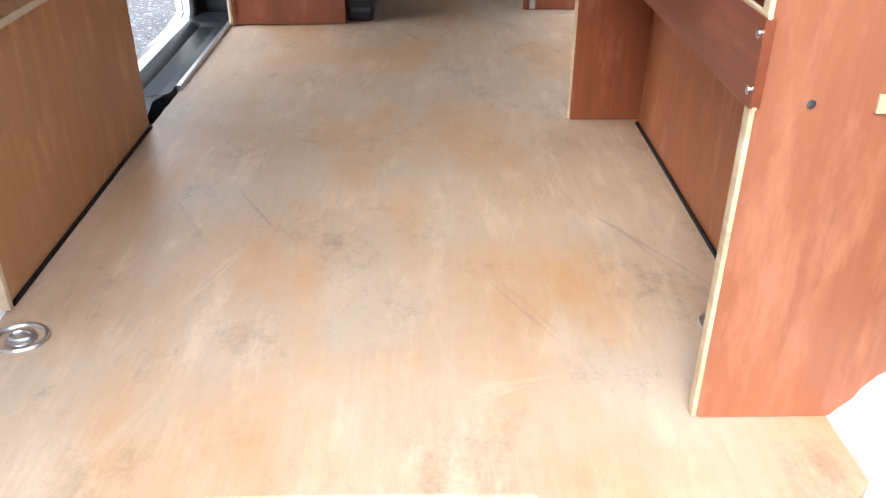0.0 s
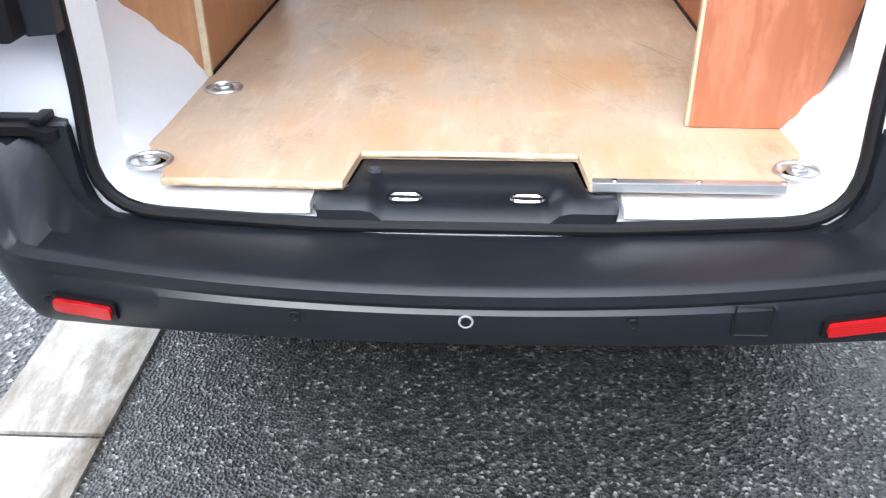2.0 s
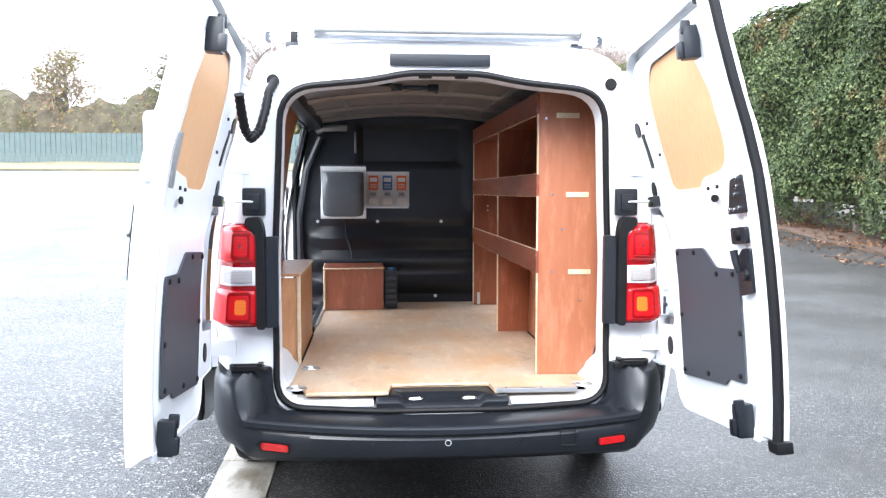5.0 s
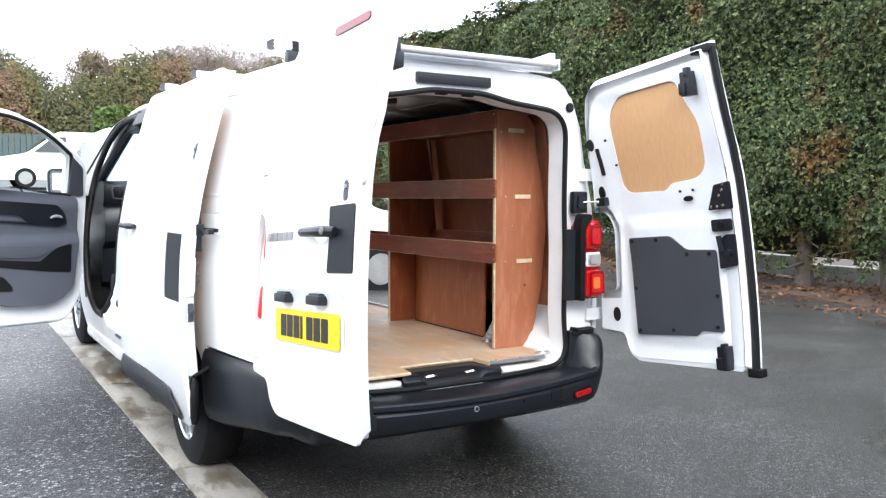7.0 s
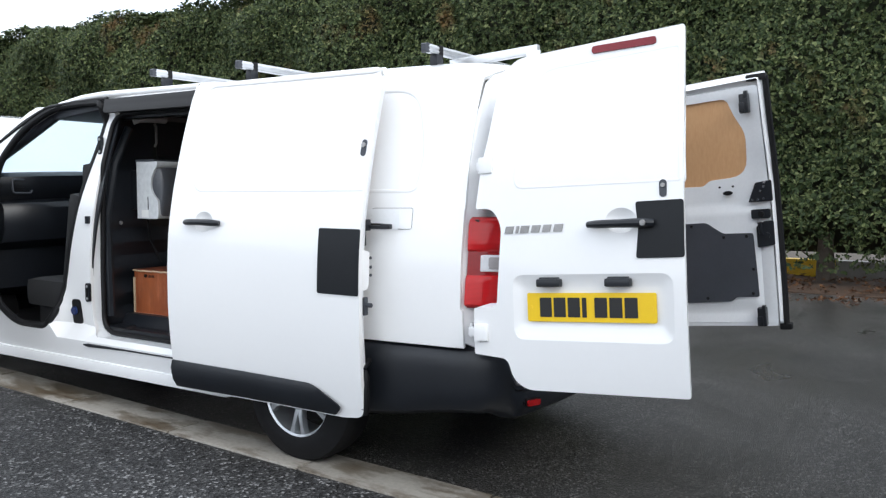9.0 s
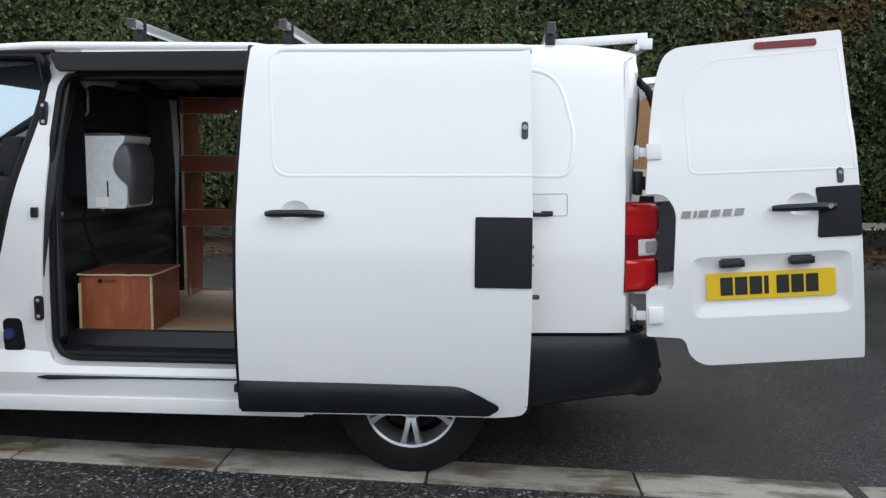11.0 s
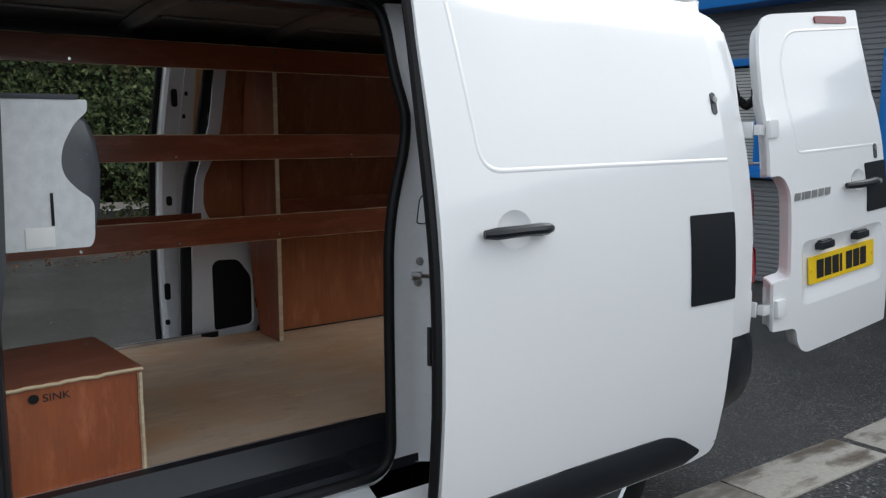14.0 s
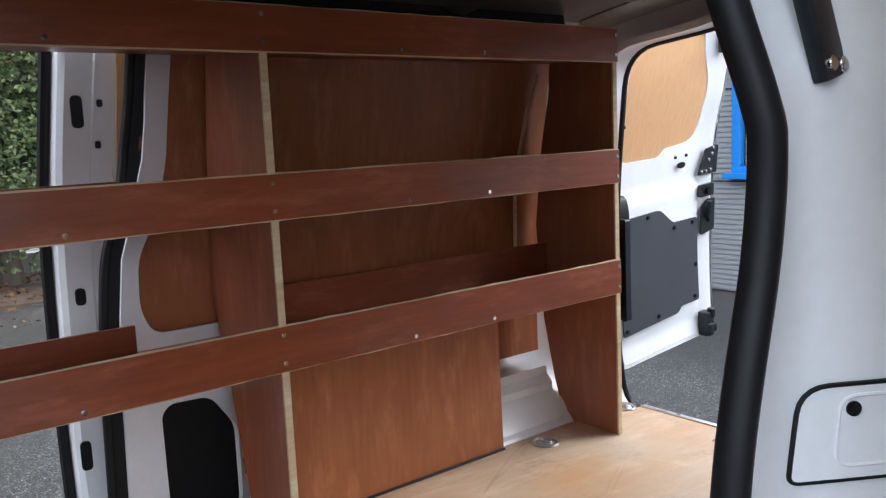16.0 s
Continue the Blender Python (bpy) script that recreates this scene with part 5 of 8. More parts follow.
        bm = sheet(rounded([(0.735, 1.055), (0.912, 1.055), (0.912, 1.262), (0.735, 1.262), (0.745, 1.16)], 0.012), lambda u, z: place(u, z, -0.004), 0.003 * -s, step=0.06)
        part("handle_pad", bm, PAD, skin, "black adhesive pad")
        bm = bmesh.new()
        pts = [place(0.555 + 0.25 * k / 8, 1.185 - 0.004 * k / 8, -0.014 - 0.024 * math.sin(k / 8 * math.pi) ** 0.6) for k in range(9)]
        tube(bm, pts, [0.012, 0.015, 0.016, 0.016, 0.016, 0.017, 0.018, 0.018, 0.014], 10)
        part("handle", bm, BLACK, skin, "black pull handle")
        bm = sheet(bowl, lambda u, z: place(u, z, 0.015 * max(0.0, 1 - ((u - 0.678) / 0.060) ** 2 - ((z - 1.196) / 0.047) ** 2)), 0.003 * -s, step=0.012)
        part("handle_bowl", bm, WHITE, skin)
        bm = bmesh.new()
        disc(bm, place(0.775, 1.182, -0.045), m.to_3x3() @ Vector((0, -1, 0)), 0.011, 0.008, 16, 0.002)
        part("lock_barrel", bm, GREYMETAL, skin)
        bm = sheet([(0.838 + 0.014 * math.cos(k * math.pi / 8), 1.305 + math.copysign(0.018, math.sin(k * math.pi / 8)) + 0.014 * math.sin(k * math.pi / 8)) for k in range(16)], lambda u, z: place(u, z, -0.003), 0.004 * -s, step=0.06)
        part("deadlock_plate", bm, TRIM, skin, "dark deadlock escutcheon")
        bm = bmesh.new()
        disc(bm, place(0.838, 1.316, -0.005), m.to_3x3() @ Vector((0, -1, 0)), 0.008, 0.006, 14)
        part("deadlock", bm, GREYMETAL, skin)
        bm = sheet(rect(0.80, 1.315, 0.835, 1.475, 0.014), lambda a2, b2: place(a2, b2, 0.070), 0.008 * s, step=0.1)
        part("lock_keep", bm, GREYMETAL, skin, "grey lock keep plate")
    return skin


rear_door(-1, 89.3)
rear_door(1, 90.4)
# corrugated cable hose to the first rear door
bm = bmesh.new()
hose = [(-0.620, 0.165, 1.768), (-0.640, 0.12, 1.72), (-0.650, 0.095, 1.654), (-0.668, 0.065, 1.575), (-0.695, 0.035, 1.542), (-0.712, 0.01, 1.575), (-0.718, -0.02, 1.64), (-0.722, -0.05, 1.70)]
fine_hose = [Vector(p).lerp(Vector(q), k / 6) for p, q in zip(hose, hose[1:]) for k in range(6)]
tube(bm, fine_hose, [0.0185 if k % 2 else 0.0155 for k in range(len(fine_hose))], 10)
part("cable_hose", bm, RUBBER, van, "black corrugated cable hose")


# ---- cab ----
def cab_door():
    """The open cab door in its own plane: u from the hinge to the latch edge, z up, deep towards the cab side."""
    a1 = radians(60)
    along, inward, hinge = Vector((-math.sin(a1), -math.cos(a1), 0)), Vector((math.cos(a1), -math.sin(a1), 0)), Vector((-0.945, 3.80, 0))
    turn = Matrix((along, inward, (0, 0, 1))).transposed().to_4x4()

    def place(u, z, deep=0.0):
        return hinge + along * u + inward * (0.965 - section(z)[0] + deep) + Vector((0, 0, z))

    def panel(name, outline, deep, thick, material, parent, label="", holes=(), step=0.06):
        return part(name, sheet(outline, lambda u, z: place(u, z, deep(u, z) if callable(deep) else deep), thick, holes, step), material, parent, label)

    line = rounded([(0.10, 0.60, 0.05), (0.24, 0.44, 0.08), (1.14, 0.475, 0.04), (1.155, 0.8), (1.145, 1.06), (1.135, 1.54), (1.17, 1.90, 0.04), (0.95, 1.915, 0.1), (0.66, 1.885, 0.2), (0.46, 1.815, 0.2), (0.25, 1.71, 0.2), (0.08, 1.58, 0.08), (0.045, 1.30), (0.05, 0.9)], 0.03, 6)
    glass = rounded([(0.205, 1.352, 0.01), (0.64, 1.382), (0.90, 1.412, 0.05), (1.005, 1.50, 0.06), (1.04, 1.70), (1.045, 1.86, 0.07), (0.90, 1.878, 0.08), (0.75, 1.862, 0.1), (0.56, 1.818, 0.1), (0.40, 1.742, 0.1), (0.235, 1.632, 0.02)], 0.03, 6)
    skin = panel("cab_door", line, 0.0, -0.03, WHITE, van, "open white cab door with dark grey lining", [glass])
    inner = [(0.60 + (u - 0.60) * 0.965, 1.15 + (z - 1.15) * 0.97) for u, z in line]
    panel("inner_frame", inner, 0.062, -0.014, WHITE_IN, skin, "", [[(0.62 + (u - 0.62) * 1.02, 1.62 + (z - 1.62) * 1.02) for u, z in glass]])
    bm = bmesh.new()
    outer_loop = dense(line, 0.05)
    loft(bm, [[place(u, z, 0.01) for u, z in outer_loop], [place(0.60 + (u - 0.60) * 0.98, 1.15 + (z - 1.15) * 0.985, 0.05) for u, z in outer_loop], [place(0.60 + (u - 0.60) * 0.955, 1.15 + (z - 1.15) * 0.96, 0.064) for u, z in outer_loop]], False)
    part("edge_band", bm, WHITE_IN, skin)
    panel("door_glass", glass, 0.025, -0.004, GLASS, skin, "clear side window", step=0.1).visible_shadow = False
    bm = bmesh.new()
    tube(bm, [place(u, z, 0.060) for u, z in dense(glass, 0.05)], 0.013, 8, True)
    part("window_seal", bm, RUBBER, skin, "black rubber window seal")
    panel("mirror_cheek", rounded([(0.10, 1.345), (0.225, 1.352), (0.238, 1.625), (0.135, 1.545)], 0.015), 0.075, -0.02, TRIM, skin)
    lining = rounded([(1.018, 1.408, 0.02), (0.64, 1.378), (0.16, 1.338, 0.03), (0.15, 1.0), (0.20, 0.70, 0.06), (0.31, 0.615, 0.05), (0.43, 0.588, 0.05), (0.69, 0.600, 0.05), (0.835, 0.640, 0.06), (0.91, 0.76, 0.06), (0.945, 1.0), (0.985, 1.23)], 0.02, 5)
    trim = panel("door_lining", lining, lambda u, z: 0.100 + 0.022 * smoothstep(1.08, 1.02, z) - 0.018 * smoothstep(1.40, 1.36, z) * smoothstep(1.28, 1.34, z), -0.03, LINING, skin, "dark grey moulded door lining", step=0.03)
    panel("handle_tray", rounded([(0.945, 1.325), (0.34, 1.284, 0.03), (0.272, 1.225, 0.03), (0.248, 1.150, 0.02), (0.31, 1.128, 0.02), (0.535, 1.148, 0.02), (0.628, 1.215, 0.03), (0.925, 1.235, 0.01)], 0.012), 0.112, -0.008, BLACK, trim, "black upper insert", step=0.05)
    panel("armrest_line", rounded([(0.925, 1.180), (0.53, 1.150), (0.53, 1.165), (0.925, 1.195)], 0.004), 0.112, -0.008, BLACK, trim, step=0.05)
    bm = bmesh.new()
    tube(bm, [place(0.30 + 0.012 * k, 1.192 + 0.012 * math.sin(k / 8 * math.pi), 0.124) for k in range(9)], [0.006, 0.010, 0.011, 0.012, 0.012, 0.012, 0.011, 0.010, 0.006], 8)
    part("inner_handle", bm, GREYMETAL, trim, "satin metal door handle")
    panel("grab_recess", rounded([(0.845, 0.928), (0.47, 0.892, 0.02), (0.40, 0.94, 0.03), (0.33, 0.985, 0.03), (0.215, 1.005, 0.02), (0.225, 0.80, 0.02), (0.41, 0.818), (0.80, 0.876, 0.01)], 0.012), 0.125, -0.008, RUBBER, trim, "black grab recess", step=0.04)
    panel("armrest", rounded([(0.86, 1.02), (0.40, 1.00), (0.42, 0.955), (0.50, 0.915), (0.85, 0.945)], 0.015), lambda u, z: 0.128 + 0.012 * smoothstep(0.90, 0.98, z), -0.012, LINING, trim, step=0.03)
    panel("door_pocket", rounded([(0.872, 0.832, 0.012), (0.745, 0.808, 0.03), (0.684, 0.735, 0.02), (0.684, 0.706, 0.01), (0.84, 0.718, 0.02)], 0.015), 0.126, -0.006, RUBBER, trim, "black bottle pocket", step=0.04)
    bm = bmesh.new()
    tube(bm, [place(0.05 + 0.001 * k, 0.60 + 0.15 * k, 0.055) for k in range(6)], 0.010, 8)
    part("hinge_seal", bm, RUBBER, skin)
    bm = bmesh.new()
    box(bm, (0, 0, 0), (0.016, 0.012, 0.68), 0.003)
    part("latch_edge_strip", moved(bm, Matrix.Translation(place(1.112, 1.55, 0.058)) @ turn), RUBBER, skin)
    # mirror on the outer side, its glass turned to the rear
    lean = Matrix.Translation((-1.122, 3.765, 1.450)) @ Matrix.Rotation(radians(-8), 4, "Z")
    bm = bmesh.new()
    box(bm, (0, 0, 0), (0.165, 0.11, 0.200), 0.045)
    mirror = part("door_mirror", moved(bm, lean), WHITE, skin, "white door mirror")
    bm = bmesh.new()
    tube(bm, [(u, -0.050, w) for u, w in dense(rect(-0.066, -0.086, 0.068, 0.086, 0.035), 0.03)], 0.009, 8, True)
    part("mirror_rim", moved(bm, lean), BLACK, mirror)
    bm = sheet(rect(-0.066, -0.086, 0.068, 0.086, 0.035), lambda u, w: lean @ Vector((u, -0.054, w)), 0.006, step=0.1)
    part("mirror_glass", bm, CHROME, mirror)
    bm = bmesh.new()
    tube(bm, [lean @ Vector((0.06, 0.01, -0.06)), lean @ Vector((0.11, 0.03, -0.085)), lean @ Vector((0.17, 0.05, -0.09))], [0.035, 0.03, 0.035], 10)
    part("mirror_arm", bm, BLACK, mirror)


cab_door()
bm = sheet(rounded([(-0.70, 3.52), (0.70, 3.52), (0.80, 4.75), (-0.80, 4.75)], 0.05), lambda x, y: (x, y - 0.08 * x * x, 1.86 - 0.60 * ((y - 3.46) / 1.04) - 0.03 * x * x), 0.006, step=0.12)
part("windscreen", bm, FOGGED, van, "misted windscreen")
bm = sheet(rounded([(-0.80, 4.66), (0.80, 4.66), (0.76, 5.0), (0.5, 5.24), (-0.5, 5.24), (-0.76, 5.0)], 0.06), lambda x, y: (x, y, 1.13 - 0.20 * max(0, (y - 4.45)) - 0.35 * max(0, y - 4.9) ** 1.5 - 0.05 * x * x), 0.02, step=0.1)
part("bonnet", bm, WHITE, van)
bm = sheet(rect(-0.86, 0.32, 0.86, 0.95, 0.08), lambda x, z: (x, 5.27 - 0.22 * (abs(x) / 0.86) ** 3, z), 0.03, step=0.1)
part("front_panel", bm, BLACK, van)
bm = sheet(rounded([(2.96, 1.15), (3.92, 1.15), (3.46, 1.75), (2.84, 1.75)], 0.05), lambda y, v: (body_point(1, y, v)[0] - 0.012, y, v), 0.004, step=0.12)
part("offside_glass", bm, FOGGED, van, "misted side window")
bm = bmesh.new()
DASH = [(4.45, 1.36), (4.10, 1.455), (3.86, 1.480), (3.79, 1.474), (3.755, 1.45), (3.745, 1.40), (3.765, 1.33), (3.80, 1.295), (3.74, 1.275), (3.715, 1.24), (3.715, 1.10), (3.75, 1.02), (3.86, 0.96), (3.90, 0.70), (4.12, 0.58), (4.45, 0.58)]
loft(bm, [[(x, y + 0.10 * (abs(x) / 0.8) ** 4, z - 0.02 * (abs(x) / 0.8) ** 2 + 0.045 * smoothstep(0.20, 0.30, x) * smoothstep(0.62, 0.52, x) * smoothstep(1.40, 1.47, z)) for y, z in DASH] for x in [-0.80 + 0.08 * k for k in range(21)]])
dash = part("dashboard", bm, BLACK, van, "black moulded dashboard")
for x in (-0.68, -0.16, 0.10, 0.68):
    m = Matrix.Translation((x, 3.748 + 0.10 * (abs(x) / 0.8) ** 4, 1.385 - 0.02 * (abs(x) / 0.8) ** 2)) @ Matrix.Rotation(radians(-6), 4, "X")
    bm = bmesh.new()
    tube(bm, [m @ Vector((u, 0, w)) for u, w in dense(rect(-0.065, -0.045, 0.065, 0.045, 0.02), 0.03)], 0.007, 8, True)
    part("air_vent", bm, TRIM, dash)
    for k in range(4):
        bm = bmesh.new()
        box(bm, m @ Vector((0, 0.004, -0.027 + 0.018 * k)), (0.11, 0.012, 0.004), 0.001)
        part("vent_slat", bm, RUBBER, dash)
bm = sheet(rounded([(2.86, 0.50), (4.0, 0.50), (4.05, 1.14), (2.86, 1.14)], 0.03), lambda y, v: (section(v)[0] - 0.09 + 0.02 * math.sin(v * 11), y, v), 0.02, step=0.08)
part("offside_door_lining", bm, TRIM, van, "dark grey moulded door lining")
bm = bmesh.new()
box(bm, (0, 3.11, 1.842), (1.46, 0.50, 0.075), 0.03, pose(0, 0, 0, -5, 0, 0))
part("headlining", bm, TRIM, van, "grey cab headlining")
for s in (-1, 1):
    bm = bmesh.new()
    tube(bm, [(s * 0.70, 3.36, 1.82), (s * 0.735, 3.70, 1.66), (s * 0.79, 4.20, 1.43), (s * 0.83, 4.60, 1.22)], 0.038, 10)
    part("pillar_cover", bm, TRIM, van)
bm = sheet(rounded([(2.87, 1.15), (2.96, 1.15), (2.88, 1.80), (2.78, 1.80)], 0.02), lambda y, v: (section(v)[0] - 0.06, y, v), 0.02, step=0.1)
part("offside_pillar_cover", bm, TRIM, van)
bm = sheet(rounded([(3.95, 0.50), (4.12, 0.50), (4.16, 1.12), (4.0, 1.14)], 0.02), lambda y, v: (-(section(v)[0] - 0.08), y, v), 0.02, step=0.1)
part("footwell_side", bm, RUBBER, van)
bm = bmesh.new()
tube(bm, [(0.40 + 0.185 * math.cos(k * math.pi / 12), 3.60 - 0.07 * math.sin(k * math.pi / 12), 1.16 + 0.17 * math.sin(k * math.pi / 12)) for k in range(24)], 0.016, 8, True)
box(bm, (0.40, 3.66, 1.16), (0.13, 0.14, 0.11), 0.02)
box(bm, (0.40, 3.62, 1.16), (0.34, 0.03, 0.035), 0.01)
part("steering_wheel", bm, BLACK, van)
for x, w in ((-0.44, 0.78), (0.44, 0.52)):
    bm = bmesh.new()
    box(bm, (x, 3.30, 0.70), (w, 0.50, 0.18), 0.06)
    box(bm, (x, 3.04, 1.02), (w, 0.16, 0.62), 0.06, pose(0, 0, 0, 10, 0, 0))
    for hx in ((x - 0.2, x + 0.2) if w > 0.6 else (x,)):
        box(bm, (hx, 2.97, 1.42), (0.25, 0.10, 0.18), 0.04)
    box(bm, (x, 3.28, 0.56), (w - 0.1, 0.4, 0.14), 0.02)
    part("cab_seat", bm, SEAT, van, "dark cloth cab seat")
bm = bmesh.new()
box(bm, (0, 3.5, 0.47), (1.72, 1.35, 0.04), 0.01)
part("cab_floor", bm, RUBBER, van)
bm = bmesh.new()
ring = []
for y, v in dense(CAB_HOLE, 0.04):
    low, high, f = body_point(-1, y, v, -0.014, True), body_point(-1, y, v, -0.022), smoothstep(1.74, 1.86, v)
    ring.append(tuple(i + (j - i) * f for i, j in zip(low, high)))
tube(bm, ring, 0.022, 10, True)
part("cab_seal", bm, RUBBER, van, "black rubber door seal")
bm = bmesh.new()
tube(bm, [body_point(-1, y, v, 0.0) for y, v in dense(rounded([(4.02, 1.515), (3.74, 1.655), (3.54, 1.765), (3.32, 1.862), (3.06, 1.893), (2.74, 1.897), (3.06, 1.894), (3.32, 1.863)], 0.02), 0.05)], 0.011, 8)
part("roof_gutter", bm, RUBBER, van, "black roof gutter strip")
bm = bmesh.new()
tube(bm, [(-0.815, 4.45, 1.270), (-0.785, 4.15, 1.435), (-0.760, 3.85, 1.605), (-0.748, 3.58, 1.742), (-0.742, 3.39, 1.824), (-0.738, 3.224, 1.871), (-0.736, 3.025, 1.899), (-0.735, 2.834, 1.910), (-0.735, 2.40, 1.908), (-0.733, 1.86, 1.905), (-0.728, 1.70, 1.890)], [0.020, 0.022, 0.022, 0.022, 0.022, 0.022, 0.022, 0.021, 0.020, 0.019, 0.012], 12)
part("roof_rail", bm, WHITE, van, "white painted roof edge")
bm = sheet([(2.84, 0.50), (2.98, 0.50), (2.86, 1.2), (2.80, 1.80), (2.70, 1.80), (2.74, 1.2)], lambda y, v: (-(section(v)[0] - 0.10), y, v), -0.01, step=0.1)
part("pillar_trim", bm, BULK, van)
# pillar fittings
for s in (-1, 1):
    for z, h in ((1.61, 0.11), (0.75, 0.11)):
        bm = bmesh.new()
        x = section(z)[0] - 0.084
        sheet(rounded([(2.782, z - h / 2), (2.818, z - h / 2), (2.818, z + h / 2), (2.782, z + h / 2)], 0.016), lambda y, v: (s * (x + 0.010), y, v), 0.016 * s, step=0.06, bm=bm)
        dock = part("pillar_striker", bm, BLACK, van, "black door locating plate")
        bm = bmesh.new()
        box(bm, (s * (x + 0.011), 2.80, z), (0.004, 0.014, h * 0.42), 0.0015)
        part("locating_slot", bm, RUBBER, dock)
        for dz in (-0.036, 0.036):
            bm = bmesh.new()
            disc(bm, (s * (x + 0.012), 2.80, z + dz), (s, 0, 0), 0.008, 0.005, 14, 0.0015)
            part("plate_screw", bm, GALV, dock)
    bm = bmesh.new()
    box(bm, (s * 0.872, 2.81, 1.174), (0.02, 0.03, 0.045), 0.006)
    part("pillar_buffer", bm, BLACK, van)
bm = sheet(rounded([(2.88, 0.555), (3.02, 0.545), (2.97, 0.70), (2.89, 0.70)], 0.025), lambda y, v: (body_point(-1, y, v, 0.0, True)[0] - 0.003, y, v), -0.006, step=0.05)
filler = part("filler_recess", bm, RUBBER, van, "black recess with a blue filler cap")
bm = bmesh.new()
disc(bm, (-0.885, 2.945, 0.63), (-1, 0, 0), 0.026, 0.02, 18, 0.005)
part("filler_cap", bm, BLUECAP, filler)


# ---- load space ----
def bulk_y(x, z):
    y = 2.83
    y += 0.018 * math.sin((z - 0.6) * 40) * smoothstep(1.20, 1.10, z) * smoothstep(0.74, 0.64, abs(x))
    y += 0.025 * smoothstep(0.36, 0.33, abs(x + 0.01)) * smoothstep(1.53, 1.56, z) * smoothstep(1.82, 1.79, z)
    y -= 0.012 * smoothstep(0.35, 0.40, abs(x)) * smoothstep(1.2, 1.3, z)
    return y


bm = sheet(rounded([(-0.785, 0.50), (0.785, 0.50), (0.785, 1.2), (0.72, 1.75), (0.6, 1.88), (-0.6, 1.88), (-0.72, 1.75), (-0.785, 1.2)], 0.05), lambda x, z: (x, bulk_y(x, z), z), 0.012, step=0.028)
part("bulkhead", bm, BULK, van, "black ribbed steel bulkhead")
for x, z in ((-0.24, 1.15), (0.2, 1.15), (-0.65, 1.15), (0.16, 0.63)):
    bm = bmesh.new()
    disc(bm, (x, 2.806, z), (0, -1, 0), 0.011, 0.012, 10, 0.002)
    part("bulkhead_bolt", bm, GALV, van)
# pale grey tube added to draw a thin upright highlight on the bulkhead
bm = bmesh.new()
tube(bm, [(-0.39, 2.805, 1.76), (-0.39, 2.79, 1.74), (-0.39, 2.79, 1.64), (-0.39, 2.805, 1.62)], 0.008, 8)
part("bulkhead_glint", bm, GREYMETAL, van)
bm = bmesh.new()
tube(bm, [(-0.64, 2.68, 1.755), (-0.60, 2.66, 1.772), (-0.50, 2.64, 1.775), (-0.44, 2.64, 1.775)], 0.022, 10)
part("corner_bracket", bm, GREYMETAL, van)
bm = bmesh.new()
tube(bm, [(-0.76, 2.77, 0.6), (-0.77, 2.77, 1.2), (-0.72, 2.76, 1.5), (-0.62, 2.75, 1.72)], 0.025, 8)
part("bulkhead_post", bm, BULK, van)

# painted steel side walls inside
for s in (-1, 1):
    front = [(rear_edge(s, z) - (0.014 if s > 0 else 0.22), z) for z in (0.50, 0.95, 1.12, 1.25, 1.35, 1.47, 1.56, 1.80)]
    wall = [(0.30, 0.50)] + front + [(0.30, 1.80)]
    holes = []
    if s > 0:
        holes = [rounded([(1.507, 0.598, 0.03), (1.688, 0.590, 0.02), (1.690, 0.875, 0.02), (1.668, 0.897, 0.02), (1.568, 0.893, 0.03), (1.505, 0.80, 0.03)], 0.03, 5), rounded([(1.30, 1.068, 0.02), (1.690, 1.068, 0.04), (1.717, 1.13, 0.05), (1.711, 1.247, 0.04), (1.674, 1.312, 0.05), (1.629, 1.44, 0.06), (1.610, 1.68), (1.606, 1.74, 0.03), (1.30, 1.74)], 0.03, 5)]
    bm = sheet(wall, lambda y, v: (s * min(section(v)[0] - 0.145 + 0.04 * smoothstep(1.3, 1.75, v), 0.768 + 0.07 * smoothstep(1.52, 1.46, y) if s > 0 else 1.0), y, v), 0.01 * s, holes, step=0.05)
    part("inner_side", bm, WHITE_IN, van, "white painted inner side panel")
# black sheet stands in for the shade inside the lower cavity
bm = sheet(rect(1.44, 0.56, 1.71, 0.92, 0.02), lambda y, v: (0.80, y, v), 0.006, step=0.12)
part("cavity_shade", bm, RUBBER, van)
bm = sheet(rounded([(1.30, 1.04), (1.72, 1.04), (1.735, 1.2), (1.69, 1.4), (1.65, 1.76), (1.30, 1.76)], 0.02), lambda y, v: (min(section(v)[0] - 0.130 + 0.035 * smoothstep(1.3, 1.7, v), 0.783), y, v), 0.005, step=0.08)
part("cavity_lining", bm, BROWNPLY, van, "tan hardboard lining")
# rebated pillar faces behind the side openings; the nearside one turns outward to the rear
def pillar_x(y, z, s=-1):
    x = min(section(z)[0] - 0.088, 0.797)
    return x + 0.62 * (smoothstep(1.737, 1.705, y) * max(0.0, min(1.720 - y, 0.12))) if s < 0 else x


for s in (-1, 1):
    edge_line = [(rear_edge(s, z) - 0.004, z) for z, _ in REAR_EDGE[s]]
    if s < 0:
        outline = [(1.38, 0.50)] + edge_line + [(1.38, 1.80)]
    else:
        outline = edge_line + [(y - 0.05, z) for y, z in reversed(edge_line)]
    bm = sheet(outline, lambda y, v: (s * (pillar_x(y, v, s) + 0.035 * smoothstep(1.50, 1.38, y) * (s < 0) - 0.008 * smoothstep(1.575, 1.59, y) * smoothstep(1.71, 1.70, y) * smoothstep(1.108, 1.118, v) * smoothstep(1.160, 1.150, v)), y, v), 0.012 * s, step=0.02)
    part("pillar", bm, WHITE_IN, van, "white painted door pillar")
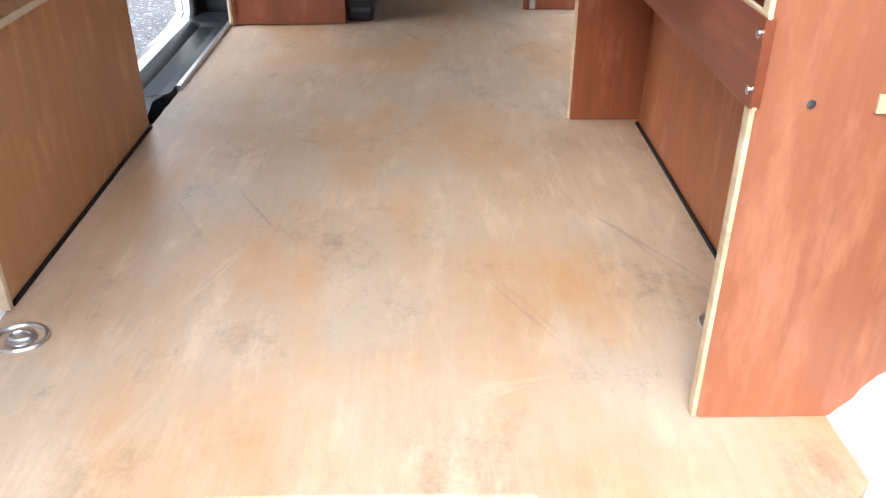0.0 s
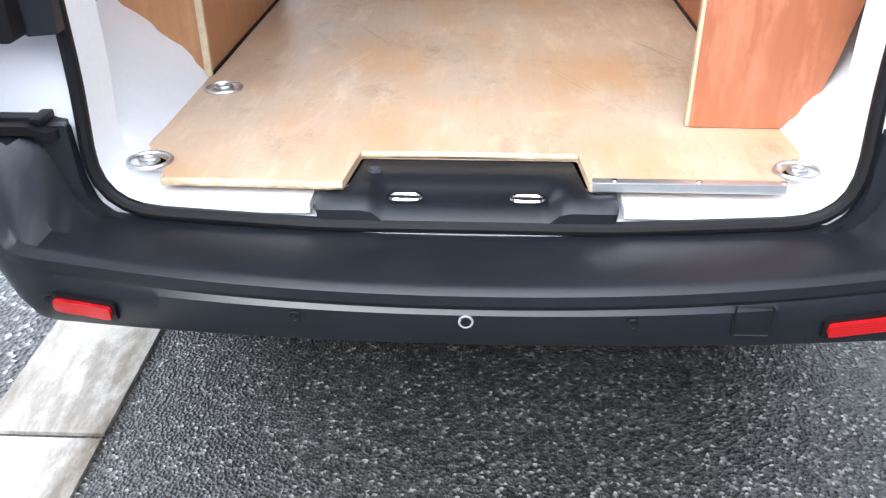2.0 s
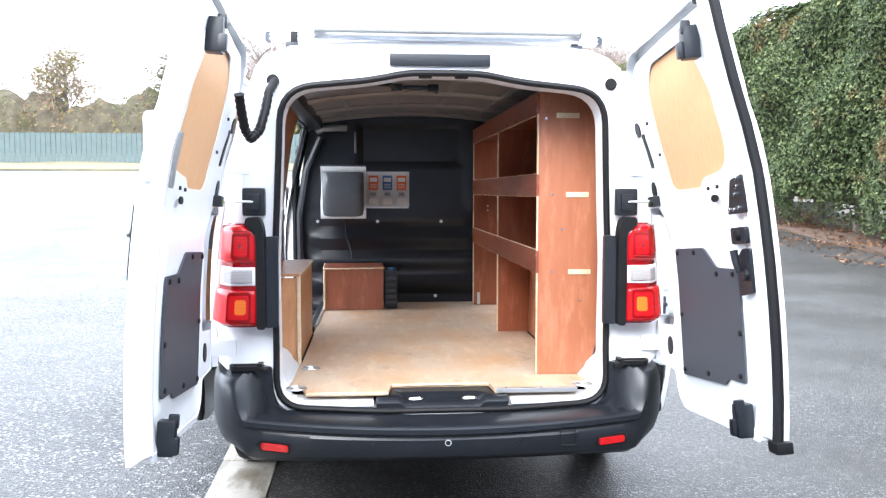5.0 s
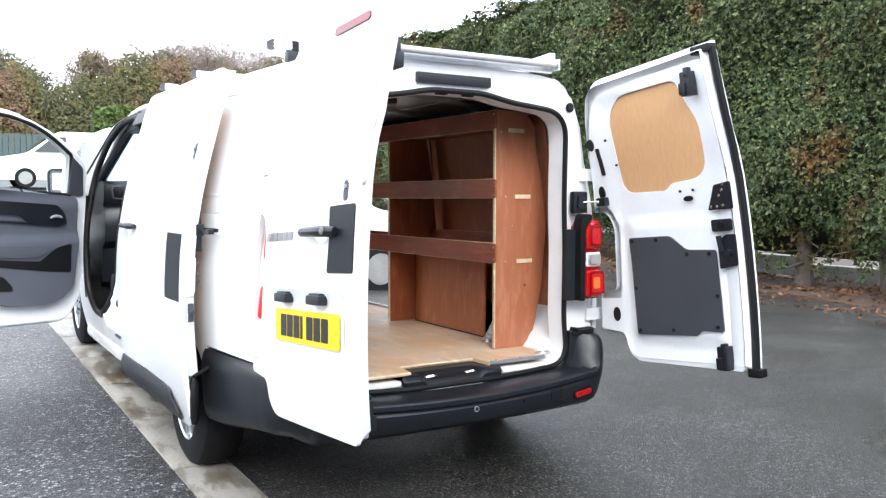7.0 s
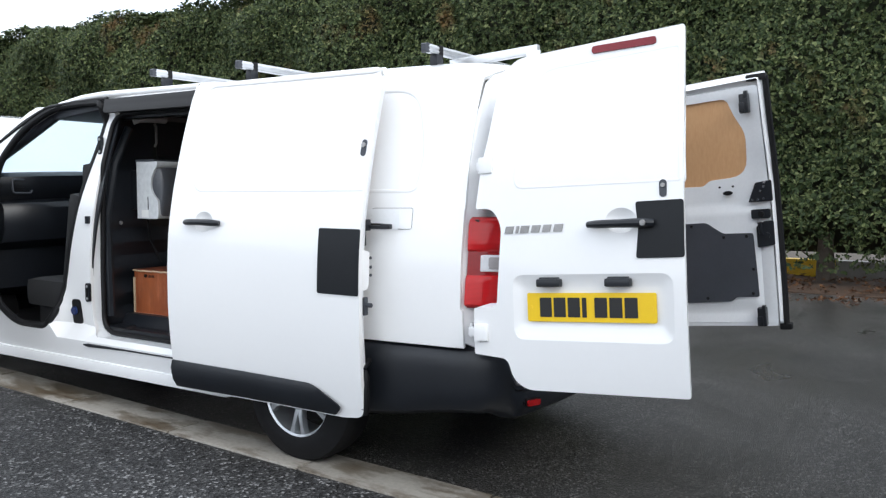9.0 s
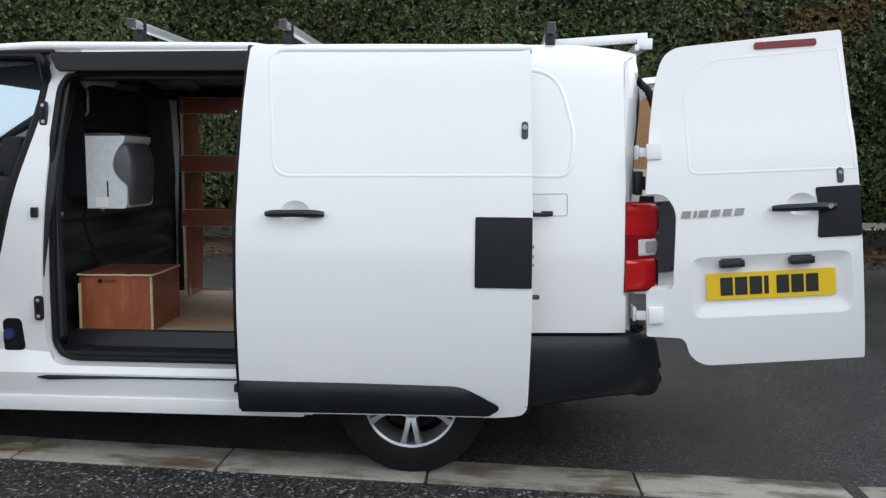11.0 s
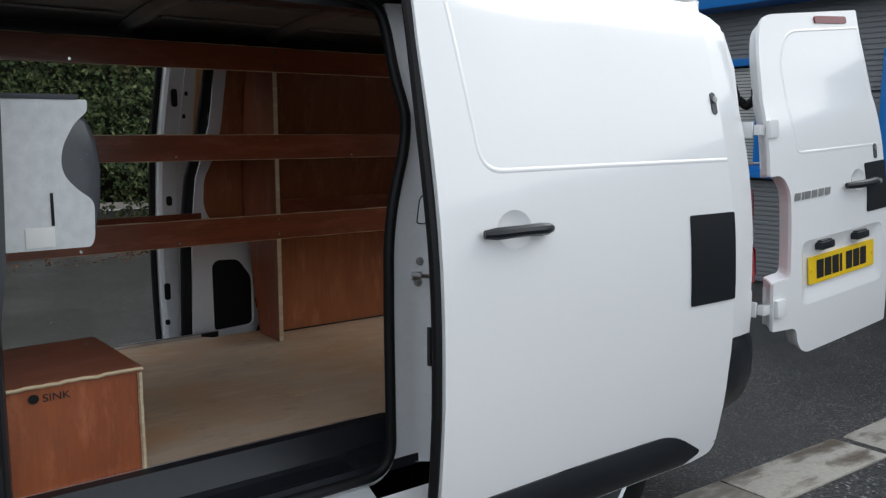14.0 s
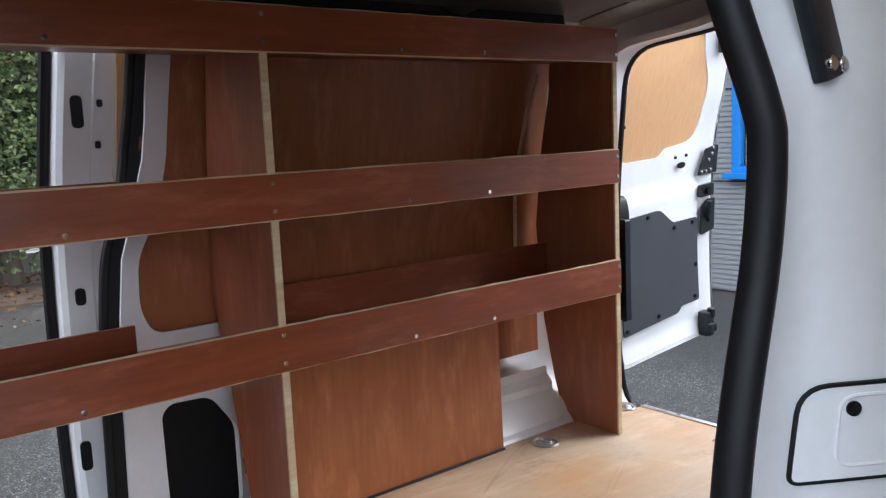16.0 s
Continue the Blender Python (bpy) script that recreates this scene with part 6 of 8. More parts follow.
# fittings on the nearside pillar: flap, guide, striker and buffer
FLAP = rounded([(1.600, 1.197), (1.718, 1.197), (1.710, 1.278, 0.022), (1.600, 1.278)], 0.008)
flap = part("service_flap", sheet(FLAP, lambda y, v: (-pillar_x(y, v) - 0.005, y, v), -0.004, step=0.03), WHITE_IN, van, "white service flap")
# black tube draws the flap's gap and the shadow under its lower edge
bm = bmesh.new()
tube(bm, [(-pillar_x(y, v) - 0.003, y, v - 0.001) for y, v in dense(FLAP, 0.02)], 0.0024, 6, True)
part("flap_gap_shade", bm, RUBBER, flap)
bm = bmesh.new()
tube(bm, [(-pillar_x(y, v) - 0.0045, y, v) for y, v in dense(rounded([(1.605, 1.208), (1.686, 1.208), (1.682, 1.268), (1.605, 1.268)], 0.014), 0.02)], 0.002, 6, True)
part("flap_press", bm, WHITE_IN, flap)
bm = bmesh.new()
disc(bm, (-pillar_x(1.673, 1.257) - 0.006, 1.673, 1.257), (-1, 0.6, 0), 0.0065, 0.006, 14, 0.002)
part("flap_button", bm, RUBBER, flap)
bm = bmesh.new()
box(bm, (-0.807, 1.699, 1.578), (0.014, 0.034, 0.112), 0.004, pose(0, 0, 0, -14, 8, 0))
guide = part("upper_guide", bm, BLACK, van, "black door guide plate")
for dz in (-0.043, 0.043):
    for dy in (-0.008, 0.009):
        bm = bmesh.new()
        disc(bm, (-0.815 + dz * 0.14, 1.699 + dy + dz * 0.25, 1.578 + dz), (-1, 0, 0.14), 0.0062, 0.005, 12, 0.001)
        part("guide_rivet", bm, CHROME, guide)
bm = bmesh.new()
tube(bm, [(-0.80, 1.733, 1.058), (-0.835, 1.730, 1.057), (-0.835, 1.672, 1.048), (-0.80, 1.672, 1.048)], 0.0065, 8)
box(bm, (-0.802, 1.70, 1.052), (0.008, 0.075, 0.022), 0.003)
striker = part("door_striker", bm, GALV, van, "bright steel door striker")
for y, z in ((1.710, 1.091), (1.717, 1.033)):
    bm = bmesh.new()
    disc(bm, (-0.803, y, z), (-1, 0.3, 0), 0.0115, 0.008, 18, 0.002)
    tube(bm, [(-0.808, y + 0.0075 * math.cos(k * math.pi / 6), z + 0.0075 * math.sin(k * math.pi / 6)) for k in range(12)], 0.002, 5, True)
    part("striker_bolt", bm, GREYMETAL, striker)
bm = bmesh.new()
loft(bm, [[(-0.806 - 0.020 * k, 1.668 + u * 0.026 * (1 - 0.4 * k * (u < 0)), z) for k, u in ((0, -1), (1, -1), (1.2, 0), (1, 1), (0, 1))] for z, u in ((0.795, 1), (0.815, 1), (0.85, 1), (0.885, 1), (0.905, 1))])
tube(bm, [(-0.828, 1.655, 0.785), (-0.832, 1.664, 0.815), (-0.832, 1.666, 0.885), (-0.828, 1.655, 0.912)], [0.006, 0.016, 0.016, 0.006], 10)
buffer = part("door_buffer", bm, BLACK, van, "black moulded door buffer")
bm = bmesh.new()
disc(bm, (-0.846, 1.664, 0.86), (-1, 0.5, 0), 0.011, 0.008, 14, 0.002)
part("buffer_screw", bm, TRIM, buffer)
bm = bmesh.new()
sheet(rounded([(1.590, 0.972), (1.653, 0.972), (1.655, 1.096), (1.590, 1.096)], 0.012), lambda y, v: (-pillar_x(y, v) - 0.003, y, v), -0.003, step=0.03, bm=bm)
part("pillar_slot", bm, RUBBER, van)
# rear quarter sheet metal beside the load floor, with pressed ribs
for s in (-1, 1):
    bm = sheet(rounded([(0.24, 0.56), (0.80, 0.56), (0.80, 0.82), (0.55, 0.88), (0.24, 0.82)], 0.04), lambda y, v: (s * (0.598 + 0.05 * smoothstep(0.30, 0.24, y) + 0.25 * smoothstep(0.555, 0.86, v) + 0.006 * math.sin(v * 95) * smoothstep(0.36, 0.42, y)), y, v), 0.008 * s, step=0.018)
    part("arch_skirt", bm, WHITE_IN, van, "white ribbed wheel-arch skirt")
# lashing rings
for x, y in ((-0.567, 0.26), (0.567, 0.256), (-0.54, 0.64), (0.525, 0.66)):
    bm = bmesh.new()
    k2 = 0.78 if y < 0.3 else 1.0
    disc(bm, (x, y, 0.5905), (0, 0, 1), 0.024 * k2, 0.005, 26, 0.002)
    ring_part = part("lashing_ring", bm, GALV, van, "bright steel lashing ring in a cup")
    bm = bmesh.new()
    tube(bm, [(x + 0.017 * k2 * math.cos(k * math.pi / 8), y + 0.012 * k2 * math.sin(k * math.pi / 8), 0.595) for k in range(16)], 0.003, 6, True)
    part("ring_loop", bm, GALV, ring_part)
    bm = bmesh.new()
    tube(bm, [(x + 0.038 * math.cos(k * math.pi / 12), y + 0.034 * math.sin(k * math.pi / 12), 0.591) for k in range(24)], 0.004, 6, True)
    part("ring_rim", bm, GALV, ring_part)

# ---- plywood fit-out ----
def flat(z, thick_up=0):
    return lambda x, y: (x, y, z)


edge = rounded([(-0.525, 0.200), (-0.210, 0.192), (-0.195, 0.322), (0.198, 0.322), (0.208, 0.200), (0.53, 0.204), (0.545, 0.280), (0.60, 0.335), (0.605, 0.47), (0.66, 0.5), (0.66, 1.74), (0.702, 1.775), (0.702, 2.735), (0.66, 2.74), (0.66, 2.80), (-0.592, 2.80), (-0.592, 1.72), (-0.602, 0.7), (-0.598, 0.335), (-0.545, 0.295)], 0.008, 3)
bm = sheet(edge, flat(0.588), 0.016, step=0.15)
floor_ply = whole("plywood_floor", bm, FLOORPLY, "worn scuffed pale plywood floor lining the load space", "floor panel", kind="structure", smooth=20)
bm = bmesh.new()
random.seed(4)
pts = []
for k in range(27):
    x = -0.53 + 0.315 * k / 26
    pts.append((x + 0.005, 0.200 - 0.008 * k / 26 + random.uniform(-0.002, 0.002), 0.581 + random.uniform(-0.001, 0.001)))
tube(bm, pts, 0.0075, 6)
tube(bm, [(-0.195 + 0.393 * k / 12, 0.322, 0.582) for k in range(13)], 0.0065, 6)
part("raw_edge", bm, PLYEDGE, floor_ply, "splintered raw plywood edge", 60)
bm = bmesh.new()
box(bm, (0.372, 0.204, 0.5905), (0.32, 0.018, 0.003), 0.001)
box(bm, (0.372, 0.196, 0.583), (0.32, 0.003, 0.016), 0.001)
strip = part("edge_strip", bm, ALU, floor_ply, "aluminium edge strip")
for x in (0.25, 0.39, 0.53):
    bm = bmesh.new()
    disc(bm, (x, 0.204, 0.592), (0, 0, 1), 0.005, 0.004, 10, 0.001)
    part("strip_screw", bm, CHROME, strip)
bm = bmesh.new()
box(bm, (-0.597, 2.27, 0.587), (0.018, 1.0, 0.028), 0.002)
part("side_edge_strip", bm, ALU, floor_ply)
bm = bmesh.new()
box(bm, (0.700, 2.255, 0.5885), (0.026, 0.96, 0.024), 0.002)
part("side_edge_strip", bm, ALU, floor_ply)

# wheel-arch box
arch_box = thing("wheel_arch_box", (-0.70, 1.1, 0.59), "tan plywood box over the wheel arch, pale edges", "plywood box")
bm = sheet(rect(0.72, 0.592, 1.50, 0.982, 0.003), lambda y, z: (-0.595, y, z), 0.012, step=0.3)
part("side_panel", bm, TANPLY, arch_box)
bm = sheet(rounded([(-0.60, 0.592), (-0.595, 0.975), (-0.83, 0.975), (-0.83, 0.70), (-0.72, 0.66)], 0.003), lambda x, z: (x, 0.722, z), 0.012, step=0.3)
part("end_panel", bm, TANPLY, arch_box)
bm = sheet(rect(-0.84, 0.715, -0.59, 1.51, 0.003), lambda x, y: (x, y, 0.994), 0.012, step=0.3)
part("lid", bm, TANPLY, arch_box)
bm = bmesh.new()
box(bm, (-0.593, 0.716, 0.787), (0.016, 0.012, 0.39), 0.002)
box(bm, (-0.588, 1.11, 0.988), (0.004, 0.79, 0.012), 0.001)
part("edge_strip", bm, PLYEDGE, arch_box, "pale raw edge")
bm = bmesh.new()
tube(bm, [(-0.591, 0.73, 0.590), (-0.591, 1.5, 0.590)], 0.0045, 6)
part("dark_joint", bm, RUBBER, arch_box)

# nearside wall lining
lining = thing("side_lining", (-0.75, 1.2, 1.0), "tan plywood panel lining the van side", "wall panel")
bm = sheet(rounded([(0.37, 0.99), (1.46, 0.99), (1.50, 1.10, 0.02), (1.66, 1.13, 0.04), (1.63, 1.35), (1.68, 1.60), (1.76, 1.775, 0.03), (0.36, 1.755, 0.05)], 0.02), lambda y, v: (-(section(v)[0] - 0.182 + 0.045 * smoothstep(1.3, 1.75, v)), y, v), 0.006, step=0.12)
part("upper_panel", bm, TANPLY, lining)
bm = sheet(rounded([(0.42, 0.70), (0.74, 0.62), (0.74, 0.985), (0.42, 0.985)], 0.02), lambda y, v: (-(section(v)[0] - 0.184), y, v), 0.006, step=0.12)
part("lower_panel", bm, TANPLY, lining)

# shelving rack along the offside
rack = thing("shelving_rack", (0.55, 1.6, 0.59), "reddish brown plywood shelving with lipped shelves and pale edges", "shelving")


def face_x(y):
    return 0.418 - 0.012 * (y - 0.45) / 2.2


def upright(y, label, outline, material=REDPLY):
    up = part("upright", sheet(outline, lambda x, z: (x, y, z), 0.015, step=0.25), material, rack, label)
    bm = bmesh.new()
    fx = face_x(y)
    box(bm, (fx - 0.001, y + 0.0075, 1.175), (0.006, 0.0165, 1.165), 0.001)
    part("front_edge", bm, PLYEDGE, up, "pale raw plywood edge")
    return up


END = rounded([(0.418, 0.590), (0.660, 0.590, 0.0), (0.645, 0.63), (0.672, 0.72), (0.71, 0.9), (0.735, 1.2), (0.70, 1.45), (0.665, 1.60), (0.66, 1.70, 0.04), (0.60, 1.765, 0.05), (0.418, 1.768)], 0.01, 4)
# lit copy of the red plywood: rear-facing end board's brightness is in its colour
ENDPLY = plywood("lit_red_plywood", (0.40, 0.150, 0.074), (0.29, 0.092, 0.043), "z", 0.40, 0.12, coat=0.1, figure=1.2)
end_up = upright(0.450, "wide end board", END, ENDPLY)
for x0, z in ((0.493, 1.672), (0.536, 1.345), (0.548, 1.022)):
    bm = bmesh.new()
    box(bm, (x0 + 0.048, 0.4475, z), (0.096, 0.004, 0.021), 0.001)
    part("tenon_end", bm, PLYEDGE, end_up, "pale tenon end")
for x, z in ((0.478, 1.345), (0.478, 1.022), (0.45, 1.66), (0.60, 0.9), (0.52, 1.2)):
    bm = bmesh.new()
    disc(bm, (x, 0.449, z), (0, -1, 0), 0.005, 0.003, 10)
    part("screw", bm, CHROME, end_up)
MID = rounded([(0.412, 0.590), (0.60, 0.590), (0.62, 0.70), (0.68, 0.95), (0.74, 1.15), (0.71, 1.45), (0.66, 1.765), (0.412, 1.768)], 0.01, 4)
upright(1.535, "divider board", MID)
FRONT = rounded([(0.408, 0.590), (0.66, 0.590), (0.70, 0.95), (0.72, 1.15), (0.69, 1.45), (0.64, 1.765), (0.408, 1.768)], 0.01, 4)
front_up = upright(2.62, "front board", FRONT)
for z in (1.23, 1.26, 0.64):
    bm = bmesh.new()
    disc(bm, (0.50 if z > 1 else 0.44, 2.613, z), (0, -1, 0), 0.006, 0.005, 10)
    part("screw", bm, GALV, front_up)
bm = bmesh.new()
box(bm, (0.44, 2.613, 0.635), (0.02, 0.003, 0.08), 0.001)
part("bracket", bm, GALV, front_up)
random.seed(11)
for z0, z1, back in ((1.676, 1.766, 0.66), (1.337, 1.430, 0.73), (1.017, 1.113, 0.72)):
    lip = part("shelf_lip", sheet(rect(0.446, z0, 2.640, z1, 0.002), lambda y, z: (face_x(y) - 0.006, y, z), -0.011, step=0.25), REDPLY_Y, rack, "reddish plywood shelf lip")
    bm = bmesh.new()
    for zz in (z0, z1):
        tube(bm, [(face_x(0.446 + k * 0.0549) - 0.0015 + random.uniform(-0.0006, 0.0006), 0.446 + k * 0.0549, zz + random.uniform(-0.0012, 0.0012)) for k in range(41)], 0.0032, 5)
    part("chipped_edge", bm, PLYEDGE, lip, "chipped pale edge")
    for y in (0.456, 0.95, 1.20, 1.543, 1.95, 2.30, 2.628):
        for zz in ((z0 + 0.018, z1 - 0.018) if y in (0.456, 1.543, 2.628) else (z0 + 0.012,)):
            bm = bmesh.new()
            disc(bm, (face_x(y) - 0.0075, y, zz), (-1, 0, 0), 0.0055, 0.003, 10, 0.001)
            part("screw", bm, CHROME, lip)
    for y0, y1 in ((0.466, 1.534), (1.552, 2.618)):
        bm = sheet([(0.428, y0), (back, y0), (back, y1), (0.428, y1)], flat(z0 + 0.028), 0.012, step=0.4)
        part("shelf_board", bm, REDPLY_Y, rack)
        if z0 < 1.2 and y0 < 1:
            bm = sheet(rect(y0, z0 + 0.03, y1, z0 + 0.13, 0.002), lambda y, z: (0.70, y, z), 0.01, step=0.4)
            part("back_lip", bm, REDPLY_Y, rack)
    if z0 < 1.6:
        bm = sheet(rect(1.75, z0 + 0.02, 2.61, z1 - 0.004, 0.002), lambda y, z: (back - 0.01, y, z), 0.01, step=0.4)
        part("back_lip", bm, REDPLY_Y, rack)
# wall linings behind the rack
lining2 = thing("offside_lining", (0.75, 1.0, 0.6), "brown plywood panels lining the van side behind shelving", "wall panel")
bm = sheet([(0.78, 0.592), (1.515, 0.592), (1.515, 1.00), (0.78, 1.00)], lambda y, z: (0.578 + 0.02 * (z - 0.59), y, z), -0.012, step=0.3)
part("low_panel", bm, BROWNPLY, lining2, "tan plywood wheel-arch panel")
bm = sheet(rounded([(0.42, 0.66), (1.49, 0.66), (1.49, 1.765), (0.42, 1.765)], 0.02), lambda y, v: (section(v)[0] - 0.182 + 0.045 * smoothstep(1.3, 1.75, v), y, v), -0.006, step=0.14)
part("upper_panel", bm, BROWNPLY, lining2)
bm = bmesh.new()
tube(bm, [(0.735, 0.56, 1.10), (0.730, 0.555, 1.35), (0.69, 0.535, 1.55), (0.655, 0.52, 1.66)], 0.006, 6)
part("panel_edge", bm, PLYEDGE, lining2, "pale panel edge")
bm = bmesh.new()
tube(bm, [(0.574, 0.78, 0.590), (0.574, 1.51, 0.590)], 0.0045, 6)
part("dark_joint", bm, RUBBER, lining2)
bm = sheet(rect(0.50, 0.592, 0.775, 0.76, 0.01), lambda y, v: (0.60 + 0.5 * (v - 0.592) + 0.006 * math.sin(v * 130), y, v), 0.006, step=0.02)
whole("ribbed_metal_panel", bm, WHITE_IN, "white ribbed metal slope beside the floor", "metal panel")

# ---- loose things ----
tool = thing("wooden_box", (-0.40, 2.60, 0.59), "reddish brown plywood box with pale chipped edges", "wooden box")
BOXPLY = plywood("orange_red_plywood", (0.40, 0.108, 0.032), (0.20, 0.045, 0.015), "z", 0.42, 0.35, figure=1.3)
part("front_side", sheet(rect(-0.525, 0.592, -0.205, 0.885, 0.002), lambda x, z: (x, 2.410, z), 0.012, step=0.3), REDPLY, tool)
side = part("door_side", sheet(rect(2.405, 0.592, 2.765, 0.885, 0.002), lambda y, z: (-0.532, y, z), -0.012, step=0.3), BOXPLY, tool)
part("far_side", sheet(rect(2.405, 0.592, 2.765, 0.885, 0.002), lambda y, z: (-0.20, y, z), 0.012, step=0.3), REDPLY, tool)
part("back_side", sheet(rect(-0.525, 0.592, -0.205, 0.885, 0.002), lambda x, z: (x, 2.765, z), -0.012, step=0.3), REDPLY, tool)
lid = part("lid", sheet(rect(-0.536, 2.400, -0.194, 2.770, 0.004), flat(0.898), 0.012, step=0.3), REDPLY_Y, tool)
bm = bmesh.new()
random.seed(5)
tube(bm, [(-0.537, 2.40 + 0.37 * k / 20, 0.891 + random.uniform(-0.002, 0.002)) for k in range(21)], 0.0055, 6)
tube(bm, [(-0.536 + 0.34 * k / 20, 2.401, 0.891 + random.uniform(-0.002, 0.002)) for k in range(21)], 0.0055, 6)
part("chipped_edge", bm, PLYEDGE, lid, "pale chipped edge")
bm = bmesh.new()
tube(bm, [(-0.534, 2.406 + random.uniform(-0.001, 0.001), 0.595 + 0.285 * k / 14) for k in range(15)], 0.0065, 6)
box(bm, (-0.536, 2.762, 0.72), (0.008, 0.012, 0.25), 0.002)
box(bm, (-0.536, 2.60, 0.597), (0.006, 0.12, 0.01), 0.001)
part("raw_edge", bm, PLYEDGE, side, "pale raw edge")
bm = bmesh.new()
disc(bm, (-0.533, 2.660, 0.858), (-1, 0, 0), 0.012, 0.006, 18)
part("finger_hole", bm, RUBBER, side)
curve = bpy.data.curves.new("box_writing", "FONT")
curve.body, curve.size, curve.extrude, curve.align_x = "SINK", 0.030, 0.0004, "LEFT"
writing = new("box_writing", curve)
writing.data.materials.append(INK)
writing.parent = side
writing.matrix_basis = Matrix(((0, 0, -1, -0.5335), (-1, 0, 0, 2.640), (0, 1, 0, 0.846), (0, 0, 0, 1)))
turn_box = Matrix.Translation((-0.586, 2.410, 0.59)) @ Matrix.Rotation(radians(2), 4, "Z") @ Matrix.Diagonal((1.135, 0.97, 0.895, 1)) @ Matrix.Translation((0.536, -2.40, -0.59))
tool.matrix_basis = turn_box @ tool.matrix_basis
battery = thing("black_case", (-0.15, 2.5, 0.59), "small black plastic case beside the wooden box", "case")
bm = bmesh.new()
box(bm, (-0.152, 2.53, 0.717), (0.085, 0.22, 0.25), 0.012)
part("case_body", bm, BLACK, battery)
bm = bmesh.new()
for k in range(5):
    box(bm, (-0.152, 2.418, 0.63 + k * 0.04), (0.066, 0.01, 0.018), 0.004)
part("case_ribs", bm, TRIM, battery)
bm = bmesh.new()
box(bm, (-0.15, 2.50, 0.846), (0.03, 0.05, 0.012), 0.004)
part("blue_cap", bm, BLUE_INK, battery)
battery.matrix_basis = Matrix.Translation((-0.004, 0.045, 0)) @ battery.matrix_basis
bm = bmesh.new()
tube(bm, [(-0.46, 2.80, 1.18), (-0.455, 2.79, 1.05), (-0.42, 2.77, 0.95), (-0.41, 2.74, 0.90)], 0.007, 8)
whole("water_hose", bm, RUBBER, "thin black hose hanging on the bulkhead", "hose")

disp = thing("towel_dispenser", (-0.52, 2.7, 1.18), "pale grey plastic towel dispenser with dark smoked front", "dispenser")
notch = rounded([(2.742, 1.178, 0), (2.522, 1.178, 0.012), (2.512, 1.20, 0.01), (2.508, 1.285, 0.02), (2.555, 1.315, 0.03), (2.590, 1.352, 0.03), (2.588, 1.405, 0.04), (2.553, 1.462, 0.03), (2.514, 1.492, 0.01), (2.514, 1.518, 0.006), (2.742, 1.518, 0)], 0.01, 5)
part("case", sheet(notch, lambda y, z: (-0.665, y, z), -0.293, step=0.5), CASE, disp, "", 40)
dome = rounded([(2.66, 1.30, 0.02), (2.53, 1.285, 0.01), (2.53, 1.195, 0.01), (2.500, 1.19, 0.012), (2.482, 1.25, 0.04), (2.470, 1.34, 0.06), (2.478, 1.42, 0.05), (2.508, 1.485, 0.02), (2.66, 1.475, 0.02)], 0.03, 5)
rows = []
for x, k in ((-0.652, 0.80), (-0.645, 0.90), (-0.628, 0.97), (-0.60, 1.0), (-0.437, 1.0), (-0.409, 0.97), (-0.392, 0.90), (-0.385, 0.80)):
    rows.append([(x, 2.60 + (y - 2.60) * k, 1.405 + (z - 1.405) * (0.5 + 0.5 * k)) for y, z in dome])
part("smoked_cover", loft(bmesh.new(), rows), SMOKE, disp, "smoked dark front cover")
bm = bmesh.new()
box(bm, (-0.520, 2.642, 1.5235), (0.30, 0.21, 0.012), 0.005)
part("lid", bm, TRIM, disp)
bm = bmesh.new()
box(bm, (-0.52, 2.815, 1.35), (0.20, 0.15, 0.24), 0.01)
part("mounting_bracket", bm, BULK, disp, "black mounting bracket")
bm = bmesh.new()
box(bm, (-0.6655, 2.62, 1.27), (0.003, 0.008, 0.075), 0.001)
part("level_slot", bm, RUBBER, disp)
bm = bmesh.new()
box(bm, (-0.666, 2.655, 1.207), (0.002, 0.075, 0.045), 0.0005)
part("paper_label", bm, PAPER, disp, "small white label")

disp.matrix_basis = Matrix.Translation((0.055, 0.424, 0)) @ Matrix.Diagonal((1, 0.83, 1, 1)) @ disp.matrix_basis

sheet_board = thing("soap_dispenser_rack", (-0.175, 2.80, 1.25), "white wall unit with three printed dispensers", "dispenser rack")
bm = bmesh.new()
box(bm, (-0.172, 2.80, 1.372), (0.30, 0.03, 0.24), 0.006)
part("backboard", bm, CASE, sheet_board)
for x, ink in ((-0.268, ORANGE_INK), (-0.172, BLUE_INK), (-0.076, ORANGE_INK)):
    bm = bmesh.new()
    box(bm, (x, 2.783, 1.415), (0.066, 0.012, 0.10), 0.003)
    card = part("printed_card", bm, ink, sheet_board, "printed colour card")
    for z, tall, wide in ((1.436, 0.028, 0.050), (1.405, 0.004, 0.045), (1.393, 0.004, 0.045), (1.381, 0.004, 0.045)):
        bm = bmesh.new()
        box(bm, (x, 2.776, z), (wide, 0.003, tall), 0.0005)
        part("print_bar", bm, PAPER, card)
    bm = bmesh.new()
    box(bm, (x, 2.776, 1.338), (0.04, 0.02, 0.022), 0.004)
    part("push_button", bm, GREY_INK, sheet_board)
    bm = bmesh.new()
    box(bm, (x, 2.770, 1.290), (0.062, 0.045, 0.045), 0.006)
    part("cup", bm, PAPER, sheet_board)
bm = bmesh.new()
box(bm, (-0.172, 2.788, 1.247), (0.29, 0.02, 0.012), 0.003)
part("drip_rail", bm, ALU, sheet_board)

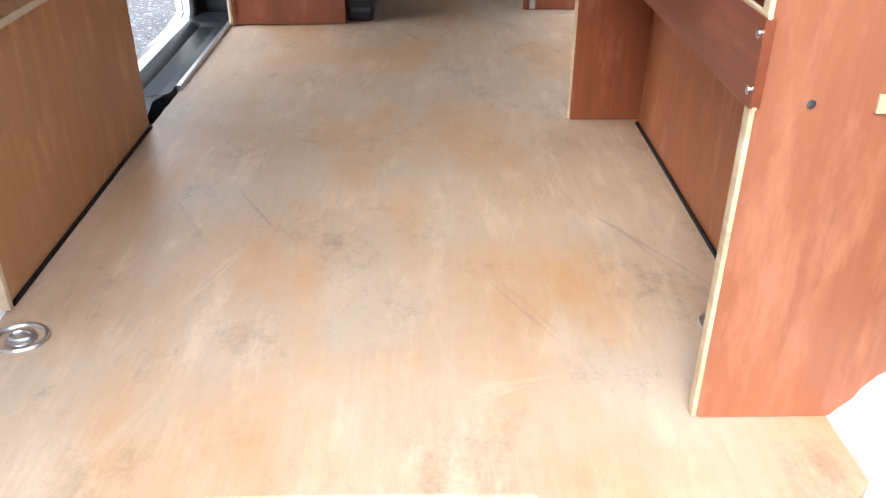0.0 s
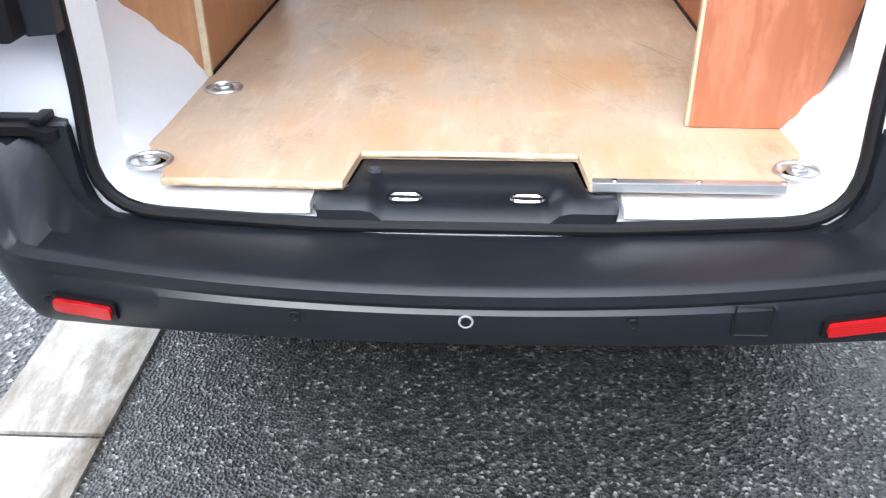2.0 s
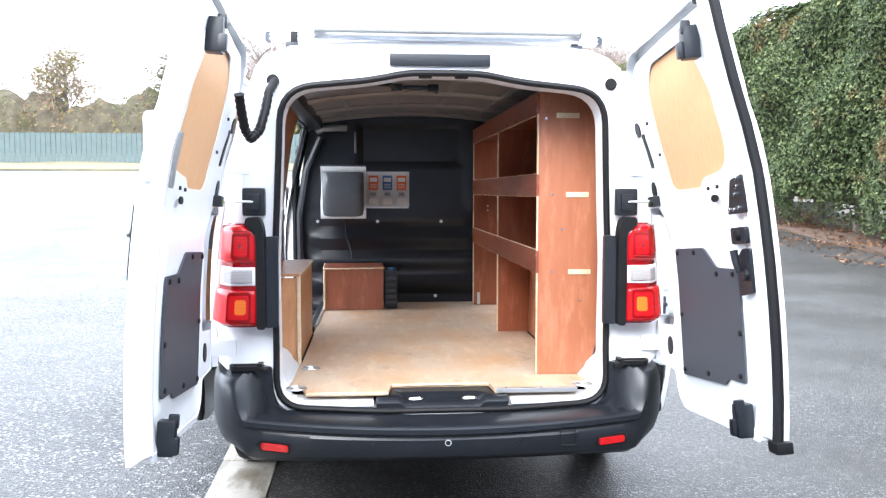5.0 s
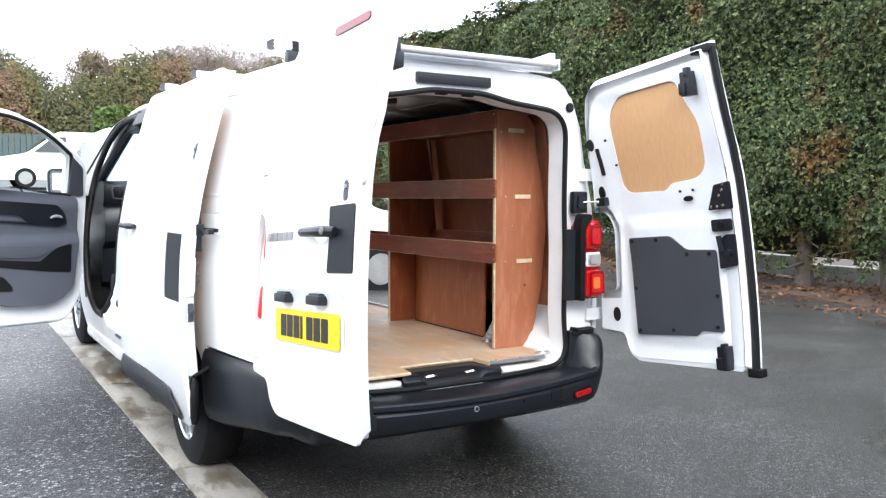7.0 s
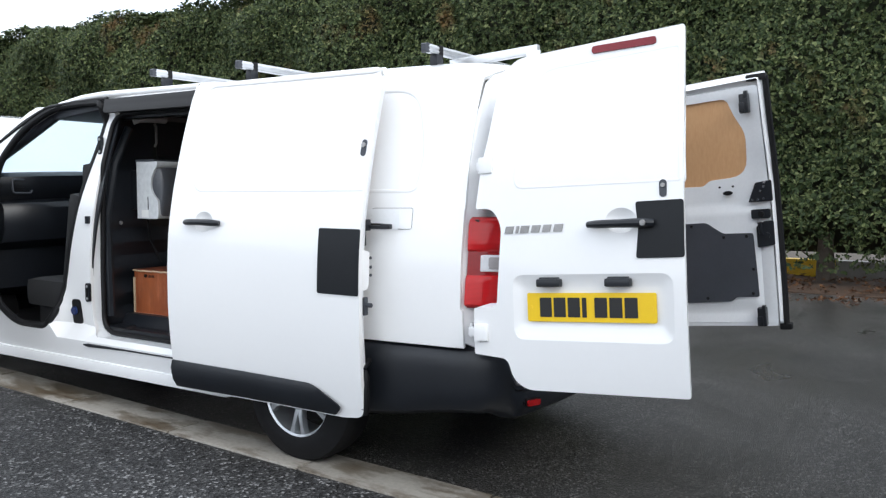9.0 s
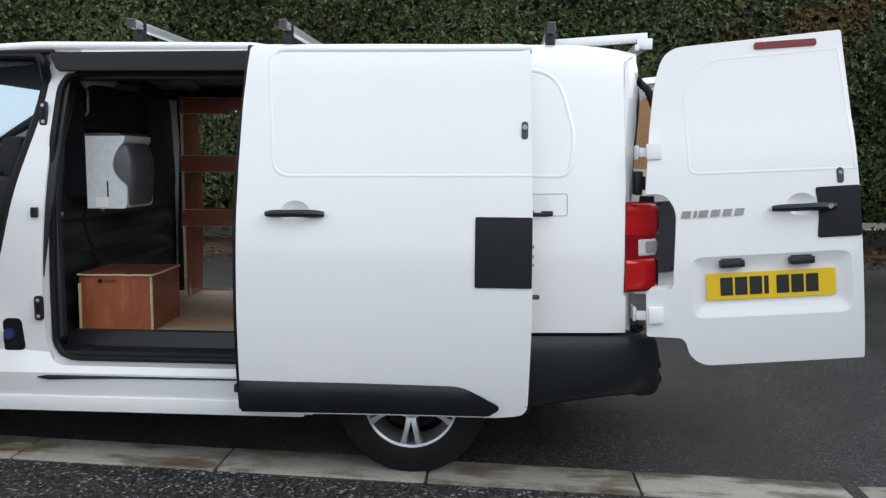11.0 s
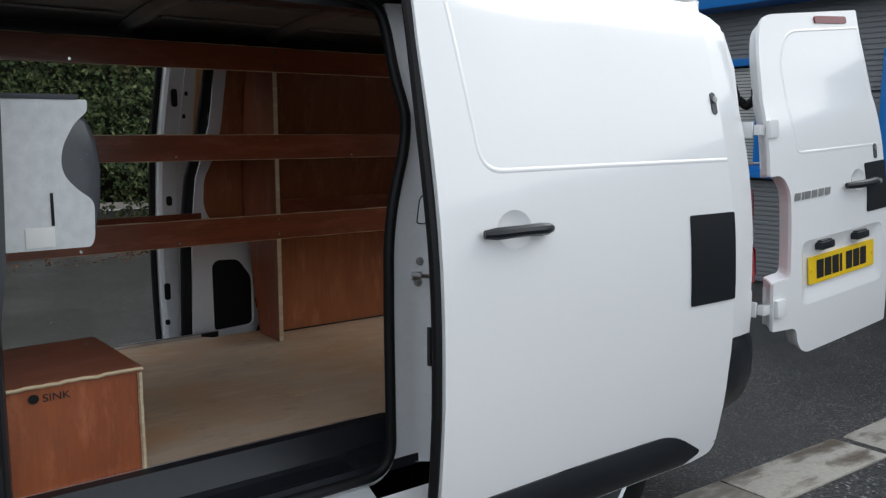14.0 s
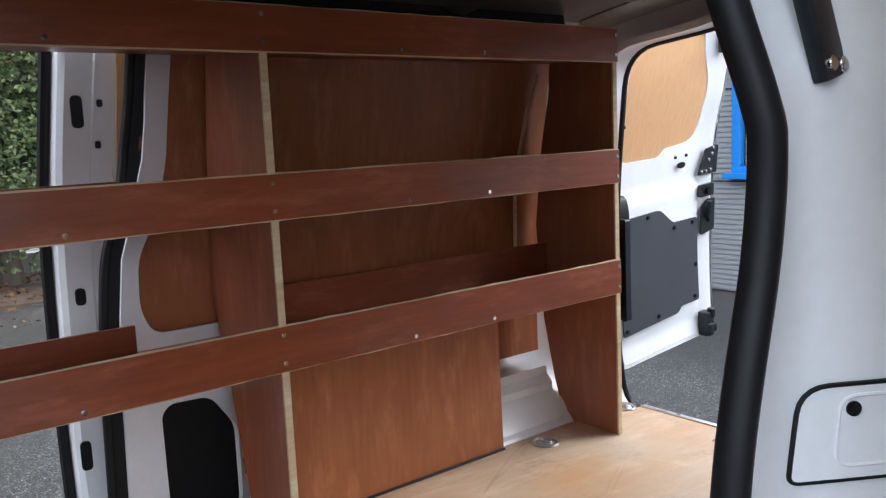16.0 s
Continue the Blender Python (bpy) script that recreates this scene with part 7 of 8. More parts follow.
# roof rack
roof_rack = thing("roof_rack", (0, 1.4, 1.93), "aluminium roof bars with a rear ladder roller", "roof rack")
for y, bz in ((0.55, 1.990), (1.735, 2.008), (2.425, 2.016)):
    bm = bmesh.new()
    box(bm, (0, y, bz), (1.37, 0.032, 0.036), 0.005)
    box(bm, (0, y, bz + 0.020), (1.37, 0.012, 0.006), 0.002)
    for ledge in (-0.008, 0.008):
        box(bm, (0, y - 0.017, bz + ledge), (1.37, 0.004, 0.006), 0.001)
    bar = part("cross_bar", bm, ALU, roof_rack, "aluminium cross bar")
    for s in (-1, 1):
        bm = bmesh.new()
        loft(bm, [[(s * xx, y + ww, bz + zz) for ww, zz in ((-0.017 * k, -0.019 * k), (0.017 * k, -0.019 * k), (0.017 * k, 0.022 * k), (-0.017 * k, 0.022 * k))] for xx, k in ((0.680, 1.06), (0.694, 1.02), (0.704, 0.72))])
        part("end_cap", bm, TRIM, bar, "grey end cap")
        bm = bmesh.new()
        box(bm, (s * 0.585, y, bz + 0.001), (0.030, 0.042, 0.046), 0.004)
        part("clamp_band", bm, RUBBER, bar, "black clamp band")
        bm = bmesh.new()
        box(bm, (s * 0.595, y, bz - 0.046), (0.055, 0.044, 0.060), 0.014)
        part("foot", bm, BLACK, bar, "black clamp foot")
for s in (-1, 1):
    bm = bmesh.new()
    box(bm, (s * 0.47 + 0.016, 0.33, 1.962), (0.03, 0.46, 0.040), 0.004, pose(0, 0, 0, -4, 0, 0))
    box(bm, (s * 0.492 + 0.016, 0.115, 1.945), (0.010, 0.07, 0.050), 0.004)
    part("roller_arm", bm, ALU, roof_rack)
bm = bmesh.new()
disc(bm, (0.016, 0.10, 1.945), (1, 0, 0), 0.015, 0.97, 18, 0.002)
part("ladder_roller", bm, plain("grey_roller_tube", (0.45, 0.46, 0.47), 0.35, 0.2), roof_rack, "grey roller tube")
bm = bmesh.new()
box(bm, (0.016, 0.15, 1.928), (1.0, 0.02, 0.030), 0.004)
part("rear_beam", bm, ALU, roof_rack)

# ---- yard edge and surroundings ----
kerb = thing("kerb", (-0.83, 2, 0.0), "pale stained concrete kerb strip set flush in the asphalt", "kerb", kind="structure")
random.seed(8)
y = -4.404
while y < 12:
    long = 0.912
    bm = bmesh.new()
    c = y + long / 2
    tilt = math.degrees(math.atan(0.075 if c > 9.4 else 0.03 if c > -1.2 else 0))
    box(bm, (kerb_x(c) + KERB_WIDE / 2, c, pad_z(-1, c) - 0.066), (KERB_WIDE, long - 0.010, 0.15 + random.uniform(0, 0.006)), 0.012, pose(0, 0, 0, tilt, 0, 0.3))
    part("kerb_stone", bm, KERB, kerb)
    y += long

# hedge
HX = 8.35
rng = np.random.default_rng(3)


def hedge_face(y, z):
    return (0.22 * math.sin(y * 0.9 + 1.3 * math.sin(z * 0.7)) + 0.16 * math.sin(y * 2.3 + z * 1.9) + 0.12 * math.sin(z * 3.1 - y * 1.1)) * 0.8


def spray_mesh(name, centres, normals, size, material, per=5, thin=1.0):
    """Flat scale-leaf sprays, each a short fan of narrow blades, made all at once."""
    c, n, sz = np.repeat(np.array(centres), per, 0), np.repeat(np.array(normals), per, 0), np.repeat(np.array(size), per)
    count = len(c)

    def unit(v):
        return v / (np.linalg.norm(v, axis=1, keepdims=True) + 1e-9)

    t = unit(np.cross(n, rng.normal(size=(count, 3))))
    d = unit(t + n * 0.55 * rng.uniform(0.2, 1.0, (count, 1)) + np.array((0, 0, -0.25)))
    w = unit(np.cross(d, n + rng.normal(size=(count, 3)) * 0.4))
    l, wd = (sz * rng.uniform(0.6, 1.2, count))[:, None], (sz * thin * rng.uniform(0.16, 0.3, count))[:, None]
    verts = np.stack([c, c + d * l * 0.55 + w * wd, c + d * l, c + d * l * 0.55 - w * wd], 1).reshape(-1, 3)
    me = bpy.data.meshes.new(name)
    me.vertices.add(count * 4)
    me.vertices.foreach_set("co", verts.astype(np.float32).ravel())
    me.loops.add(count * 4)
    me.loops.foreach_set("vertex_index", np.arange(count * 4, dtype=np.int32))
    me.polygons.add(count)
    me.polygons.foreach_set("loop_start", np.arange(0, count * 4, 4, dtype=np.int32))
    me.update(calc_edges=True)
    me.validate()
    me.materials.append(material)
    return me


count = 88000
ys2 = rng.uniform(-9.5, 21.5, count)
zs2 = 0.25 + (rng.uniform(0, 1, count) ** 0.92) * 5.0
centres, normals, sizes = [], [], []
for yy, zz in zip(ys2, zs2):
    d = hedge_face(yy, zz)
    g = ground_z(yy)
    hang = 0.5 + 0.28 * math.sin(yy * 1.7) + 0.22 * math.sin(yy * 4.3 + 1.0)
    low = 1.0 - smoothstep(0.2 + 0.45 * hang, 0.9 + 0.4 * hang, zz)
    if low > 0.2 and rng.uniform() < low * 0.62:
        continue
    z = g * 0.75 + zz * (5.25 - g * 0.7) / 5.25
    centres.append(np.array((HX - d - rng.uniform(-0.05, 0.18) + 0.5 * low + 0.35 * smoothstep(4.7, 5.25, zz), yy, z)))
    n = np.array((-1.0, rng.normal() * 0.45, rng.normal() * 0.4 + 0.15))
    normals.append(n / np.linalg.norm(n))
    sizes.append(rng.uniform(0.042, 0.092))
for k in range(9000):
    yy = rng.uniform(-9.5, 21.5)
    g = ground_z(yy)
    centres.append(np.array((HX + rng.uniform(0.1, 1.5), yy, g * 0.75 + (5.22 + 0.14 * math.sin(yy * 1.7) + rng.uniform(-0.12, 0.12)) * (5.25 - g * 0.7) / 5.25)))
    n = np.array((-0.3, rng.normal() * 0.3, 1.0))
    normals.append(n / np.linalg.norm(n))
    sizes.append(rng.uniform(0.07, 0.15))
hedge = thing("hedge", (HX + 0.8, 6, 0.3), "tall clipped dark green conifer hedge with brown patches", "hedge")
crown = new("foliage", spray_mesh("foliage", centres, normals, sizes, HEDGELEAF))
crown.parent, crown.matrix_parent_inverse = hedge, hedge.matrix_basis.inverted()
crown["kind"] = "stuff"
# solid dark core behind the sprays, its colour standing for inner shade
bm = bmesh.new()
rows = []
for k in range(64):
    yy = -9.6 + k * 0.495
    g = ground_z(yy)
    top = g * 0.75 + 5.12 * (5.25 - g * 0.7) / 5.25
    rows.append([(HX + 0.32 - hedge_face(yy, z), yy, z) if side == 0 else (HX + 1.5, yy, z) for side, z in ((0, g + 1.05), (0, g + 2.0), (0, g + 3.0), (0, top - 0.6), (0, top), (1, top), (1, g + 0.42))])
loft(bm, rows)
part("shade_core", bm, HEDGECORE, hedge)
random.seed(21)
for k in range(20):
    yy = -9 + k * 1.55 + random.uniform(-0.25, 0.25)
    g = ground_z(yy)
    bm = bmesh.new()
    tube(bm, [(HX + 0.9 + random.uniform(-0.1, 0.1), yy, g - 0.05), (HX + 0.88, yy + 0.02, g + 0.5), (HX + 0.85, yy, g + 1.5)], [0.15, 0.11, 0.09], 9)
    for b2 in range(7):
        z0 = g + random.uniform(0.35, 1.1)
        a1 = random.uniform(2.0, 4.3)
        l = random.uniform(0.4, 0.9)
        tube(bm, [(HX + 0.87, yy, z0), (HX + 0.87 + l * 0.6 * math.cos(a1), yy + l * 0.6 * math.sin(a1), z0 - 0.02), (HX + 0.87 + l * math.cos(a1), yy + l * math.sin(a1), z0 + random.uniform(-0.1, 0.15))], [0.022, 0.014, 0.005], 5)
    part("trunk", bm, BARK, hedge)
# strip of leaf litter under the hedge, pale ground and low wall behind it
bm = sheet([(HX - 0.45, -9.5), (HX + 2.0, -9.5), (HX + 2.0, 21.5), (HX - 0.45, 21.5)], lambda x, y: (x, y, ground_z(y) + 0.03 + 0.03 * math.sin(y * 2.1 + x * 3)), 0.08, step=0.5)
whole("leaf_litter", bm, LITTER, "brown fallen needles and leaves under the hedge", "leaf litter", kind="stuff")
bm = sheet([(HX + 2.0, -9.5), (HX + 9, -9.5), (HX + 9, 21.5), (HX + 2.0, 21.5)], lambda x, y: (x, y, ground_z(y) + 0.02), 0.05, step=1.5)
whole("earth_strip", bm, GRAVEL, "bare brown earth behind the hedge", "earth", kind="stuff")
cs, ns, sz = [], [], []
for k in range(9000):
    x, y = HX + 1.5 - 3.0 * rng.uniform(0, 1) ** 1.5 + 0.15 * rng.normal(), rng.uniform(-9.5, 21.5)
    cs.append(np.array((x, y, ground_z(y) + 0.055 + 0.03 * math.sin(y * 2.1 + x * 3) + rng.uniform(0, 0.02) - 0.05 * (x < HX - 0.45))))
    n = np.array((rng.normal() * 0.35, rng.normal() * 0.35, 1.0))
    ns.append(n / np.linalg.norm(n))
    sz.append(rng.uniform(0.04, 0.09))
fallen = new("fallen_leaves", spray_mesh("fallen_leaves", cs, ns, sz, FALLEN, 2))
tagged(fallen, "brown fallen leaves scattered along the hedge foot", "fallen leaves", kind="stuff")
low_wall = thing("low_wall", (HX + 1.75, 3, 0.1), "low pale wall with yellow painted stretches", "wall")
for y0, y1, mt in ((-9.4, -6.2, PALEWALL), (-6.2, -3.0, PALEWALL), (-3.0, 0.3, PALEWALL), (0.3, 2.5, YELLOWPAINT), (2.5, 5.4, PALEWALL), (5.4, 8.6, PALEWALL), (8.6, 11.8, PALEWALL), (11.8, 15.0, PALEWALL), (15.0, 18.2, PALEWALL)):
    bm = bmesh.new()
    box(bm, (HX + 1.75, (y0 + y1) / 2, ground_z((y0 + y1) / 2) + 0.13), (0.2, y1 - y0 - 0.02, 0.32), 0.02)
    part("wall_panel", bm, mt, low_wall)

# office building behind the camera's start
office = thing("office_building", (2, -4.5, 0), "single-storey grey clad building with blue windows and fascia", "building", kind="structure")
WY = -4.25
windows = ((1.31, 2.98, 1.95), (3.55, 4.75, 4.15), (-1.05, 0.82, -0.1))
bm = bmesh.new()
holes = [[(x0, 1.04), (x1, 1.04), (x1, 2.13), (x0, 2.13)] for x0, x1, _ in windows]
bm = sheet([(-9, 0.0), (6.0, 0.0), (6.0, 2.62), (-9, 2.62)], lambda x, z: (x, WY + 0.0022 * math.sin(z * 2 * math.pi / 0.045), z), -0.05, holes, step=0.5)
part("wall", bm, CLADDING, office)
z = 0.03
while z < 2.6:
    spans = [(-9, -1.05), (0.82, 1.31), (2.98, 3.55), (4.75, 6.0)] if 1.02 < z < 2.15 else [(-9, 6.0)]
    for q0, q1 in spans:
        bm = bmesh.new()
        box(bm, ((q0 + q1) / 2, WY + 0.006, z), (q1 - q0, 0.014, 0.026), 0.0)
        part("cladding_rib", bm, CLADDING, office)
    z += 0.045
for z in (0.98, 1.78):
    spans = [(-9, 6.0)] if z < 1.02 else [(-9, -1.05), (0.82, 1.31), (2.98, 3.55), (4.75, 6.0)]
    for q0, q1 in spans:
        bm = bmesh.new()
        box(bm, ((q0 + q1) / 2, WY + 0.012, z), (q1 - q0, 0.012, 0.012), 0.0)
        part("panel_joint", bm, RUBBER, office)
bm = sheet([(-20.0, 0.0), (WY, 0.0), (WY, 2.62), (-20.0, 2.62)], lambda y, z: (6.0, y, z), 0.05, step=2)
part("end_wall", bm, CLADDING, office)
bm = bmesh.new()
box(bm, (-1.4, WY + 0.10, 2.665), (15.2, 0.5, 0.15), 0.02)
part("fascia", bm, BLUE, office, "blue metal fascia")
bm = bmesh.new()
box(bm, (-1.4, -12.0, 2.75), (15.3, 16.1, 0.06), 0.02)
part("roof", bm, CLADDING, office)
for x0, x1, mid in windows:
    bm = bmesh.new()
    for c, sz in ((((x0 + x1) / 2, WY, 2.095), (x1 - x0, 0.12, 0.07)), (((x0 + x1) / 2, WY, 1.075), (x1 - x0, 0.12, 0.07)), ((x0 + 0.04, WY, 1.585), (0.08, 0.12, 0.95)), ((x1 - 0.04, WY, 1.585), (0.08, 0.12, 0.95)), ((mid, WY, 1.585), (0.07, 0.12, 0.95))):
        box(bm, c, sz, 0.006)
    win = part("window", bm, BLUE, office, "blue framed window")
    bm = bmesh.new()
    box(bm, ((x0 + x1) / 2, WY + 0.05, 1.03), (x1 - x0 + 0.1, 0.16, 0.05), 0.008)
    part("sill", bm, BLUE, win)
    for a1, b1 in ((x0 + 0.08, mid - 0.035), (mid + 0.035, x1 - 0.08)):
        bm = bmesh.new()
        box(bm, ((a1 + b1) / 2, WY - 0.02, 1.585), (b1 - a1, 0.008, 0.95), 0)
        part("pane", bm, DARKGLASS, win)
    for k in range(30):
        bm = bmesh.new()
        box(bm, ((x0 + x1) / 2, WY - 0.004, 1.13 + k * 0.031), (x1 - x0 - 0.2, 0.004, 0.025), 0)
        part("blind_slat", bm, BLIND, win)

# ---- distance ----
fence = thing("palisade_fence", (-10, 43, 2.8), "blue-grey steel palisade fence across the far yard", "fence")
bm = bmesh.new()
for k in range(300):
    x = -46 + k * 0.26
    box(bm, (x, 43, ground_z(43) + 0.79), (0.225, 0.03, 1.58 + 0.02 * (k % 3)), 0)
part("paling_row", bm, FENCE, fence)["kind"] = "stuff"
bm = bmesh.new()
for z in (0.35, 1.45):
    box(bm, (-7, 43.05, ground_z(43) + z), (78, 0.05, 0.06), 0)
part("rail", bm, FENCE, fence)


def tree(name, at, height, spread, material, label, seed, leaves=2600, bare=False):
    r = random.Random(seed)
    base = thing(name, at, label, "tree", group="trees beyond the yard")
    bm = bmesh.new()
    x, y, z = at
    tube(bm, [(x, y, z - 0.2), (x + 0.1, y, z + height * 0.25), (x - 0.05, y, z + height * 0.55), (x, y, z + height * 0.9)], [0.28, 0.2, 0.12, 0.03], 8)
    tips = []
    for k in range(26):
        h = z + height * r.uniform(0.18, 0.85)
        a1, l = r.uniform(0, 6.28), spread * r.uniform(0.4, 1.0) * (1.15 - 0.6 * (h - z) / height)
        p1 = Vector((x, y, h))
        p3 = p1 + Vector((math.cos(a1) * l, math.sin(a1) * l, l * r.uniform(0.2, 0.7)))
        p2 = p1.lerp(p3, 0.5) + Vector((0, 0, 0.15))
        tube(bm, [p1, p2, p3], [0.07, 0.045, 0.012], 5)
        tips += [p2, p3]
        for j in range(3):
            q = p2.lerp(p3, r.uniform(0, 1))
            q2 = q + Vector((r.uniform(-1, 1), r.uniform(-1, 1), r.uniform(0.1, 1))) * spread * 0.28
            tube(bm, [q, q2], [0.022, 0.006], 4)
            tips.append(q2)
    part("trunk", bm, BARK, base)
    # rounded clumps of leaves fill the lower crown; thin twigs stand out above and between them
    clumps = []
    for k in range(34):
        f = r.uniform(0.06, 0.62 if bare else 0.92)
        a1, l = r.uniform(0, 6.28), spread * r.uniform(0.15, 0.85) * (1.1 - 0.75 * f)
        clumps.append((Vector((x + math.cos(a1) * l, y + math.sin(a1) * l, z + height * f)), spread * r.uniform(0.18, 0.36)))
    cs, ns, sz = [], [], []
    for k in range(leaves * 4):
        c, size = r.choice(clumps)
        v = Vector((r.gauss(0, 1), r.gauss(0, 1), r.gauss(0, 0.8))).normalized() * size * r.uniform(0.2, 1.0) ** 0.5
        cs.append(np.array(c + v))
        ns.append(np.array((v.normalized() + Vector((r.gauss(0, 0.5), r.gauss(0, 0.5), r.gauss(0, 0.5)))).normalized()))
        sz.append(r.uniform(0.08, 0.19))
    ob = new("crown", spray_mesh("crown", cs, ns, sz, material, 4))
    ob.parent, ob.matrix_parent_inverse = base, base.matrix_basis.inverted()
    cs, ns, sz = [], [], []
    for k in range(3000 if bare else 900):
        c = r.choice(tips) + Vector((r.gauss(0, 1), r.gauss(0, 1), r.gauss(0, 0.7))) * spread * 0.16
        cs.append(np.array(c))
        ns.append(np.array(Vector((r.gauss(0, 1), r.gauss(0, 1), r.gauss(0.6, 0.6))).normalized()))
        sz.append(r.uniform(0.5, 1.3))
    ob = new("twigs", spray_mesh("twigs", cs, ns, sz, TWIG, 6, 0.045))
    ob.parent, ob.matrix_parent_inverse = base, base.matrix_basis.inverted()
    ob["kind"] = "stuff"


for k, (x, y, h, sp, mt, lb, n, bare) in enumerate((
        (-22, 59, 8.0, 4.2, AUTUMN, "yellowing autumn tree behind the fence", 1200, False), (-30, 60, 8.5, 4.2, RUST, "half-bare reddish autumn tree", 500, True), (-37, 59, 8, 4.2, AUTUMN, "yellowing autumn tree behind the fence", 1200, False),
        (-14, 59, 7.5, 4.0, GREENLEAF, "green and yellow autumn tree behind the fence", 1600, False), (-8.5, 58.5, 8.6, 3.4, RUST, "half-bare reddish autumn tree", 500, True), (-5.6, 60, 6.6, 3.0, AUTUMN, "yellowing autumn tree behind the fence", 2400, False),
        (-2.4, 59, 7.2, 3.4, RUST, "thin bare tree with grey twigs", 300, True), (0.6, 60.5, 6.9, 3.2, RUST, "thin bare tree with grey twigs", 300, True), (3.4, 59, 7.0, 3.6, GREENLEAF, "dull green tree behind the fence", 3000, False),
        (8.5, 60, 7.6, 3.8, AUTUMN, "yellowing autumn tree behind the fence", 2400, False), (12.5, 59, 8.2, 4.2, GREENLEAF, "dark green tree with thin branches", 3200, False), (16.5, 60, 8.8, 4.0, RUST, "half-bare reddish autumn tree", 900, True),
        (20.0, 58.5, 8.4, 4.0, RUST, "half-bare reddish autumn tree", 1500, True), (24, 59, 8.0, 3.6, RUST, "thin bare tree with grey twigs", 400, True), (28, 60, 7.6, 3.4, RUST, "thin bare tree with grey twigs", 300, True))):
    tree("tree", (x, y, ground_z(y) - 0.3), h, sp, mt, lb, 100 + k, n, bare)
# dense thicket under and between the trees: leaf sprays in drifts of colour over a solid core painted dark as shade
def thicket_top(x):
    return 4.9 + 1.7 * smoothstep(4, 13, x) - 1.6 * smoothstep(24, 29, x) + 0.55 * math.sin(x * 0.7) + 0.45 * math.sin(x * 1.9 + 1) + 0.25 * math.sin(x * 4.7)


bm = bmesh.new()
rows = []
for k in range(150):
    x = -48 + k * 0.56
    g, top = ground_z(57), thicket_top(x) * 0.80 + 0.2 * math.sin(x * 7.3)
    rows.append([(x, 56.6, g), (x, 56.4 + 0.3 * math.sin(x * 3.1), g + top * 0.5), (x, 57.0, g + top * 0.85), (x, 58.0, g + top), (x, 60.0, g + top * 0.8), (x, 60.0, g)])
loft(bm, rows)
whole("shade_core", bm, plain("shaded_twigs", (0.065, 0.055, 0.035), 0.95, 0, 0.6, 1.5, grain=1.0), "solid core of the thicket behind the fence, shade painted in its dark colour", "thicket", kind="stuff")
drifts = {0: ([], [], []), 1: ([], [], []), 2: ([], [], [])}
for k in range(44000):
    x = rng.uniform(-12, 32) if k % 8 else rng.uniform(-48, 34)
    y = rng.uniform(54.5, 57.2)
    h = thicket_top(x) * rng.uniform(0.0, 1.0) ** 0.75
    tone = math.sin(x * 0.55 + 0.6) + 0.5 * math.sin(x * 1.7 + h * 0.8) + 0.35 * rng.normal()
    cs, ns, sz = drifts[0 if tone < 0.15 else 1 if tone < 0.75 else 2]
    cs.append(np.array((x, y + 0.5 * h / 5, ground_z(57) + h)))
    n = np.array((rng.normal() * 0.5, -1, rng.normal() * 0.5 + 0.3))
    ns.append(n / np.linalg.norm(n))
    sz.append(rng.uniform(0.09, 0.24))
for k, (mt, lb) in enumerate(((GREENLEAF, "tangled dull green scrub behind the fence"), (AUTUMN, "yellowing scrub behind the fence"), (RUST, "rust-brown scrub behind the fence"))):
    tagged(new("scrub", spray_mesh("scrub", *drifts[k], mt, 4)), lb, "scrub", kind="stuff")


# lower hedge beyond the end of the tall one
cs, ns, sz = [], [], []
for k in range(9000):
    x, z = rng.uniform(3.5, 14.0), rng.uniform(0.0, 2.75)
    cs.append(np.array((x, 30 - 0.15 * math.sin(x * 2.3 + z) - rng.uniform(0, 0.2), ground_z(30) + z)))
    n = np.array((rng.normal() * 0.4, -1, rng.normal() * 0.4 + 0.2))
    ns.append(n / np.linalg.norm(n))
    sz.append(rng.uniform(0.12, 0.25))
low_hedge = thing("low_hedge", (8.7, 30.6, ground_z(30)), "lower clipped green hedge across the yard", "hedge")
ob = new("foliage", spray_mesh("foliage", cs, ns, sz, CLIPPEDLEAF))
ob.parent, ob.matrix_parent_inverse = low_hedge, low_hedge.matrix_basis.inverted()
ob["kind"] = "stuff"
# same dark core for the low hedge, depth shade in its colour
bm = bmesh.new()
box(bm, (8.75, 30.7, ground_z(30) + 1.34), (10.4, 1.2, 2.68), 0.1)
part("shade_core", bm, HEDGECORE, low_hedge)


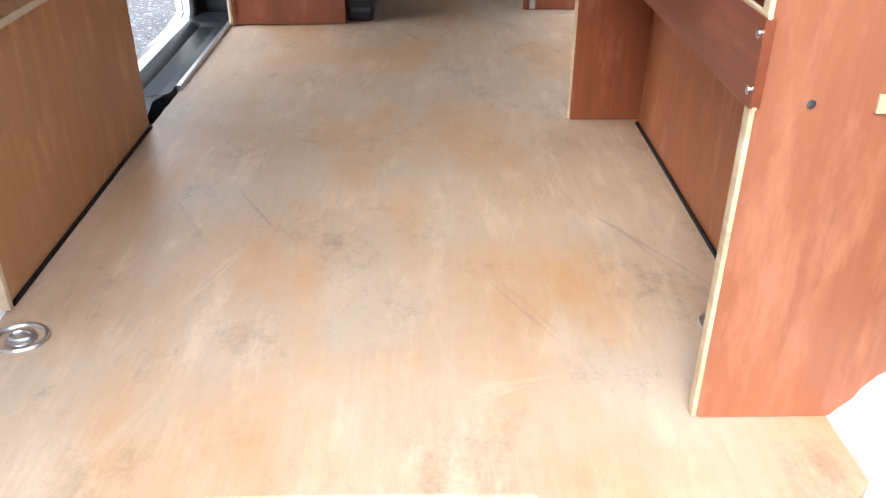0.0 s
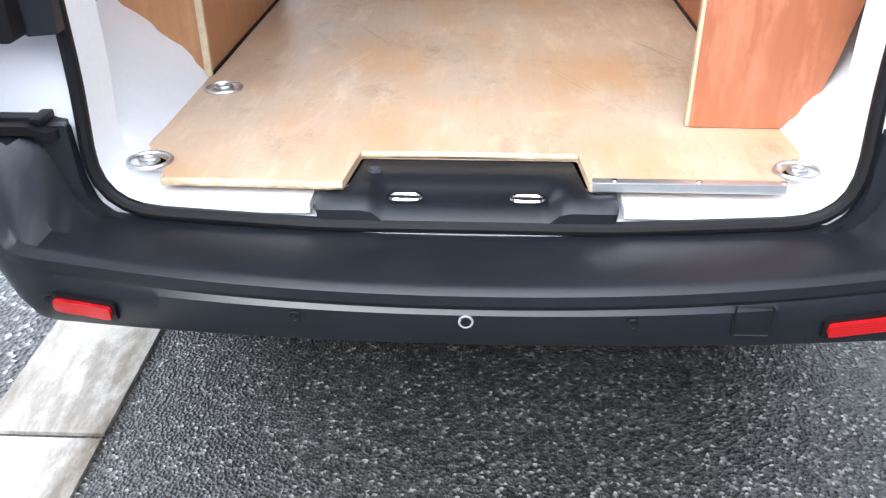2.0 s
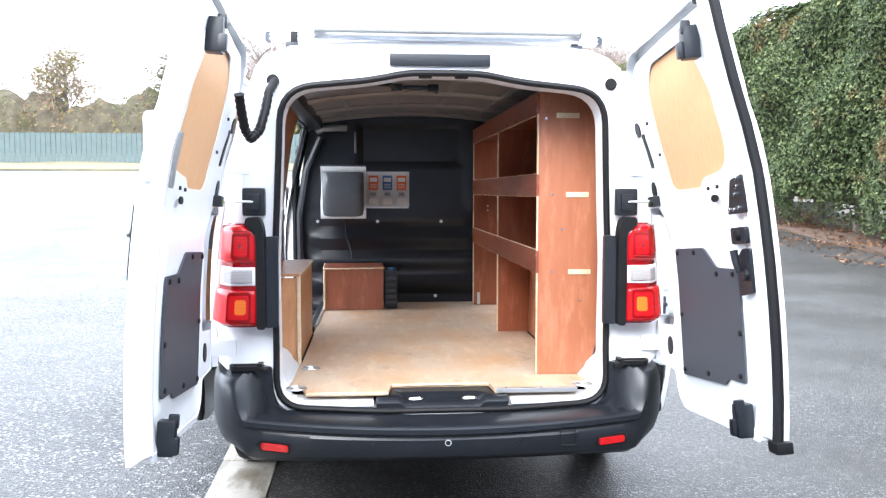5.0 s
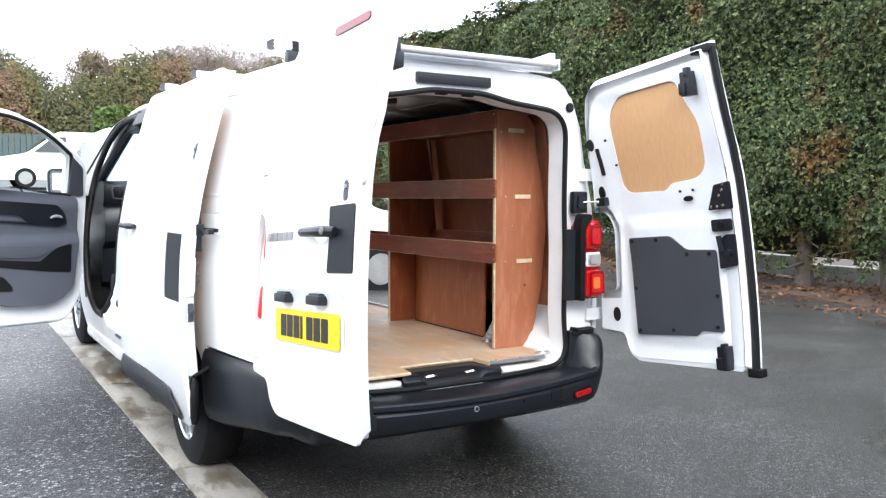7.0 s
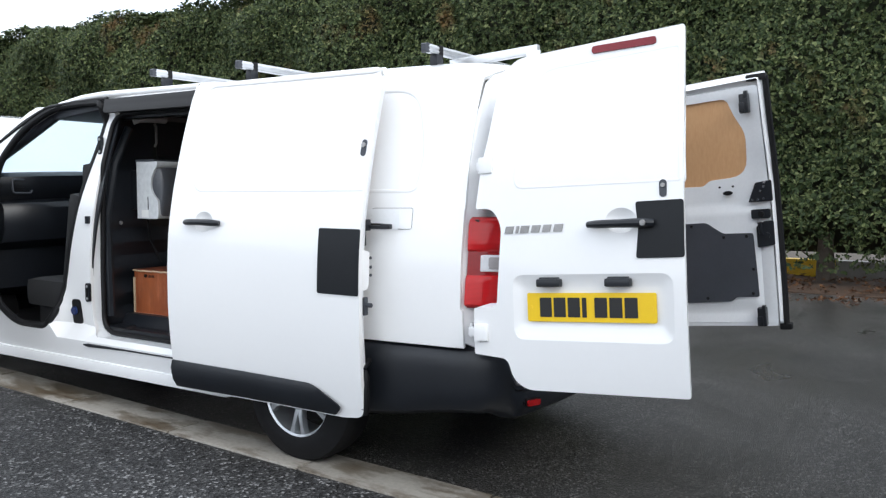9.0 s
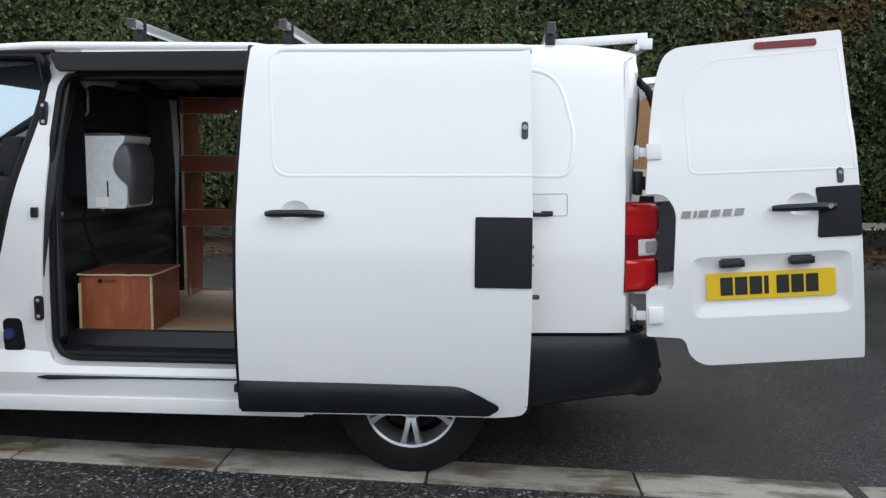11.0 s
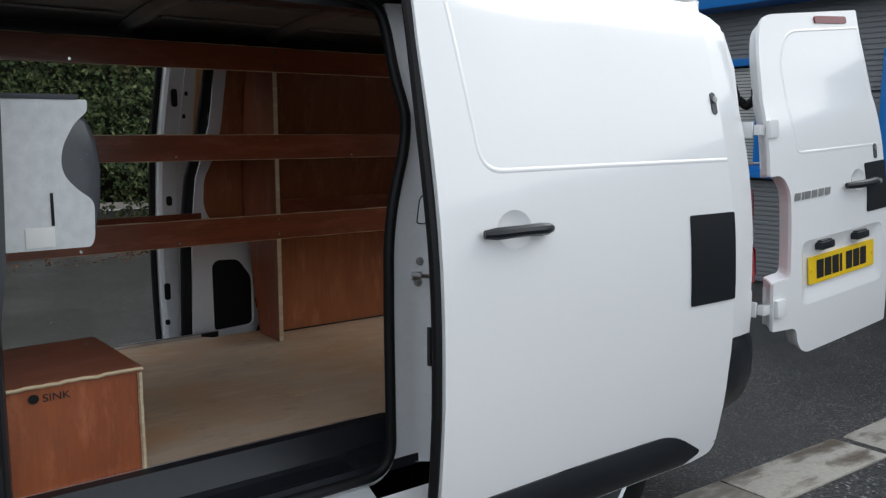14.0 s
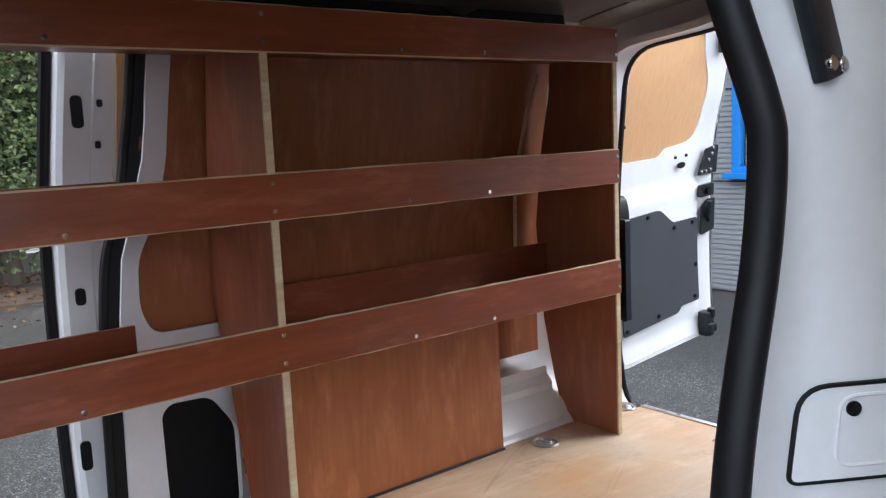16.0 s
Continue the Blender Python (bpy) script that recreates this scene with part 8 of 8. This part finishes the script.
def parked_vehicle(name, at, turn, long, high, wide, label, vanlike):
    """A far parked vehicle: shaped body, glass, wheels and lamps."""
    base = thing(name, at, label, "van" if vanlike else "car", group="vehicles parked across the yard")
    m = Matrix.Translation(at) @ Matrix.Rotation(radians(turn), 4, "Z")
    L, H, W = long, high, wide / 2
    if vanlike:
        side = [(0.0, 0.25), (L, 0.25), (L + 0.02, 0.75), (L - 0.15, 0.95), (L - 0.95, 1.10), (L - 1.75, H - 0.10), (L - 2.0, H), (0.10, H), (0.0, H - 0.15)]
        glass = [(L - 2.1, 1.12), (L - 1.15, 1.12), (L - 1.72, H - 0.22), (L - 2.1, H - 0.20)]
    else:
        side = [(0.0, 0.25), (L, 0.25), (L + 0.02, 0.6), (L - 0.2, 0.80), (L - 1.05, 0.95), (L - 1.75, H - 0.05), (L - 2.6, H), (0.55, H - 0.12), (0.05, 0.95)]
        glass = [(0.65, 0.98), (L - 1.25, 0.98), (L - 1.85, H - 0.12), (0.85, H - 0.18)]
    bm = bmesh.new()
    rows = []
    for xx, k in ((-W, 0.90), (-W * 0.96, 0.97), (-W * 0.5, 1.0), (W * 0.5, 1.0), (W * 0.96, 0.97), (W, 0.90)):
        rows.append([m @ Vector((xx * (1.0 if z < 0.9 else 1 - 0.10 * (z - 0.9)), L / 2 + (y - L / 2) * (0.98 + 0.02 * k), 0.25 + (z - 0.25) * k)) for y, z in dense(rounded(side, 0.12, 4), 0.25)])
    loft(bm, rows)
    part("body", bm, WHITE, base)
    for s in (-1, 1):
        part("side_glass", sheet(rounded(glass, 0.05), lambda y, z: m @ Vector((s * W * (1.012 - 0.10 * max(0, z - 0.9)), y, z)), 0.01 * s, step=0.3), DARKGLASS, base)
    bm = sheet([(-W * 0.8, L - (1.68 if vanlike else 1.70)), (W * 0.8, L - (1.68 if vanlike else 1.70)), (W * 0.88, L - 1.02), (-W * 0.88, L - 1.02)], lambda x, y: m @ Vector((x, y + 0.02, (1.13 if vanlike else 0.97) + (L - 1.02 - y) * ((H - 1.27) / 0.66 if vanlike else (H - 1.09) / 0.68) + 0.015)), 0.01, step=0.3)
    part("windscreen", bm, DARKGLASS, base)
    for s in (-1, 1):
        for y in (0.75, L - 0.9):
            bm = bmesh.new()
            disc(bm, m @ Vector((s * (W - 0.08), y, 0.31)), m.to_3x3() @ Vector((1, 0, 0)), 0.31, 0.2, 24, 0.02)
            w = part("wheel", bm, TYRE, base)
            bm = bmesh.new()
            disc(bm, m @ Vector((s * (W + 0.018), y, 0.31)), m.to_3x3() @ Vector((1, 0, 0)), 0.2, 0.02, 20, 0.005)
            part("rim", bm, GREYMETAL, w)
        bm = bmesh.new()
        box(bm, m @ Vector((s * (W - 0.2), L - 0.06, 0.72)), (0.3, 0.12, 0.16), 0.03)
        part("headlamp", bm, CLEARLENS, base)


parked_vehicle("parked_van", (-0.34, 7.42, ground_z(7.2)), -90, 4.15, 1.98, 1.95, "white panel van parked across the yard ahead", True)
parked_vehicle("parked_van", (4.25, 27.0, ground_z(27)), 90, 4.35, 1.82, 1.80, "small white van parked before the palisade fence", True)
parked_vehicle("parked_car", (6.0, 33.5, ground_z(33.5)), 195, 4.3, 1.5, 1.8, "white hatchback parked facing the yard", False)
bm = sheet([(-46, 35), (-0.5, 35.4), (-0.5, 60), (-46, 60)], lambda x, y: (x, y, ground_z(y) + 0.06 + 0.05 * math.sin(x * 0.9) * math.sin(y * 0.7)), 0.05, step=1.5)
whole("grass_verge", bm, VERGE, "dull grass verge strewn with tan leaves", "verge", kind="stuff")
